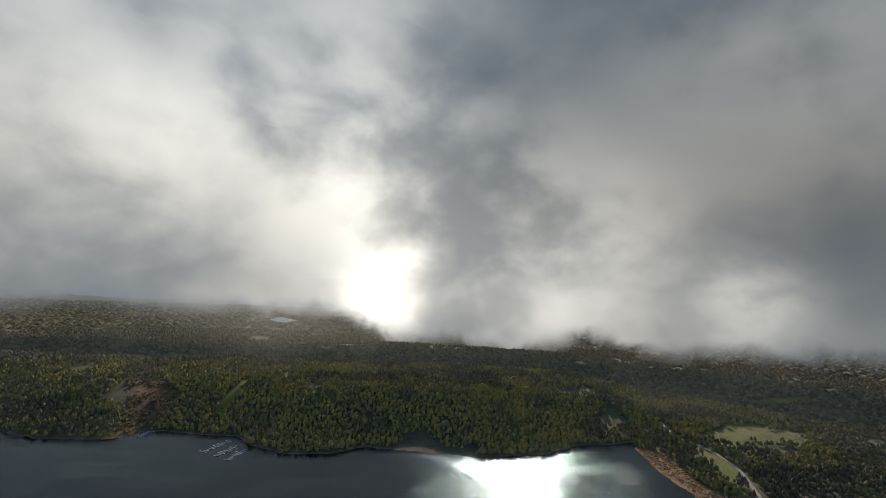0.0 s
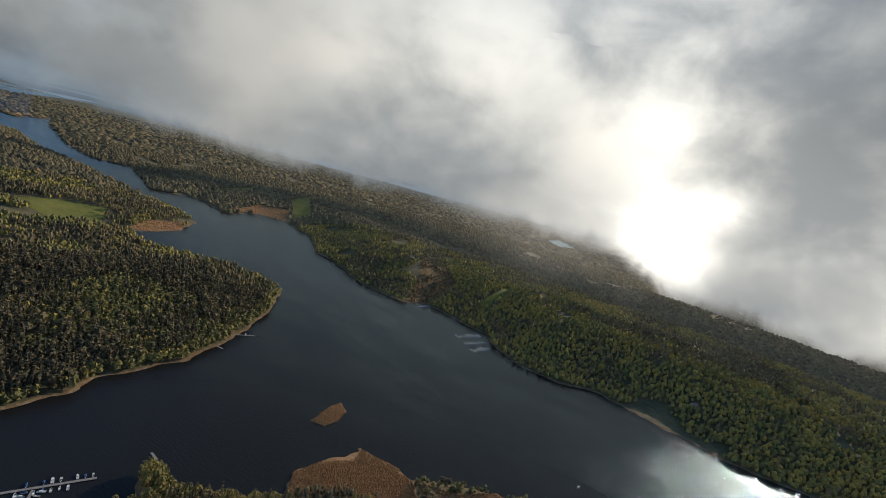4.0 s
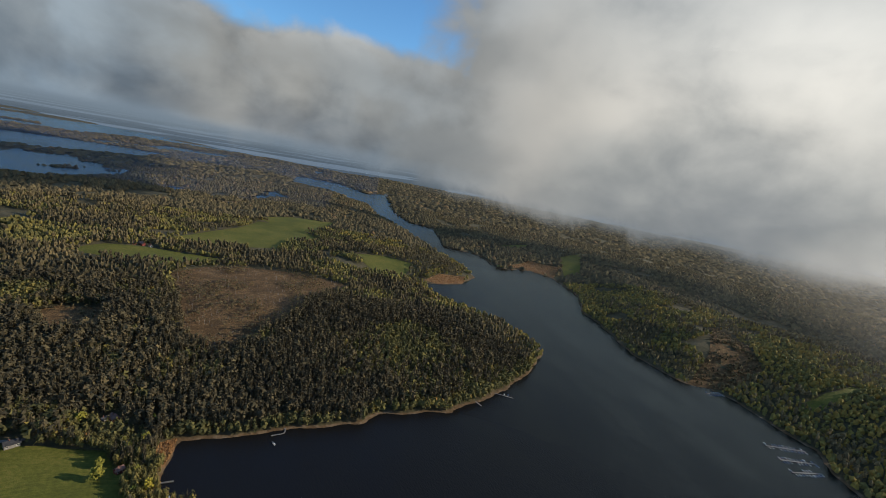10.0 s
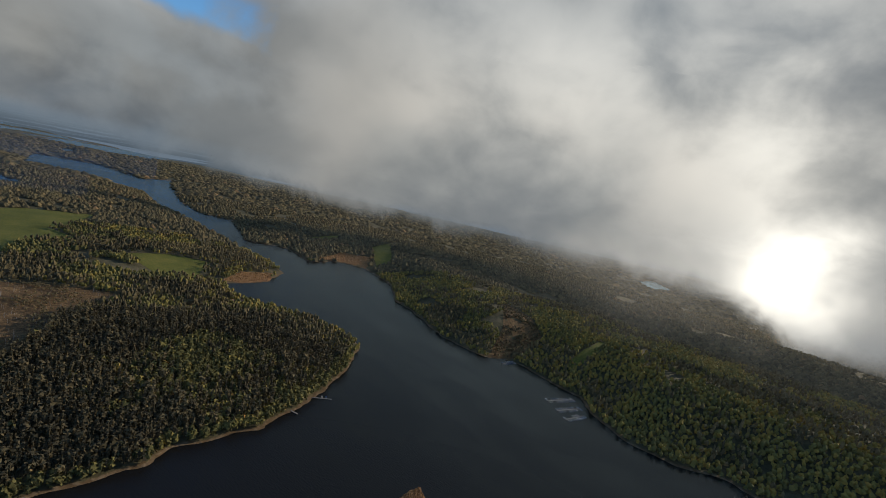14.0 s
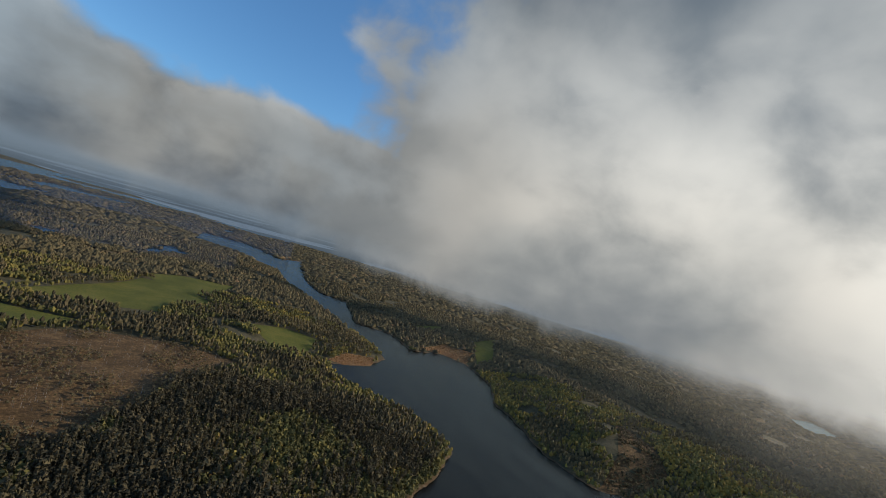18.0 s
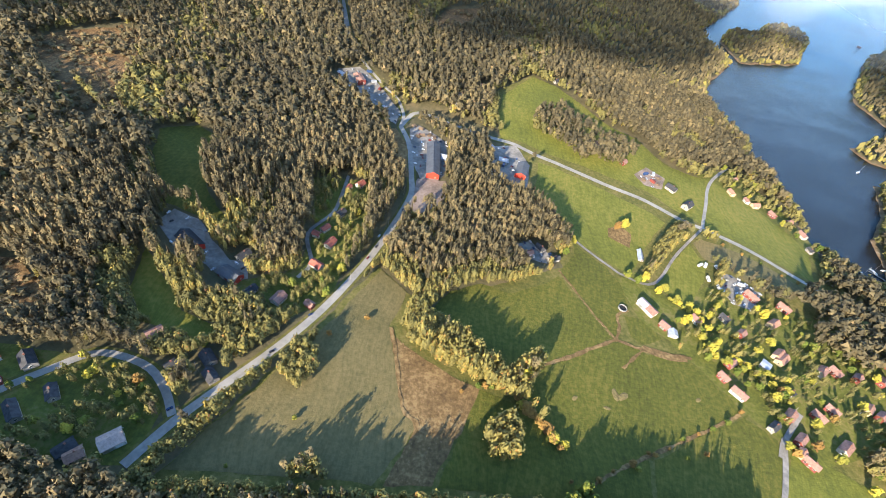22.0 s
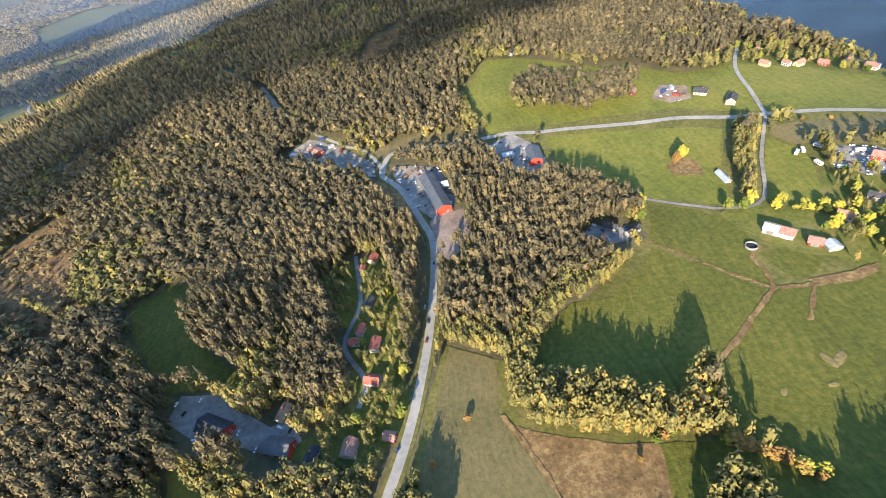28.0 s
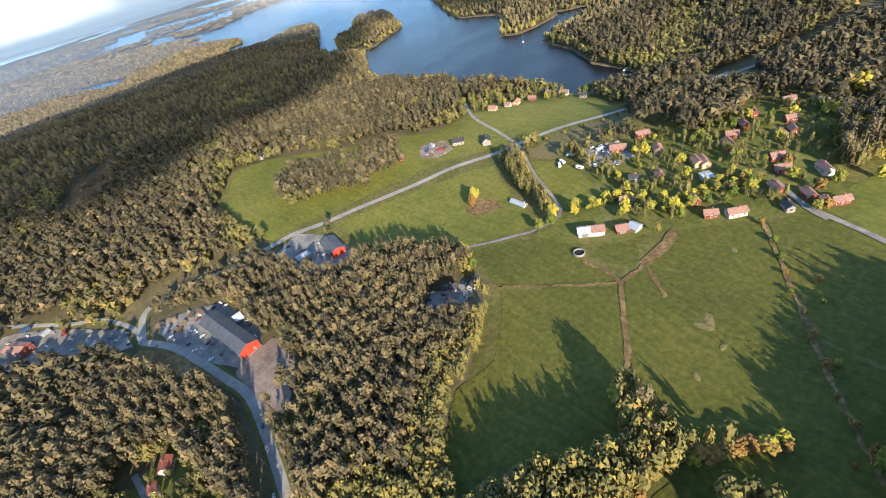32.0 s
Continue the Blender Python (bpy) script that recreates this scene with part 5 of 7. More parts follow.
# ---- things: helpers ----
def part(name, bm_, material, parent, label=""):
    me = bpy.data.meshes.new(name)
    bm_.to_mesh(me)
    bm_.free()
    me.materials.append(material)
    ob = new(name, me)
    ob.parent = parent
    return tagged(ob, label)


def box(bm_, x0, x1, y0, y1, z0, z1, bevel=0.0):
    r_ = bmesh.ops.create_cube(bm_, size=1, matrix=Matrix.Translation(((x0 + x1) / 2, (y0 + y1) / 2, (z0 + z1) / 2)) @ Matrix.Diagonal((x1 - x0, y1 - y0, z1 - z0, 1)))
    if bevel:
        edges = {e for v in r_["verts"] for e in v.link_edges}
        bmesh.ops.bevel(bm_, geom=list(edges), offset=bevel, segments=1, affect="EDGES")
    return bm_


def prism(bm_, outline, x0, x1):
    """A solid whose cross-section in y and z is the outline, from x0 to x1."""
    a = [bm_.verts.new((x0, y, z)) for y, z in outline]
    b_ = [bm_.verts.new((x1, y, z)) for y, z in outline]
    n_ = len(a)
    bm_.faces.new(a)
    bm_.faces.new(b_[::-1])
    for i in range(n_):
        bm_.faces.new((a[i], b_[i], b_[(i + 1) % n_], a[(i + 1) % n_]))
    bmesh.ops.recalc_face_normals(bm_, faces=bm_.faces)
    return bm_


def tube(bm_, x, y, z0, z1, r0, r1=None, sides=8):
    bmesh.ops.create_cone(bm_, cap_ends=True, segments=sides, radius1=r0, radius2=r0 if r1 is None else r1, depth=z1 - z0, matrix=Matrix.Translation((x, y, (z0 + z1) / 2)))
    return bm_


def ground_pose(x, y, a, lift=0.35):
    return pose(x, y, float(height(x, y)) + lift, 0, 0, a)


def plain(name, c, rough=0.7, metal=0.0, spread_=0.12, scale=0.6):
    lo, hi = tuple(v * (1 - spread_ * 2) for v in c), tuple(min(1, v * (1 + spread_ * 1.5)) for v in c)
    return surface(name, [(0, lo), (0.5, c), (1, hi)], scale, rough, 0.0, metal=metal)


WALL_WHITE = plain("white wooden cladding", (0.42, 0.4, 0.36))
WALL_RED = plain("falu red cladding", (0.19, 0.045, 0.034))
WALL_YELLOW = plain("ochre cladding", (0.4, 0.31, 0.19))
WALL_GREY = plain("grey cladding", (0.26, 0.24, 0.22))
WALL_BRIGHT = plain("bright red sheet cladding", (0.45, 0.05, 0.03), 0.5)
TILE = plain("salmon roof tiles", (0.25, 0.14, 0.11), 0.85, 0, 0.2, 0.8)
TILE_RED = plain("red roof tiles", (0.27, 0.085, 0.06), 0.8, 0, 0.2, 0.8)
TILE_ORANGE = plain("orange roof tiles", (0.31, 0.17, 0.12), 0.85, 0, 0.18, 0.8)
ROOF_DARK = plain("dark felt roof", (0.045, 0.045, 0.048), 0.85, 0, 0.25, 0.5)
ROOF_METAL = plain("dark grey sheet roof", (0.075, 0.08, 0.088), 0.6, 0.0, 0.15, 0.25)
ROOF_PALE = plain("pale sheet roof", (0.36, 0.38, 0.41), 0.45, 0.2, 0.12, 0.4)
ROOF_PINK = plain("weathered pinkish tiles", (0.42, 0.3, 0.25), 0.85, 0, 0.15, 0.8)
BRICK = plain("chimney brick", (0.22, 0.1, 0.07))
FRAME = plain("white paint", (0.78, 0.77, 0.74), 0.5)
DOOR = plain("brown door paint", (0.16, 0.09, 0.05), 0.5)
PANE = surface("window glass", [(0, (0.02, 0.025, 0.03)), (1, (0.05, 0.055, 0.06))], 0.5, 0.08, spec=0.6)
TIMBER = plain("grey weathered timber", (0.2, 0.185, 0.165), 0.9, 0, 0.2, 1.0)
BARK = plain("tree bark", (0.09, 0.065, 0.045), 0.95)
RUBBER = plain("tyre rubber", (0.02, 0.02, 0.02), 0.9)
HULL = plain("white gelcoat", (0.62, 0.62, 0.61), 0.25)
DECK = plain("pale boat deck", (0.5, 0.45, 0.37), 0.6)
CANVAS = plain("blue boat canvas", (0.03, 0.08, 0.2), 0.8)
STEEL = plain("galvanised steel", (0.45, 0.46, 0.47), 0.4, 0.8)

HOUSE_LOOKS = {  # walls, roof, label
    "w": (WALL_WHITE, TILE, "white wooden house with a salmon tiled gable roof"),
    "d": (WALL_GREY, ROOF_DARK, "grey house with a dark felt gable roof"),
    "f": (WALL_RED, TILE, "falu red wooden house with a faded tiled roof"),
    "o": (WALL_YELLOW, TILE_ORANGE, "ochre house with an orange tiled roof"),
    "r": (WALL_WHITE, TILE_RED, "white house with a bright red tiled roof")}
TEMPLATES = {}


def opening(root, kind, x, y, turn, z, w, h_):
    """A window or door that stands a little proud of a wall: its frame, with pane and bars or leaf."""
    m_ = pose(x, y, z, 0, 0, turn)
    bm_ = bmesh.new()
    for x0, x1, z0, z1 in ((-w / 2, w / 2, 0, 0.09), (-w / 2, w / 2, h_ - 0.09, h_), (-w / 2, -w / 2 + 0.09, 0.09, h_ - 0.09), (w / 2 - 0.09, w / 2, 0.09, h_ - 0.09)):
        box(bm_, x0, x1, -0.06, 0.05, z0, z1)
    ob = part(kind, bm_, FRAME, root)
    ob.matrix_basis = m_
    bm_ = box(bmesh.new(), -w / 2 + 0.09, w / 2 - 0.09, -0.03, 0.03, 0.09, h_ - 0.09)
    part("pane" if kind == "window" else "door_leaf", bm_, PANE if kind == "window" else DOOR, ob)


def house(l, w, look_):
    """A gabled house: walls, two roof slopes, chimney, windows and a door."""
    walls, roof, label = HOUSE_LOOKS[look_]
    root = new("house")
    tagged(root, label, "house")
    eave, rise = (3.2 if l * w < 80 else 3.9), w * 0.36
    part("wall", prism(bmesh.new(), [(-w / 2, -0.6), (w / 2, -0.6), (w / 2, eave), (0, eave + rise), (-w / 2, eave)], -l / 2, l / 2), walls, root)
    over, th = 0.55, 0.2
    for s in (1, -1):
        y1 = w / 2 + over
        z1 = eave - over * rise / (w / 2)
        prof = [(0, eave + rise + 0.03), (s * y1, z1 + 0.03), (s * y1, z1 + 0.03 + th), (0, eave + rise + 0.03 + th)]
        part("roof_slope", prism(bmesh.new(), prof, -l / 2 - over, l / 2 + over), roof, root)
    bm_ = box(bmesh.new(), l * 0.12 - 0.4, l * 0.12 + 0.4, -0.35, 0.35, eave + rise * 0.7, eave + rise + 1.1)
    box(bm_, l * 0.12 - 0.47, l * 0.12 + 0.47, -0.42, 0.42, eave + rise + 1.1, eave + rise + 1.22)
    part("chimney", bm_, BRICK, root)
    for s, turn in ((-1, 0), (1, 180)):
        for k in (-0.32, 0.32):
            opening(root, "window", k * l, s * (w / 2 + 0.02), turn, 1.1, 1.3, 1.3)
    opening(root, "door", 0, -(w / 2 + 0.02), 0, 0.1, 1.1, 2.1)
    for s, turn in ((-1, -90), (1, 90)):
        opening(root, "window", s * (l / 2 + 0.02), 0, turn, 1.1, 1.5, 1.3)
    return root


def place(key, build, m_, group=""):
    """The thing of that key at the pose m_: built at its first use, copied after that."""
    if key in TEMPLATES:
        return copy_thing(TEMPLATES[key], m_)
    TEMPLATES[key] = ob = build()
    ob.matrix_basis = m_
    return tagged(ob, group=group)


for rows, group in HOUSE_ROWS:
    for x, y, a, l, w, look_ in rows:
        l, w = l * 0.72, w * 0.72
        ob = place((l, w, look_), lambda: house(l, w, look_), ground_pose(x, y, a))
        tagged(ob, group=group)


def hall(name, at, label, walls, roof, eave=4.6, pitch=0.22, gable=None, gates=2, split=0.0, second=None, category="shed"):
    """A long farm or workshop building: walls, gable ends, roof slopes with a ridge cap, gates and windows."""
    x, y, a, l, w, _ = at
    if name != "long_shed":
        l, w, eave = l * 0.82, w * 0.8, eave * 0.85
    root = new(name)
    root.matrix_basis = ground_pose(x, y, a)
    tagged(root, label, category)
    rise = w * pitch
    outline = [(-w / 2, -0.8), (w / 2, -0.8), (w / 2, eave), (0, eave + rise), (-w / 2, eave)]
    part("wall", prism(bmesh.new(), outline, -l / 2, l / 2), walls, root)
    if gable:
        for s in (-1, 1):
            part("gable_wall", prism(bmesh.new(), [(p * 0.995, q if q < 0 else q - 0.03) for p, q in outline], s * (l / 2 + 0.03), s * (l / 2 + 0.15)), gable, root, "bright red sheet gable")
    over, th = 0.6, 0.22
    spans = [(-l / 2 - over, l / 2 + over, roof)] if not split else [(-l / 2 - over, -l / 2 + l * split, second), (-l / 2 + l * split + 0.02, l / 2 + over, roof)]
    for s in (1, -1):
        y1, z1 = w / 2 + over, eave - over * pitch * 2
        for x0, x1, mat in spans:
            n_ = max(1, round((x1 - x0) / 6))
            for k in range(n_):
                u0, u1 = x0 + (x1 - x0) * k / n_, x0 + (x1 - x0) * (k + 1) / n_ - 0.04
                prof = [(0, eave + rise + 0.03), (s * y1, z1 + 0.03), (s * y1, z1 + 0.03 + th), (0, eave + rise + 0.03 + th)]
                part("roof_sheet", prism(bmesh.new(), prof, u0, u1), mat, root)
    part("ridge_cap", box(bmesh.new(), -l / 2 - over, l / 2 + over, -0.3, 0.3, eave + rise + th - 0.02, eave + rise + th + 0.1), roof, root)
    for k in range(gates):
        u = l * ((k + 0.5) / gates - 0.5)
        bm_ = box(bmesh.new(), u - 1.9, u + 1.9, -w / 2 - 0.12, -w / 2 - 0.02, 0.1, min(3.8, eave - 0.3), 0.03)
        part("gate", bm_, FRAME if k % 2 else STEEL, root)
        opening(root, "window", u + 3.2 if l / gates > 8 else u + 2.6, w / 2 + 0.02, 180, 1.6, 1.4, 1.0)
    opening(root, "door", l * 0.5 + 0.17, w * 0.2, 90, 0.1, 1.1, 2.1)
    return root


hall("long_shed", LONG_SHED, "long dark-roofed workshop shed with bright red gables", WALL_GREY, ROOF_METAL, 5.6, 0.2, WALL_BRIGHT, 5)
hall("gate_shed", GATE_SHED, "dark-roofed hall with bright red gable by the meadow", WALL_GREY, ROOF_METAL, 5.4, 0.2, WALL_BRIGHT, 3)
hall("depot_hall", DEPOT, "storage hall with a salmon sheet roof", WALL_RED, TILE_ORANGE, 5.0, 0.12, None, 3)
hall("barn", BARN_LONG, "long barn with a half white and half salmon roof", WALL_WHITE, TILE, 4.2, 0.3, None, 2, 0.5, ROOF_PALE, "barn")
hall("barn", BARN_SHORT, "short outhouse with a salmon roof beside the barn", WALL_RED, TILE, 3.4, 0.3, None, 1, category="barn")
hall("barn", BARN_GREY, "small outhouse with a pale sheet roof", WALL_WHITE, ROOF_PALE, 3.4, 0.25, None, 1, category="barn")
hall("barn", FARM_BARN_DARK, "dark-roofed barn with red ends at the forest edge", WALL_RED, ROOF_DARK, 4.4, 0.3, WALL_BRIGHT, 2, category="barn")
hall("barn", FARM_BARN_RED, "red barn with a grey roof in the farm yard", WALL_RED, ROOF_METAL, 4.4, 0.3, WALL_BRIGHT, 2, category="barn")
hall("row_house", ROW_HOUSE, "long low house with a brick-red roof", WALL_WHITE, TILE_RED, 3.4, 0.3, None, 2, category="house")
hall("villa", WHITE_VILLA, "white plastered villa with a pale pinkish roof", WALL_WHITE, ROOF_PINK, 4.8, 0.28, None, 2, category="house")
hall("harbour_hall", HARBOUR_HALL, "long dark boat hall beside the harbour", WALL_RED, ROOF_DARK, 4.6, 0.25, None, 4)
hall("harbour_store", HARBOUR_STORE, "dark store hall among parked cars", WALL_GREY, ROOF_DARK, 5.0, 0.22, None, 3)
hall("workshop", SMALL_WORKSHOP, "low workshop with a pale blue-grey roof", WALL_WHITE, ROOF_PALE, 3.2, 0.08, None, 1)
hall("storage_tent", YARD_TENT, "white storage tent beside the long shed", ROOF_PALE, ROOF_PALE, 3.0, 0.35, None, 1)
hall("storage_shed", CONTAINER_SHED, "pale sheet-roofed shed in the wood", WALL_GREY, ROOF_PALE, 3.0, 0.1, None, 1)
hall("greenhouse_tunnel", TUNNEL_GREENHOUSE, "long white plastic greenhouse tunnel", ROOF_PALE, ROOF_PALE, 1.6, 0.35, None, 1)
hall("storage_shed", FLAT_STORE, "pale flat-roofed store at the yard's edge", WALL_GREY, ROOF_PALE, 3.0, 0.06, None, 2)
hall("yard_hall", YARD_HALL, "white-roofed hall in the roadside yard", WALL_WHITE, ROOF_PALE, 3.8, 0.12, None, 1)


# ---- cars ----
CAR_PAINT = [plain(f"{n_} car paint", c, 0.3, 0.1, 0.05) for n_, c in (("white", (0.75, 0.75, 0.75)), ("silver", (0.45, 0.46, 0.48)), ("black", (0.03, 0.03, 0.035)), ("red", (0.2, 0.03, 0.03)), ("blue", (0.03, 0.06, 0.14)), ("grey", (0.16, 0.165, 0.17)))]
CAR_NAMES = ["white", "silver", "black", "red", "blue", "grey"]


def car(k):
    """A small car: body with bevelled edges, glazed cabin, roof and four wheels."""
    root = tagged(new("car"), f"{CAR_NAMES[k]} car parked on gravel or standing on the road", "car", "cars")
    body = prism(bmesh.new(), [(-2.2, 0.35), (2.15, 0.35), (2.2, 0.75), (1.2, 0.95), (-2.1, 1.0), (-2.25, 0.7)], -0.88, 0.88)
    ob = part("body", body, CAR_PAINT[k], root)
    part("cabin", prism(bmesh.new(), [(-1.95, 0.98), (1.0, 0.95), (0.35, 1.42), (-1.45, 1.45)], -0.78, 0.78), PANE, root, "dark glazed cabin")
    part("roof", prism(bmesh.new(), [(-1.5, 1.44), (0.4, 1.41), (0.3, 1.5), (-1.35, 1.53)], -0.7, 0.7), CAR_PAINT[k], root)
    for sx in (-1, 1):
        for y in (-1.35, 1.35):
            bm_ = bmesh.new()
            bmesh.ops.create_cone(bm_, cap_ends=True, segments=10, radius1=0.33, radius2=0.33, depth=0.22, matrix=pose(sx * 0.8, y, 0.33, 0, 90, 0))
            part("wheel", bm_, RUBBER, root)
    return root


rng = random.Random(12)


def park(poly, count, a, rows=2):
    """Cars in loose ranks inside a yard."""
    px, py = np.array(poly).T
    spots = []
    for _ in range(count * 30):
        x, y = rng.uniform(px.min(), px.max()), rng.uniform(py.min(), py.max())
        if inside(np.array([x]), np.array([y]), poly)[0] and all(math.hypot(x - u, y - v) > r_ - 3.5 for u, v, r_ in SPOTS) and all(math.hypot(x - u, y - v) > 4.6 for u, v in spots):
            spots.append((x, y))
            if len(spots) == count:
                break
    for x, y in spots:
        k = rng.choice((0, 0, 0, 1, 1, 2, 5, 3, 4, 0, 1))
        place(("car", k), lambda: car(k), ground_pose(x, y, a + rng.choice((0, 0, 90)) + rng.uniform(-10, 10), 0.58) @ Matrix.Diagonal((0.86, 0.86, 0.86, 1)))


for poly, count, a in ((HARBOUR_YARD, 34, 30), (GRAVEL_YARD, 34, 190), (SCRAPYARD, 32, 40), (PARKING, 14, 260), (DEPOT_YARD, 30, 35), (FARM_YARD, 10, 60), (WOOD_YARD, 8, 30), (BUILDING_SITE, 5, 20)):
    park(poly, count, a)
for x, y in ROAD_CARS:
    place(("car", (x + y) % 6), lambda: car((x + y) % 6), ground_pose(x, y, -15 if y > 120 else -40, 0.68) @ Matrix.Diagonal((0.86, 0.86, 0.86, 1)))


# ---- boats and piers ----
def boat(l, w, look_):
    """A motor boat: hull with a pointed bow, deck, cabin with windscreen, outboard."""
    root = tagged(new("motor_boat"), {"open": "white open motor boat moored at a jetty", "cabin": "white cabin cruiser moored at a jetty", "cover": "white boat under a blue canvas cover"}[look_], "boat", "moored boats")
    rows = [(-l / 2, w * 0.42), (-l * 0.1, w * 0.5), (l * 0.22, w * 0.42), (l * 0.4, w * 0.2), (l / 2, 0.02)]
    bm_ = bmesh.new()
    ring = []
    for x, half in rows:
        ring.append([bm_.verts.new(p) for p in ((x, -half, 0.75 + 0.2 * (x > 0)), (x, -half * 0.6, -0.2), (x, half * 0.6, -0.2), (x, half, 0.75 + 0.2 * (x > 0)))])
    for a, b_ in zip(ring, ring[1:]):
        for i in range(3):
            bm_.faces.new((a[i], a[i + 1], b_[i + 1], b_[i]))
    bm_.faces.new(ring[0])
    part("hull", bm_, HULL, root)
    part("deck", prism(bmesh.new(), [(-w * 0.4, 0.6), (w * 0.4, 0.6), (w * 0.4, 0.66), (-w * 0.4, 0.66)], -l * 0.47, l * 0.2), DECK if look_ != "cover" else CANVAS, root)
    if look_ == "cabin":
        bm_ = box(bmesh.new(), -l * 0.12, l * 0.24, -w * 0.33, w * 0.33, 0.66, 1.75, 0.12)
        part("cabin", bm_, HULL, root)
        part("windscreen", prism(bmesh.new(), [(-w * 0.3, 1.2), (w * 0.3, 1.2), (w * 0.28, 1.6), (-w * 0.28, 1.6)], l * 0.2, l * 0.26), PANE, root)
    elif look_ == "open":
        part("windscreen", prism(bmesh.new(), [(-w * 0.35, 0.66), (w * 0.35, 0.66), (w * 0.3, 1.2), (-w * 0.3, 1.2)], l * 0.1, l * 0.14), PANE, root)
        part("seat", box(bmesh.new(), -l * 0.3, -l * 0.15, -w * 0.3, w * 0.3, 0.66, 0.95, 0.05), FRAME, root)
    else:
        part("canopy", prism(bmesh.new(), [(-w * 0.42, 0.66), (w * 0.42, 0.66), (0, 1.5)], -l * 0.45, l * 0.25), CANVAS, root)
    bm_ = box(bmesh.new(), -l / 2 - 0.45, -l / 2 - 0.02, -0.22, 0.22, 0.1, 1.1, 0.06)
    part("outboard_motor", bm_, RUBBER, root)
    return root


def pier(line, width, label, category="jetty"):
    """A jetty on piles: deck boards in stretches and round posts."""
    root = tagged(new("jetty"), label, category, "jetties")
    pts = curve_points(line, 4.0) if len(line) > 2 else [Vector(line[0]).lerp(Vector(line[1]), i / 12) for i in range(13)]
    for a, b_ in zip(pts, pts[1:]):
        d = b_ - a
        if d.length < 0.05:
            continue
        m_ = pose(a.x, a.y, 0.45, 0, 0, math.degrees(math.atan2(d.y, d.x)))
        part("deck_section", box(bmesh.new(), 0, d.length - 0.04, -width / 2, width / 2, 0, 0.16), TIMBER, root).matrix_basis = m_
        bm_ = tube(bmesh.new(), 0.1, width / 2 - 0.15, -1.6, 0.0, 0.14)
        part("pile", tube(bm_, 0.1, -width / 2 + 0.15, -1.6, 0.0, 0.14), TIMBER, root).matrix_basis = m_
    return root


def moor(line, gap, full, sides=(1, -1), far=1.0):
    """Boats lying at right angles to a jetty."""
    pts = curve_points(line, gap) if len(line) > 2 else None
    a, b_ = Vector(line[0]), Vector(line[-1])
    n_ = int((b_ - a).length / gap)
    for i in range(n_):
        q, d = (a.lerp(b_, (i + 0.5) / n_), (b_ - a).normalized()) if not pts else (pts[min(i, len(pts) - 2)], (pts[min(i + 1, len(pts) - 1)] - pts[min(i, len(pts) - 2)]).normalized())
        for s in sides:
            if rng.random() < full:
                l, look_ = rng.choice(((5.2, "open"), (6.2, "cover"), (7.2, "cabin"), (5.2, "cover"), (6.2, "open")))
                c = q + Vector((-d.y, d.x)) * s * (1.4 + l / 2)
                a_ = math.degrees(math.atan2(d.y, d.x)) + 90 * s + rng.uniform(-7, 7) + rng.choice((0, 180))
                place(("boat", l, look_), lambda: boat(l, l * 0.36, look_), pose(c.x, c.y, 0.05, 0, 0, a_) @ Matrix.Diagonal((0.86, 0.86, 0.86, 1)))


def longer(line, k):
    (x0, y0), (x1, y1) = line[0], line[-1]
    return [(x0, y0), (x0 + (x1 - x0) * k, y0 + (y1 - y0) * k)]


for line, w, gap, full in ((PONTOON_MAIN, 2.2, 4.2, 0.55), (longer(PONTOON_B, 2.4), 2.0, 3.4, 0.92), (longer(PONTOON_C, 2.2), 2.0, 3.4, 0.85), (longer(PONTOON_D, 2.0), 2.0, 3.4, 0.9), (longer(PONTOON_E, 1.6), 1.8, 4.0, 0.6)):
    pier(line, w, "grey timber pontoon of the marina")
    moor(line, gap, full)
for line, w in ((PIER_A, 2.0), (PIER_B, 1.8), (PIER_C, 1.4), (PIER_D, 1.6), (PIER_E, 1.6), (PIER_F, 1.6), (PIER_L, 1.8), (PIER_M, 1.6)):
    pier(line, w, "small grey timber jetty on the shore")
for line in (PIER_G, PIER_H, PIER_I, PIER_J, PIER_K):
    pier(line, 2.4, "long grey pontoon with moored boats")
    moor(line, 5.0, 0.8)
for line, full in ((PIER_B, 0.5), (PIER_E, 0.5), (PIER_F, 0.6)):
    moor(line, 4.5, full, (1,))


def yacht():
    root = tagged(new("sailing_yacht"), "white sailing yacht with a bare mast at anchor", "boat", "yachts")
    bm_ = bmesh.new()
    ring = [[bm_.verts.new(p) for p in ((x, -h_, 1.0), (x, -h_ * 0.4, -0.3), (x, h_ * 0.4, -0.3), (x, h_, 1.0))] for x, h_ in ((-4.5, 1.0), (-1, 1.5), (2, 1.2), (4, 0.5), (5, 0.03))]
    for a, b_ in zip(ring, ring[1:]):
        for i in range(3):
            bm_.faces.new((a[i], a[i + 1], b_[i + 1], b_[i]))
    bm_.faces.new(ring[0])
    part("hull", bm_, HULL, root)
    part("deck", prism(bmesh.new(), [(-1.0, 0.9), (1.0, 0.9), (1.0, 0.97), (-1.0, 0.97)], -4.3, 2.2), DECK, root)
    part("cabin", box(bmesh.new(), -1.2, 2.0, -0.8, 0.8, 0.97, 1.5, 0.12), HULL, root)
    part("mast", tube(bmesh.new(), 0.8, 0, 0.97, 13, 0.09, 0.06), STEEL, root)
    part("boom", box(bmesh.new(), -3.4, 0.8, -0.08, 0.08, 1.9, 2.1), CANVAS, root)
    return root


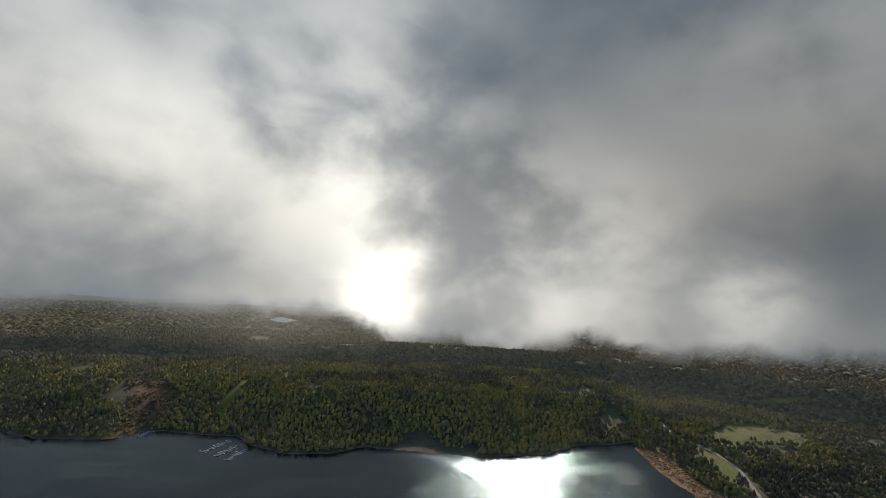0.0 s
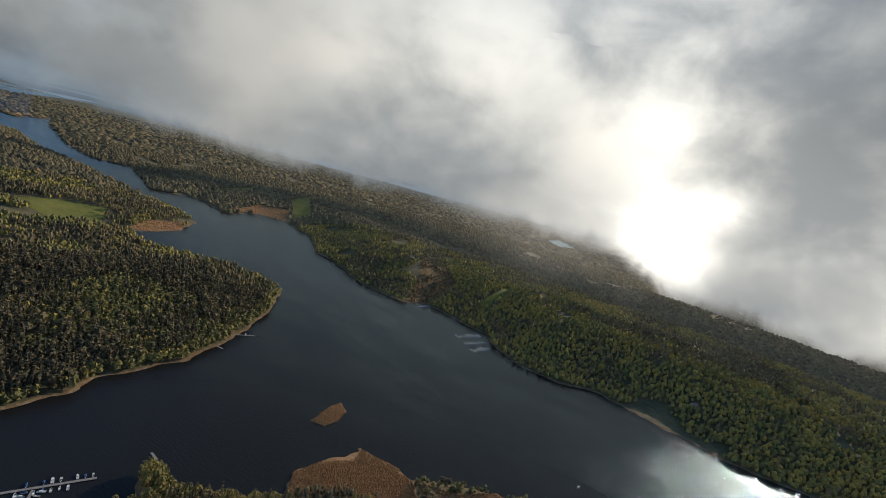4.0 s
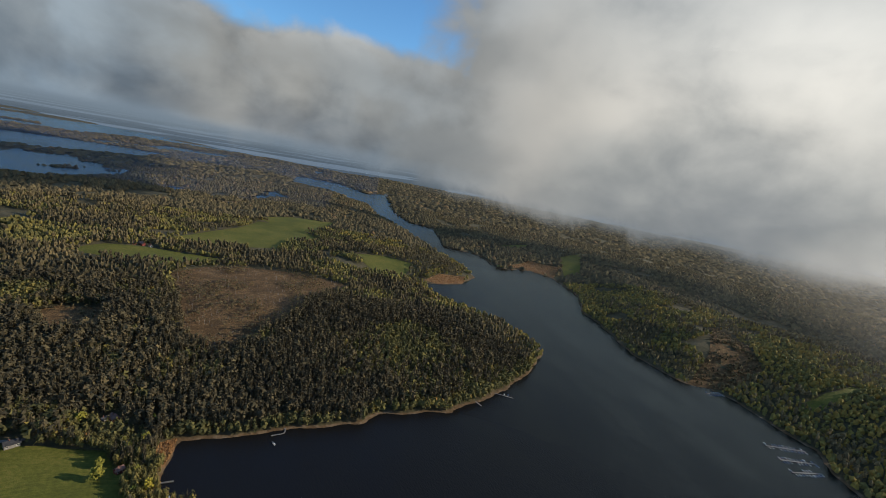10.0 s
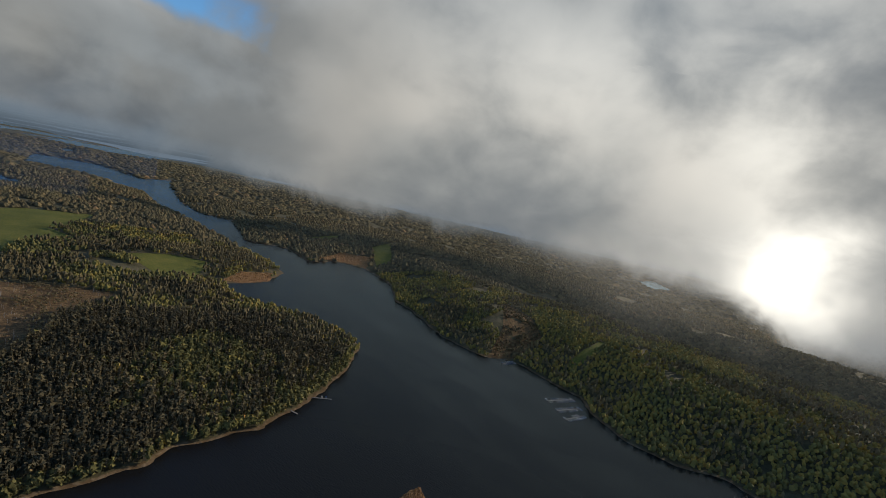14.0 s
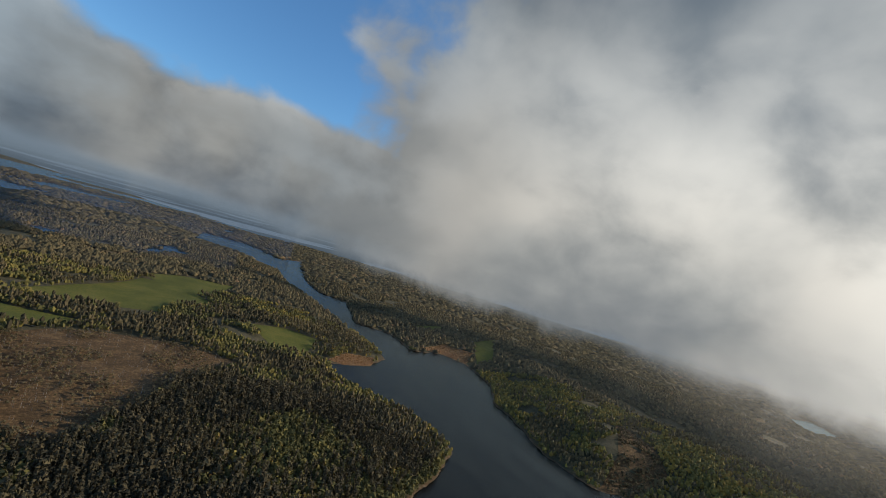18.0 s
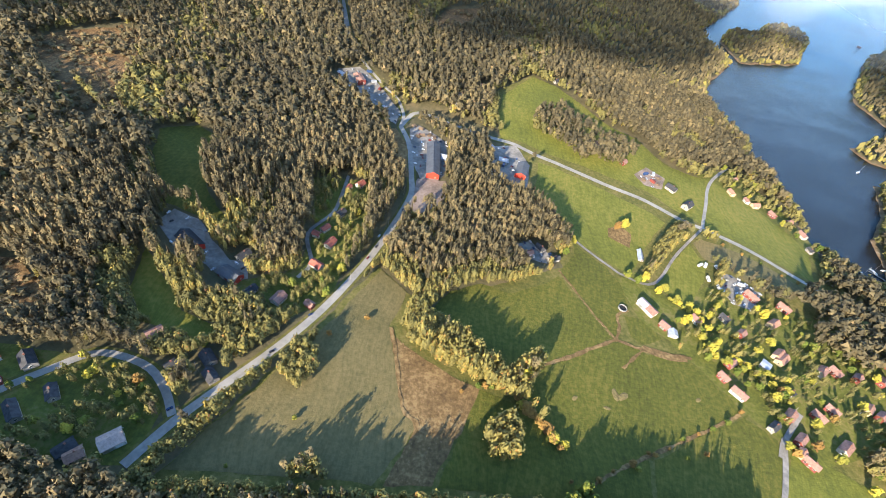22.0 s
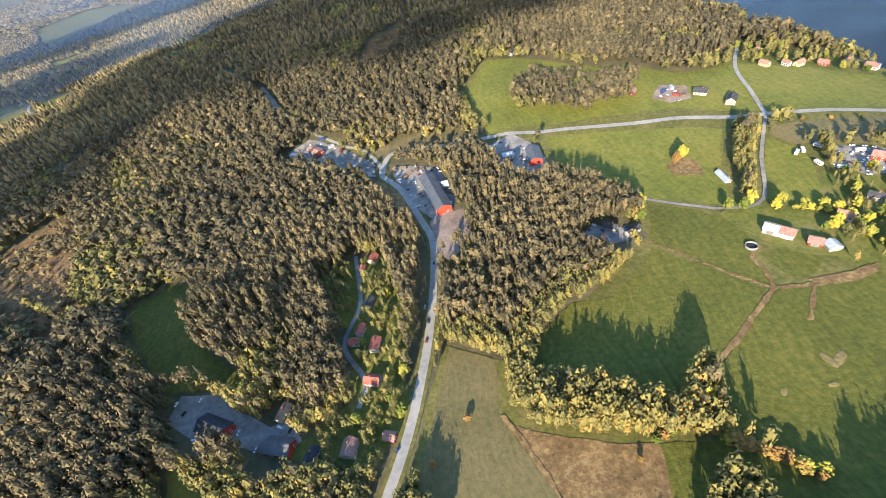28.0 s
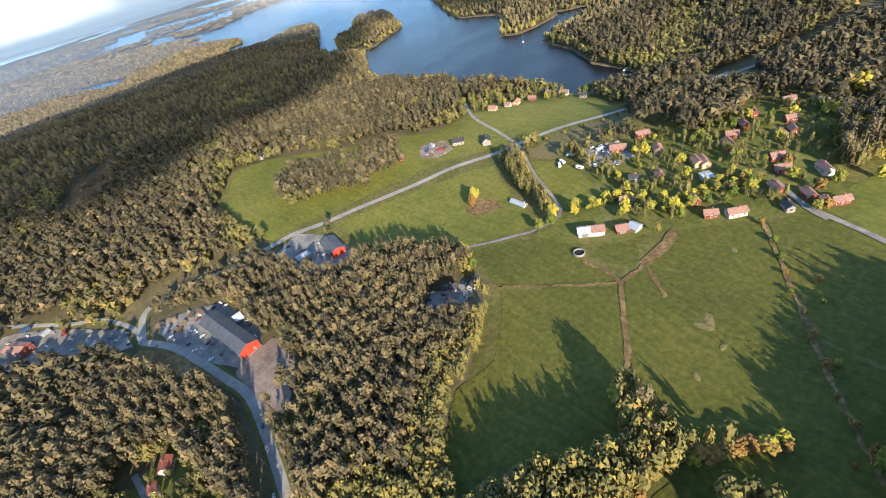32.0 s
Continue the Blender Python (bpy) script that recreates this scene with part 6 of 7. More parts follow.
for i, (x, y) in enumerate(YACHTS[:4]):
    place("yacht", yacht, pose(x, y, 0.05, 0, 0, 40 + 70 * i))
for i, (x, y) in enumerate(YACHTS[4:]):
    place(("boat", 6.2, "open"), lambda: boat(6.2, 2.2, "open"), pose(x, y, 0.05, 0, 0, 20 + 50 * i))


# ---- yard things ----
EARTH = plain("heaped earth", (0.15, 0.115, 0.045), 1.0, 0, 0.25, 0.5)
CONCRETE = plain("concrete", (0.22, 0.215, 0.2), 0.9)
LOG_END = plain("sawn logs", (0.17, 0.12, 0.08), 0.9, 0, 0.25, 1.2)


def mound(x, y, l, w, h_, seed):
    """A low heap of earth with weeds, uneven round its rim."""
    r_ = random.Random(seed)
    bm_ = bmesh.new()
    bmesh.ops.create_icosphere(bm_, subdivisions=3, radius=1)
    for v in bm_.verts:
        v.co = Vector((v.co.x * l, v.co.y * w, max(v.co.z, -0.15) * h_)) * r_.uniform(0.9, 1.1)
    root = tagged(new("earth_mound"), "low brown earth mound overgrown with weeds", "mound", "mounds")
    root.matrix_basis = ground_pose(x, y, r_.uniform(0, 180), 0.3)
    part("heap", bm_, EARTH, root)


for i, (x, y) in enumerate(MOUNDS):
    mound(x, y, 4.5 if i in (0, 3) else 2.4, 2.2 if i in (0, 3) else 1.3, 0.4, i)


def tank():
    root = tagged(new("slurry_tank"), "round concrete slurry tank with a dark inside", "tank")
    bm_ = bmesh.new()
    n_, rings = 24, ((3.4, 0), (3.4, 1.6), (3.1, 1.6), (3.1, 0.5))
    rows_ = [[bm_.verts.new((r_ * math.cos(k * 2 * math.pi / n_), r_ * math.sin(k * 2 * math.pi / n_), z)) for k in range(n_)] for r_, z in rings]
    for a, b_ in zip(rows_, rows_[1:]):
        for k in range(n_):
            bm_.faces.new((a[k], a[(k + 1) % n_], b_[(k + 1) % n_], b_[k]))
    part("rim", bm_, CONCRETE, root)
    part("slurry", tube(bmesh.new(), 0, 0, 0.3, 0.5, 3.08, sides=24), RUBBER, root, "dark slurry surface")
    return root


place("tank", tank, ground_pose(*TANK[0], 0))


def log_pile():
    """A stack of logs in rows, each a round stem of its own."""
    root = tagged(new("log_pile"), "stack of brown sawn logs on bare earth", "log pile", "log piles")
    r_ = random.Random(4)
    for row in range(4):
        for k in range(9 - row):
            bm_ = bmesh.new()
            rad = r_.uniform(0.2, 0.27)
            bmesh.ops.create_cone(bm_, cap_ends=True, segments=8, radius1=rad, radius2=rad * 0.85, depth=r_.uniform(4.6, 5.6), matrix=pose(0, (k - (8 - row) / 2) * 0.52, 0.24 + row * 0.43, 0, 90, 0))
            part("log", bm_, LOG_END, root)
    return root


for i, (x, y) in enumerate(LOG_PILES):
    place("log_pile", log_pile, ground_pose(x, y, 25 + 37 * i, 0.55))


def container(k):
    paint = (CAR_PAINT[4], ROOF_PALE, WALL_RED)[k]
    root = tagged(new("container"), ("blue", "pale grey", "rusty red")[k] + " steel shipping container in a yard", "container", "containers")
    bm_ = bmesh.new()
    side = [(-3.0 + i * 0.25, 1.2 + (0.04 if i // 2 % 2 else -0.02)) for i in range(25)]
    ring = side + [(x, -y) for x, y in side[::-1]]
    low, high = [[bm_.verts.new((x, y, z)) for x, y in ring] for z in (0.1, 2.6)]
    bm_.faces.new(low[::-1])
    bm_.faces.new(high)
    for i in range(len(ring)):
        bm_.faces.new((low[i], low[(i + 1) % len(ring)], high[(i + 1) % len(ring)], high[i]))
    bmesh.ops.recalc_face_normals(bm_, faces=bm_.faces)
    part("body", bm_, paint, root)
    for s in (-1, 1):
        part("door", box(bmesh.new(), 3.01, 3.08, s * 0.6 - 0.55, s * 0.6 + 0.55, 0.2, 2.5), paint, root)
    return root


for i, (x, y) in enumerate(CONTAINERS):
    place(("container", i % 3), lambda: container(i % 3), ground_pose(x, y, 30 + 50 * (i % 4), 0.58))


def trailer():
    root = tagged(new("caravan"), "white caravan parked at the yard's edge", "caravan", "caravans")
    part("body", box(bmesh.new(), -3.0, 3.0, -1.15, 1.15, 0.55, 2.6, 0.25), HULL, root)
    part("window_band", box(bmesh.new(), -2.2, 2.2, -1.18, 1.18, 1.5, 2.05, 0.05), PANE, root)
    part("tow_bar", box(bmesh.new(), 3.0, 4.3, -0.1, 0.1, 0.5, 0.62), STEEL, root)
    for s in (-1, 1):
        bm_ = bmesh.new()
        bmesh.ops.create_cone(bm_, cap_ends=True, segments=10, radius1=0.35, radius2=0.35, depth=0.2, matrix=pose(0, s * 1.0, 0.35, 90, 0, 0))
        part("wheel", bm_, RUBBER, root)
    return root


for i, (x, y) in enumerate(TRAILERS):
    place("trailer", trailer, ground_pose(x, y, 40 + 25 * i, 0.4))


# ---- single trees ----
def crown_paint(name, stops):
    m_ = bpy.data.materials.new(name)
    m_.use_nodes = True
    n_ = Net(m_.node_tree)
    b_ = n_.nodes["Principled BSDF"]
    info = n_.add("ShaderNodeObjectInfo").outputs["Random"]
    isle = n_.add("ShaderNodeNewGeometry")
    v = n_.math("ADD", n_.math("MULTIPLY", info, 0.75), n_.math("MULTIPLY", isle.outputs["Random Per Island"], 0.3))
    n_.put(b_.inputs["Base Color"], n_.ramp(v, stops))
    b_.inputs["Roughness"].default_value, b_.inputs["Specular IOR Level"].default_value = 0.9, 0.15
    return m_


CROWNS = {"yellow": crown_paint("yellow leaves", [(0, (0.15, 0.15, 0.03)), (0.5, (0.24, 0.215, 0.036)), (1, (0.36, 0.29, 0.04))]),
          "green": crown_paint("green leaves", [(0, (0.05, 0.075, 0.015)), (0.5, (0.1, 0.12, 0.022)), (1, (0.17, 0.16, 0.03))]),
          "orange": crown_paint("orange leaves", [(0, (0.14, 0.085, 0.028)), (0.5, (0.2, 0.115, 0.034)), (1, (0.24, 0.155, 0.045))])}
TREE_WORDS = {"yellow": "round broadleaf tree in bright yellow autumn leaf", "green": "round green broadleaf tree turning yellow", "orange": "rust-orange autumn tree in a hedge"}


def tree(kind, seed):
    """A broadleaf tree, 1 m high: tapered trunk, limbs and a crown of many ragged tufts."""
    r_ = random.Random(seed)
    root = tagged(new("tree"), TREE_WORDS[kind], "tree", "single trees")
    p, f = stem(0.022, 0.55, 6)
    me = mesh_from("trunk", p, f, BARK)
    ob = new("trunk", me)
    ob.parent = root
    for k in range(2):
        a = k * 2.9 + r_.uniform(-0.4, 0.4)
        q = Matrix.Translation((0, 0, 0.3)) @ Euler((0, radians(38), a)).to_matrix().to_4x4()
        p, f = stem(0.011, 0.32, 4)
        p = np.array([tuple(q @ Vector(v)) for v in p])
        ob = new("limb", mesh_from("limb", p, f, BARK))
        ob.parent = root
    parts = [tuft(r_, (0, 0, 0.58), 0.25, 1.25, 8)]
    for k in range(34):
        z = r_.uniform(0.28, 0.9)
        rad = 0.34 * math.sqrt(max(0.1, 1 - ((z - 0.55) / 0.42) ** 2)) * r_.uniform(0.35, 1.0)
        a = k * 2.4 + r_.uniform(-0.4, 0.4)
        parts.append(tuft(r_, (rad * math.cos(a), rad * math.sin(a), z), r_.uniform(0.07, 0.13), 0.9, 5, 2, 0.35))
    p, f = joined(parts)
    ob = new("crown", mesh_from("crown", p, f, CROWNS[kind]))
    ob.parent = root
    return root


def set_tree(x, y, kind, tall, wide=1.0):
    v = rng.randrange(3)
    m_ = ground_pose(x, y, rng.uniform(0, 360), 0.0) @ Matrix.Diagonal((tall * wide, tall * wide, tall, 1))
    ob = place(("tree", kind, v), lambda: tree(kind, v * 7 + len(kind)), m_)
    ob.matrix_basis = m_


for x, y in LONE_TREES:
    set_tree(x, y, rng.choice(("yellow", "green", "orange")), rng.uniform(10, 15), 0.75)
for x, y in LONE_BUSHES:
    set_tree(x, y, rng.choice(("orange", "orange", "green")), rng.uniform(3, 5.5), 1.0)
for x, y in LONE_BAY:
    set_tree(x, y, rng.choice(("yellow", "green", "yellow")), rng.uniform(9, 14), 0.9)
for line, gap, kinds, tall in ((HEDGE_ORANGE, 3.6, ("orange", "orange", "yellow"), (5, 11)), (HEDGE_FALLOW, 4.0, ("orange", "yellow", "green"), (3.5, 7)), (DITCH_HEDGE, 11, ("orange", "orange", "green"), (2.5, 5)),
                               (HEDGE_ROADSIDE, 15, ("orange", "green"), (2.5, 4.5)), (HEDGE_VILLAGE, 7.5, ("yellow", "yellow", "green"), (6, 9))):
    for q in curve_points(line, gap):
        set_tree(q.x + rng.uniform(-1.5, 1.5), q.y + rng.uniform(-1.5, 1.5), rng.choice(kinds), rng.uniform(*tall), 1.15)
for x, y in ((118, 22), (125, 29), (129, 23), (135, 21), (141, 19), (147, 16), (154, 19), (172, 9), (179, 7)):
    set_tree(x, y, "green", rng.uniform(20, 25), 0.5)
for x, y in ((204, 27), (209, 31), (213, 29), (100, 104), (96, 98), (104, 108), (93, 92)):
    set_tree(x, y, "yellow", rng.uniform(14, 18), 0.62)
for x, y in VILLAGE_TREES:
    set_tree(x, y, rng.choice(("yellow", "yellow", "yellow", "green", "orange")), rng.uniform(7.5, 11), 0.9)
for line in (VILLAGE_ROW, VILLAGE_HEDGE):
    for q in curve_points(line, 3.2):
        set_tree(q.x, q.y, "yellow", rng.uniform(4.5, 6.5), 1.15)
set_tree(401, 103, "yellow", 19, 0.95)
for poly, count in ((GARDEN_VILLAGE, 52), (GARDEN_HAMLET, 22), (GARDEN_WEST, 22), (GARDEN_SHORE, 18)):
    px, py = np.array(poly).T
    done = 0
    for _ in range(count * 20):
        x, y = rng.uniform(px.min(), px.max()), rng.uniform(py.min(), py.max())
        if done < count and inside(np.array([x]), np.array([y]), poly)[0] and all(math.hypot(x - u, y - v) > r_ - 1 for u, v, r_ in SPOTS):
            set_tree(x, y, rng.choice(("yellow", "yellow", "green", "green", "green", "green", "orange")), rng.uniform(5, 10), 0.85)
            done += 1


# ---- reeds and brush ----
def blades(name, poly, gap, tall, wide, material, label, seed, keep=1.0):
    """Clumps of upright stalks all over a bed, as one mesh."""
    r_ = np.random.default_rng(seed)
    px, py = np.array(poly).T
    x, y = np.meshgrid(np.arange(px.min(), px.max(), gap), np.arange(py.min(), py.max(), gap))
    x, y = x.ravel() + r_.uniform(-0.5, 0.5, x.size) * gap, y.ravel() + r_.uniform(-0.5, 0.5, x.size) * gap
    ok = inside(x, y, poly) & (r_.uniform(0, 1, x.size) < keep)
    x, y = x[ok], y[ok]
    s = r_.uniform(0.6, 1.3, x.size)
    q = random.Random(seed)
    kinds = [tuft(q, (0, 0, 0.4), 0.5, 1.1, 4, 2, 0.4) for _ in range(4)]
    if len(x):
        ob = plant(name, kinds, x, y, tall * s, wide * s, np.clip(r_.normal(0.5, 0.2, x.size), 0, 1), material, label, seed)
        tagged(ob, category="reeds")


REED_CLUMP = surface("reed stalks", [(0, (0.17, 0.08, 0.03)), (0.5, (0.3, 0.155, 0.058)), (1, (0.42, 0.25, 0.11))], 0.2, 1.0, attribute="tone")
BRUSH_CLUMP = surface("felled brush", [(0, (0.09, 0.055, 0.026)), (0.5, (0.17, 0.105, 0.05)), (1, (0.25, 0.165, 0.085))], 0.2, 1.0, attribute="tone")
for i, poly in enumerate(REEDS):
    big = i not in (3, 7, 9)
    blades("reed_stalks", poly, 1.35 if big else 4.0, 1.9, 1.4 if big else 4.5, REED_CLUMP, "rust-brown reeds along the shore", 60 + i)
for i, (poly, gap, keep) in enumerate(((CLEARCUT, 5.0, 0.5), (CLEARCUT_WEST, 4.0, 0.5), (CLEARCUT_SMALL, 5.0, 0.5), (FALLOW, 2.4, 0.4))):
    blades("dry_brush", poly, gap, 0.9, 1.7 if gap > 3 else 0.9, BRUSH_CLUMP, "brown brush and dry weeds on cleared ground", 80 + i, keep)
r = np.random.default_rng(91)
px, py = np.array(CLEARCUT).T
x, y = r.uniform(px.min(), px.max(), 4200), r.uniform(py.min(), py.max(), 4200)
ok = inside(x, y, CLEARCUT) & ((value_noise(x, y, 45, 33) + r.uniform(-0.2, 0.2, x.size) > 0.46))
x, y = x[ok], y[ok]
plant("seed_trees", NEAR["pine"], x, y, r.uniform(2.5, 8, x.size), r.uniform(6, 12, x.size), r.uniform(0.5, 1.0, x.size), SPRUCE_GREEN, "thin seed trees left standing on the clearing", 92)

r = np.random.default_rng(95)
x, y = r.uniform(px.min(), px.max(), 900), r.uniform(py.min(), py.max(), 900)
ok = inside(x, y, CLEARCUT)
SNAG = surface("bleached dead wood", [(0, (0.2, 0.17, 0.14)), (0.5, (0.32, 0.28, 0.24)), (1, (0.42, 0.38, 0.33))], 0.4, 0.95, attribute="tone")
plant("snags", [stem(0.012, 1.0)], x[ok], y[ok], r.uniform(2, 9, ok.sum()), r.uniform(6, 14, ok.sum()), r.uniform(0.2, 0.9, ok.sum()), SNAG, "bleached bare snags left on the clearing", 96)

# dry weeds along the ditches
r = np.random.default_rng(97)
for line, width in DITCHES:
    q = np.array([tuple(v) for v in curve_points(line, 0.9)])
    q = q + r.normal(0, width * 0.3, q.shape)
    plant("ditch_weeds", [tuft(random.Random(k), (0, 0, 0.4), 0.5, 1.1, 5, 2, 0.45) for k in range(4)], q[:, 0], q[:, 1], r.uniform(0.4, 1.0, len(q)), r.uniform(0.8, 1.7, len(q)), np.clip(r.normal(0.6, 0.25, len(q)), 0, 1), BRUSH_CLUMP, "dry brown weeds along a ditch in the pasture", 98)


def pole():
    """A wooden power-line pole: shaft, cross-arm and two insulators."""
    root = tagged(new("utility_pole"), "grey wooden utility pole with a cross-arm", "pole", "utility poles")
    part("shaft", tube(bmesh.new(), 0, 0, -0.5, 9.0, 0.16, 0.11), STAVE, root)
    part("cross_arm", box(bmesh.new(), -0.9, 0.9, -0.07, 0.07, 8.4, 8.55), STAVE, root)
    for u in (-0.75, 0.75):
        part("insulator", tube(bmesh.new(), u, 0, 8.55, 8.8, 0.07), STEEL, root)
    return root


STAVE = plain("bleached pole wood", (0.22, 0.2, 0.17), 0.9, 0, 0.15, 1.0)
for x, y, a in ((246, 205, 40), (258, 160, 30), (278, 112, 40), (300, 135, 40), (322, 118, 40), (340, 178, 40), (-21, 250, 80), (-24, 205, 85), (-36, 140, 110), (-66, 88, 130), (-98, 50, 130), (40, 372, 50)):
    place("pole", pole, ground_pose(x, y, a, 0.2))

# young growth that comes up on the felled ground
r = np.random.default_rng(101)
for poly in (CLEARCUT_WEST, CLEARCUT_HILL, CLEARCUT_SMALL, CLEARCUT_STRIP, CLEARCUT_LOW, CLEARCUT_MID, CLEARCUT_TOP, MARSH):
    qx, qy = np.array(poly).T
    count = int((qx.max() - qx.min()) * (qy.max() - qy.min()) / 38)
    x, y = r.uniform(qx.min(), qx.max(), count), r.uniform(qy.min(), qy.max(), count)
    ok = inside(x, y, poly) & (value_noise(x, y, 26, 34) + r.uniform(-0.25, 0.25, count) > 0.48)
    x, y = x[ok], y[ok]
    if len(x) > 12:
        plant("young_growth", HALF_WAY["leaf"], x, y, r.uniform(2, 8, len(x)), r.uniform(5, 10, len(x)), r.uniform(0.2, 0.9, len(x)), SPRUCE_GREEN, "young pines and birches on felled ground", 102)

# ---- low cloud ----
HIGH_CLOUD = (-200.0, -2300.0, 1400.0)
HIGH_CLOUDS = [(-1380, -2190, 640, 400, 10), (40, -2170, 850, 430, 10), (-1830, -2560, 420, 140, 59), (1200, -2750, 1150, 600, 5), (-2300, -1500, 700, 260, 30), (-2230, -2130, 420, 150, 35)]  # centre, half length and width, turn in degrees
m = bpy.data.materials.new("low cloud")
m.use_nodes = True
n = Net(m.node_tree)
n.nodes.clear()
pos = n.add("ShaderNodeNewGeometry").outputs["Position"]
way = n.vec("NORMALIZE", n.vec("SUBTRACT", pos, (0, -30, 270)))
col, cover, up, lump = cloud_look(n, way)
sep = n.add("ShaderNodeSeparateXYZ")
n.put(sep.inputs[0], pos)
flat = n.vec("NORMALIZE", n.vec("MULTIPLY", way, (1, 1, 0)))
south = n.vec("DOT_PRODUCT", flat, heading(172), out=1)
wisp = n.noise(pos, 0.0042, 7.0, 0.6, 0.5)
base = n.step(south, 0.0, 0.75, 250.0, 150.0)
dip = n.step(n.vec("DOT_PRODUCT", flat, heading(163), out=1), 0.96, 0.995, 0.0, 125.0)
dip = n.math("ADD", dip, n.step(n.vec("DOT_PRODUCT", flat, heading(134), out=1), 0.94, 0.99, 0.0, 70.0))
base = n.math("SUBTRACT", base, dip)
low = n.math("ADD", n.math("SUBTRACT", sep.outputs[2], base), n.math("MULTIPLY", n.math("SUBTRACT", wisp, 0.5), 190.0))
alpha = n.math("MULTIPLY", n.step(low, -50.0, 60.0), n.step(sep.outputs[2], 385.0, 305.0))
alpha = n.math("MULTIPLY", alpha, n.step(south, -0.25, 0.15))
em = n.add("ShaderNodeEmission")
n.put(em.inputs[0], col)
mixer = n.add("ShaderNodeMixShader")
for s, v in zip(mixer.inputs, (alpha, n.add("ShaderNodeBsdfTransparent").outputs[0], em.outputs[0])):
    n.put(s, v)
n.put(n.add("ShaderNodeOutputMaterial").inputs[0], mixer.outputs[0])
CLOUD = m
az = np.radians(np.arange(60, 301, 4.0))
rows = [(-math.sin(a) * 2100, math.cos(a) * 2100 - 30, z) for z in (20, 150, 250, 390) for a in az]
bank = new("cloud_bank", mesh_from("cloud_bank", rows, grid_faces(len(az), 4), CLOUD, True))
tagged(bank, "low grey cloud bank over the southern hills", "cloud", kind="structure")


# a higher cloud on the sunny side, whose shade lies over the northern hills
m = bpy.data.materials.new("high cloud")
m.use_nodes = True
n = Net(m.node_tree)
n.nodes.clear()
pos = n.add("ShaderNodeNewGeometry").outputs["Position"]
col, cover, up, lump = cloud_look(n, n.vec("NORMALIZE", n.vec("SUBTRACT", pos, (0, -30, 270))))
shape = n.noise(n.vec("MULTIPLY", pos, (1, 1, 0)), 0.0024, 7.0, 0.6, 0.4)
patches = 0.0
for cx, cy, rx, ry, turn in HIGH_CLOUDS:
    spin = n.add("ShaderNodeVectorRotate", rotation_type="Z_AXIS")
    n.put(spin.inputs["Vector"], n.vec("MULTIPLY", n.vec("SUBTRACT", pos, (cx, cy, 0)), (1, 1, 0)))
    spin.inputs["Angle"].default_value = radians(-turn)
    rim = n.vec("LENGTH", n.vec("MULTIPLY", spin.outputs[0], (1 / rx, 1 / ry, 0)), out=1)
    patches = n.math("MAXIMUM", patches, n.math("SUBTRACT", 1.35, rim))
alpha = n.step(n.math("ADD", patches, n.math("MULTIPLY", n.math("SUBTRACT", shape, 0.5), 1.1)), 0.3, 0.42)
em = n.add("ShaderNodeEmission")
n.put(em.inputs[0], col)
mixer = n.add("ShaderNodeMixShader")
for s, v in zip(mixer.inputs, (n.math("MULTIPLY", alpha, 0.9), n.add("ShaderNodeBsdfTransparent").outputs[0], em.outputs[0])):
    n.put(s, v)
n.put(n.add("ShaderNodeOutputMaterial").inputs[0], mixer.outputs[0])
xs, ys = np.meshgrid(np.linspace(-3000, 2700, 29) + HIGH_CLOUD[0], np.linspace(-1200, 1300, 17) + HIGH_CLOUD[1])
zs = HIGH_CLOUD[2] + 60 * (value_noise(xs, ys, 400, 41) - 0.5)
high = new("high_cloud", mesh_from("high_cloud", np.stack([xs, ys, zs], -1).reshape(-1, 3), grid_faces(29, 17), m, True))
tagged(high, "grey cloud sheet high on the sunny side", "cloud", kind="structure")

# thin mist that drifts below the cloud bank, lit through by the sun
m = bpy.data.materials.new("mist")
m.use_nodes = True
n = Net(m.node_tree)
n.nodes.clear()
pos = n.add("ShaderNodeNewGeometry").outputs["Position"]
sep = n.add("ShaderNodeSeparateXYZ")
n.put(sep.inputs[0], pos)
wisp = n.noise(pos, 0.0035, 6.0, 0.55, 0.6)
alpha = n.math("MULTIPLY", n.step(wisp, 0.4, 0.72, 0.01, 0.042), n.step(sep.outputs[2], 4.0, 60.0))
alpha = n.math("MULTIPLY", alpha, n.step(sep.outputs[2], 330.0, 230.0))
flat = n.vec("NORMALIZE", n.vec("MULTIPLY", pos, (1, 1, 0)))
alpha = n.math("MULTIPLY", alpha, n.step(n.vec("DOT_PRODUCT", flat, heading(172), out=1), 0.38, 0.7))
thick = n.math("MULTIPLY", n.step(n.vec("DOT_PRODUCT", flat, heading(174), out=1), 0.88, 0.99), n.step(sep.outputs[2], 70.0, 190.0))
alpha = n.math("MULTIPLY", alpha, n.math("ADD", 0.38, n.math("MULTIPLY", thick, 1.8)))
veil = n.add("ShaderNodeBsdfTranslucent")
veil.inputs[0].default_value = (0.85, 0.86, 0.88, 1)
mixer = n.add("ShaderNodeMixShader")
for s, v in zip(mixer.inputs, (alpha, n.add("ShaderNodeBsdfTransparent").outputs[0], veil.outputs[0])):
    n.put(s, v)
n.put(n.add("ShaderNodeOutputMaterial").inputs[0], mixer.outputs[0])
for far, lo, hi in ((1080, 95, 245), (1650, 70, 290)):
    az = np.radians(np.arange(lo, hi + 1, 5.0))
    rows = [(-math.sin(a) * far, math.cos(a) * far - 30, z) for z in (4, 120, 230, 335) for a in az]
    mist = new("mist", mesh_from("mist", rows, grid_faces(len(az), 4), m, True))
    tagged(mist, "thin drifting mist below the cloud bank", "mist", kind="structure")

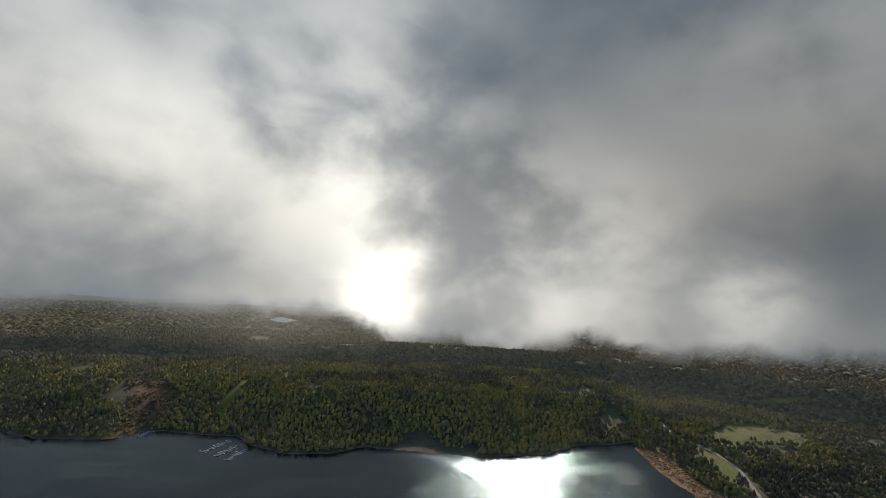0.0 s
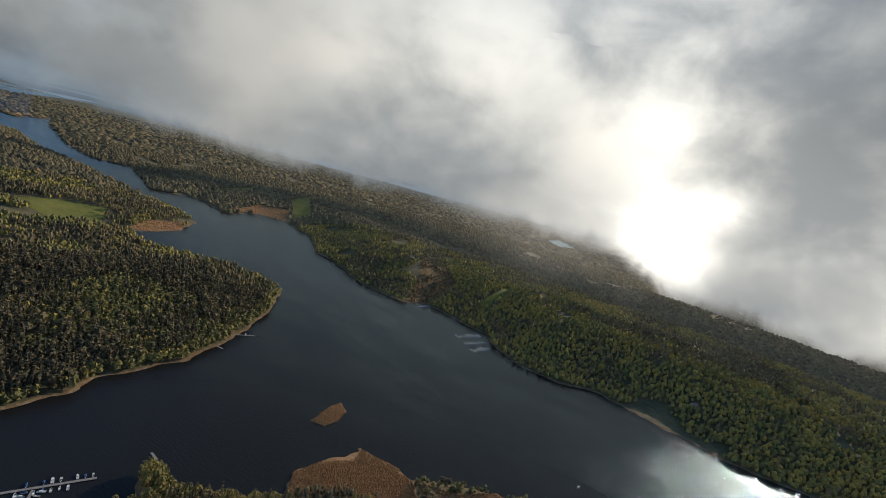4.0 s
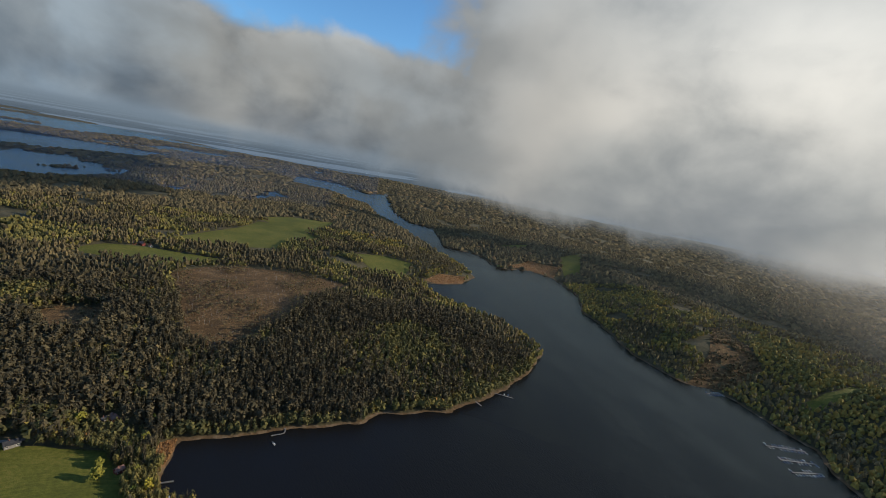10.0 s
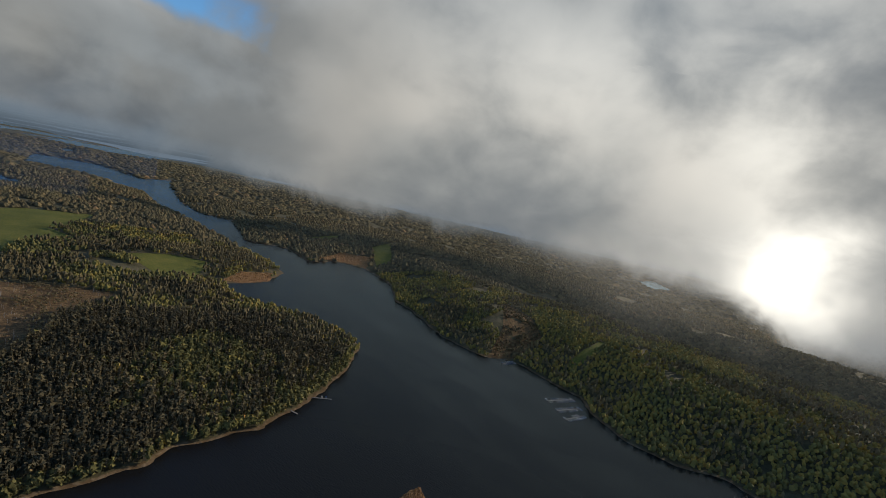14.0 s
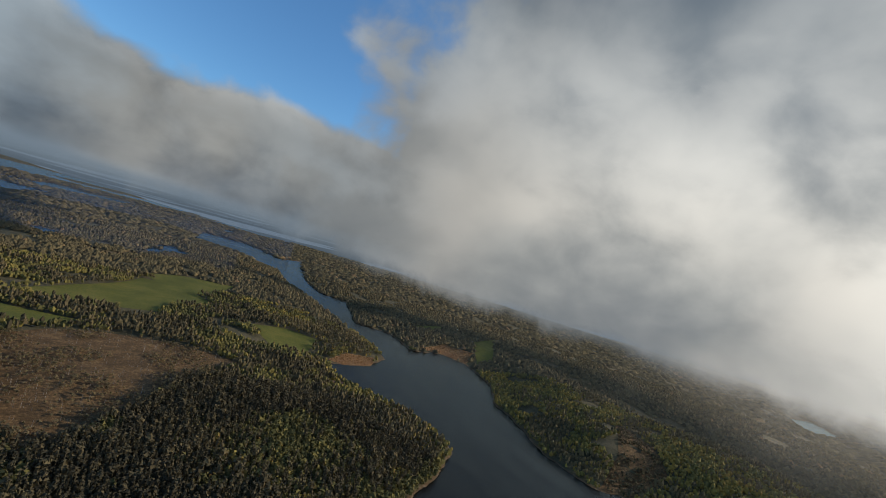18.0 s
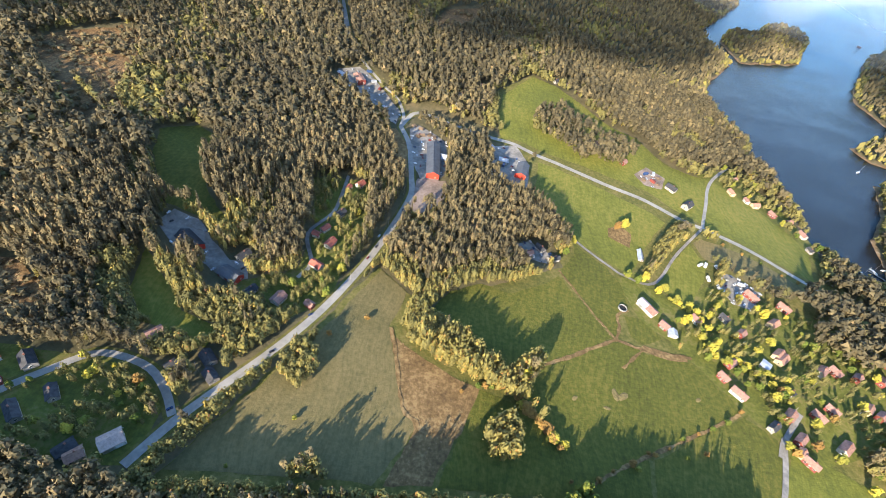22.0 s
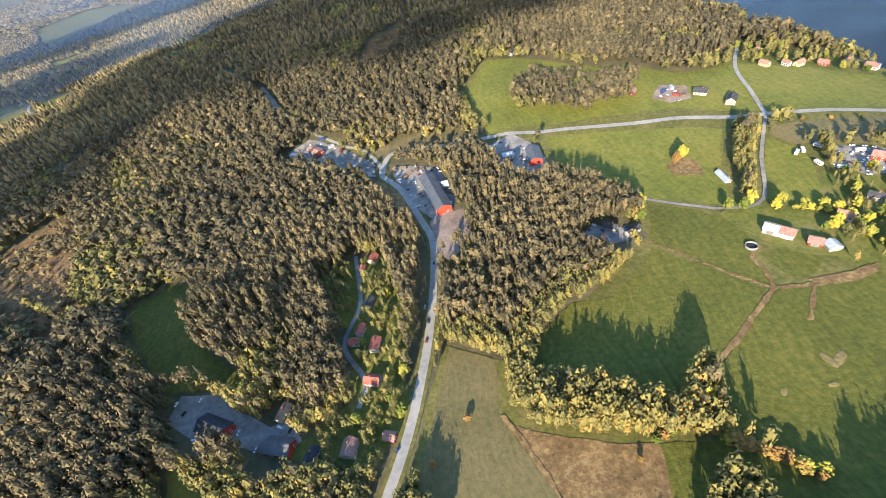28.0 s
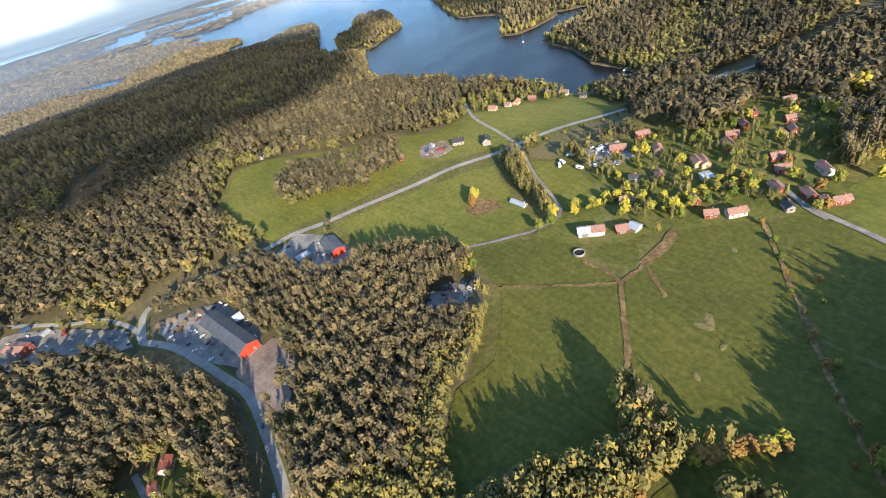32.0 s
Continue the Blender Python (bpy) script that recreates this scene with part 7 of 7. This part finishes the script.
# blue-tinted sheets stand in for the haze of the far distance in the north and west
def haze_look(name, least, most):
    m = bpy.data.materials.new(name)
    m.use_nodes = True
    n = Net(m.node_tree)
    n.nodes.clear()
    pos = n.add("ShaderNodeNewGeometry").outputs["Position"]
    sep = n.add("ShaderNodeSeparateXYZ")
    n.put(sep.inputs[0], pos)
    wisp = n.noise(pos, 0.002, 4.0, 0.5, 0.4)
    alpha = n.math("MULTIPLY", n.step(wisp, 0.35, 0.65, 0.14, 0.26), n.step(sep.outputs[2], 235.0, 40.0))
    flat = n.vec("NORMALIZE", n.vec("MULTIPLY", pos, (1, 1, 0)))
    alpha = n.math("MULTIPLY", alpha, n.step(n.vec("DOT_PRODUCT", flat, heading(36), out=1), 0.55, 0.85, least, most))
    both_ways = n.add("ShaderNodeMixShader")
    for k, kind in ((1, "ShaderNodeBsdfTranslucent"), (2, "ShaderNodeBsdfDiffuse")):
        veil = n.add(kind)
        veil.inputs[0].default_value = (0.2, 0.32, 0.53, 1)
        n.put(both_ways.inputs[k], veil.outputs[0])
    mixer = n.add("ShaderNodeMixShader")
    for s, v in zip(mixer.inputs, (alpha, n.add("ShaderNodeBsdfTransparent").outputs[0], both_ways.outputs[0])):
        n.put(s, v)
    n.put(n.add("ShaderNodeOutputMaterial").inputs[0], mixer.outputs[0])
    return m


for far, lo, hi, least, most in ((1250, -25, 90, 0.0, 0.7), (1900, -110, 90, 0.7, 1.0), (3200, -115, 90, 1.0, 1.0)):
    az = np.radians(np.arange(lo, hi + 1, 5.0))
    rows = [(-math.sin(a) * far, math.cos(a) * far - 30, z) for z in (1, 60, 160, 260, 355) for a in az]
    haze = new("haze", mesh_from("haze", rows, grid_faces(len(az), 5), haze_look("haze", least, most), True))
    tagged(haze, "thin blue sheet standing in for haze before the distant hills", "haze", kind="structure")

# low white cloud that drifts over the mouth of the north-eastern bay
m = bpy.data.materials.new("bay cloud")
m.use_nodes = True
n = Net(m.node_tree)
n.nodes.clear()
pos = n.add("ShaderNodeNewGeometry").outputs["Position"]
sep = n.add("ShaderNodeSeparateXYZ")
n.put(sep.inputs[0], pos)
wisp = n.noise(pos, 0.0034, 7.0, 0.6, 0.5)
lift = n.math("ADD", sep.outputs[2], n.math("MULTIPLY", n.math("SUBTRACT", wisp, 0.5), 320.0))
alpha = n.math("MULTIPLY", n.step(lift, 0.0, 170.0, 0.08, 0.5), n.step(lift, 330.0, 200.0))
flat = n.vec("NORMALIZE", n.vec("MULTIPLY", pos, (1, 1, 0)))
alpha = n.math("MULTIPLY", alpha, n.step(n.vec("DOT_PRODUCT", flat, heading(-38), out=1), 0.93, 0.99))
veil = n.add("ShaderNodeBsdfTranslucent")
glow = n.add("ShaderNodeBsdfDiffuse")
both_ways, mixer = n.add("ShaderNodeMixShader"), n.add("ShaderNodeMixShader")
for k, kind in ((1, veil), (2, glow)):
    kind.inputs[0].default_value = (0.8, 0.83, 0.87, 1)
    n.put(both_ways.inputs[k], kind.outputs[0])
for k, v in enumerate((alpha, n.add("ShaderNodeBsdfTransparent").outputs[0], both_ways.outputs[0])):
    n.put(mixer.inputs[k], v)
n.put(n.add("ShaderNodeOutputMaterial").inputs[0], mixer.outputs[0])
az = np.radians(np.arange(-78, -13, 4.0))
rows = [(-math.sin(a) * 1350, math.cos(a) * 1350 - 30, z) for z in (4, 90, 180, 270, 350) for a in az]
low_cloud = new("low_cloud", mesh_from("low_cloud", rows, grid_faces(len(az), 5), m, True))
tagged(low_cloud, "low white cloud drifting over the bay mouth", "cloud", kind="structure")
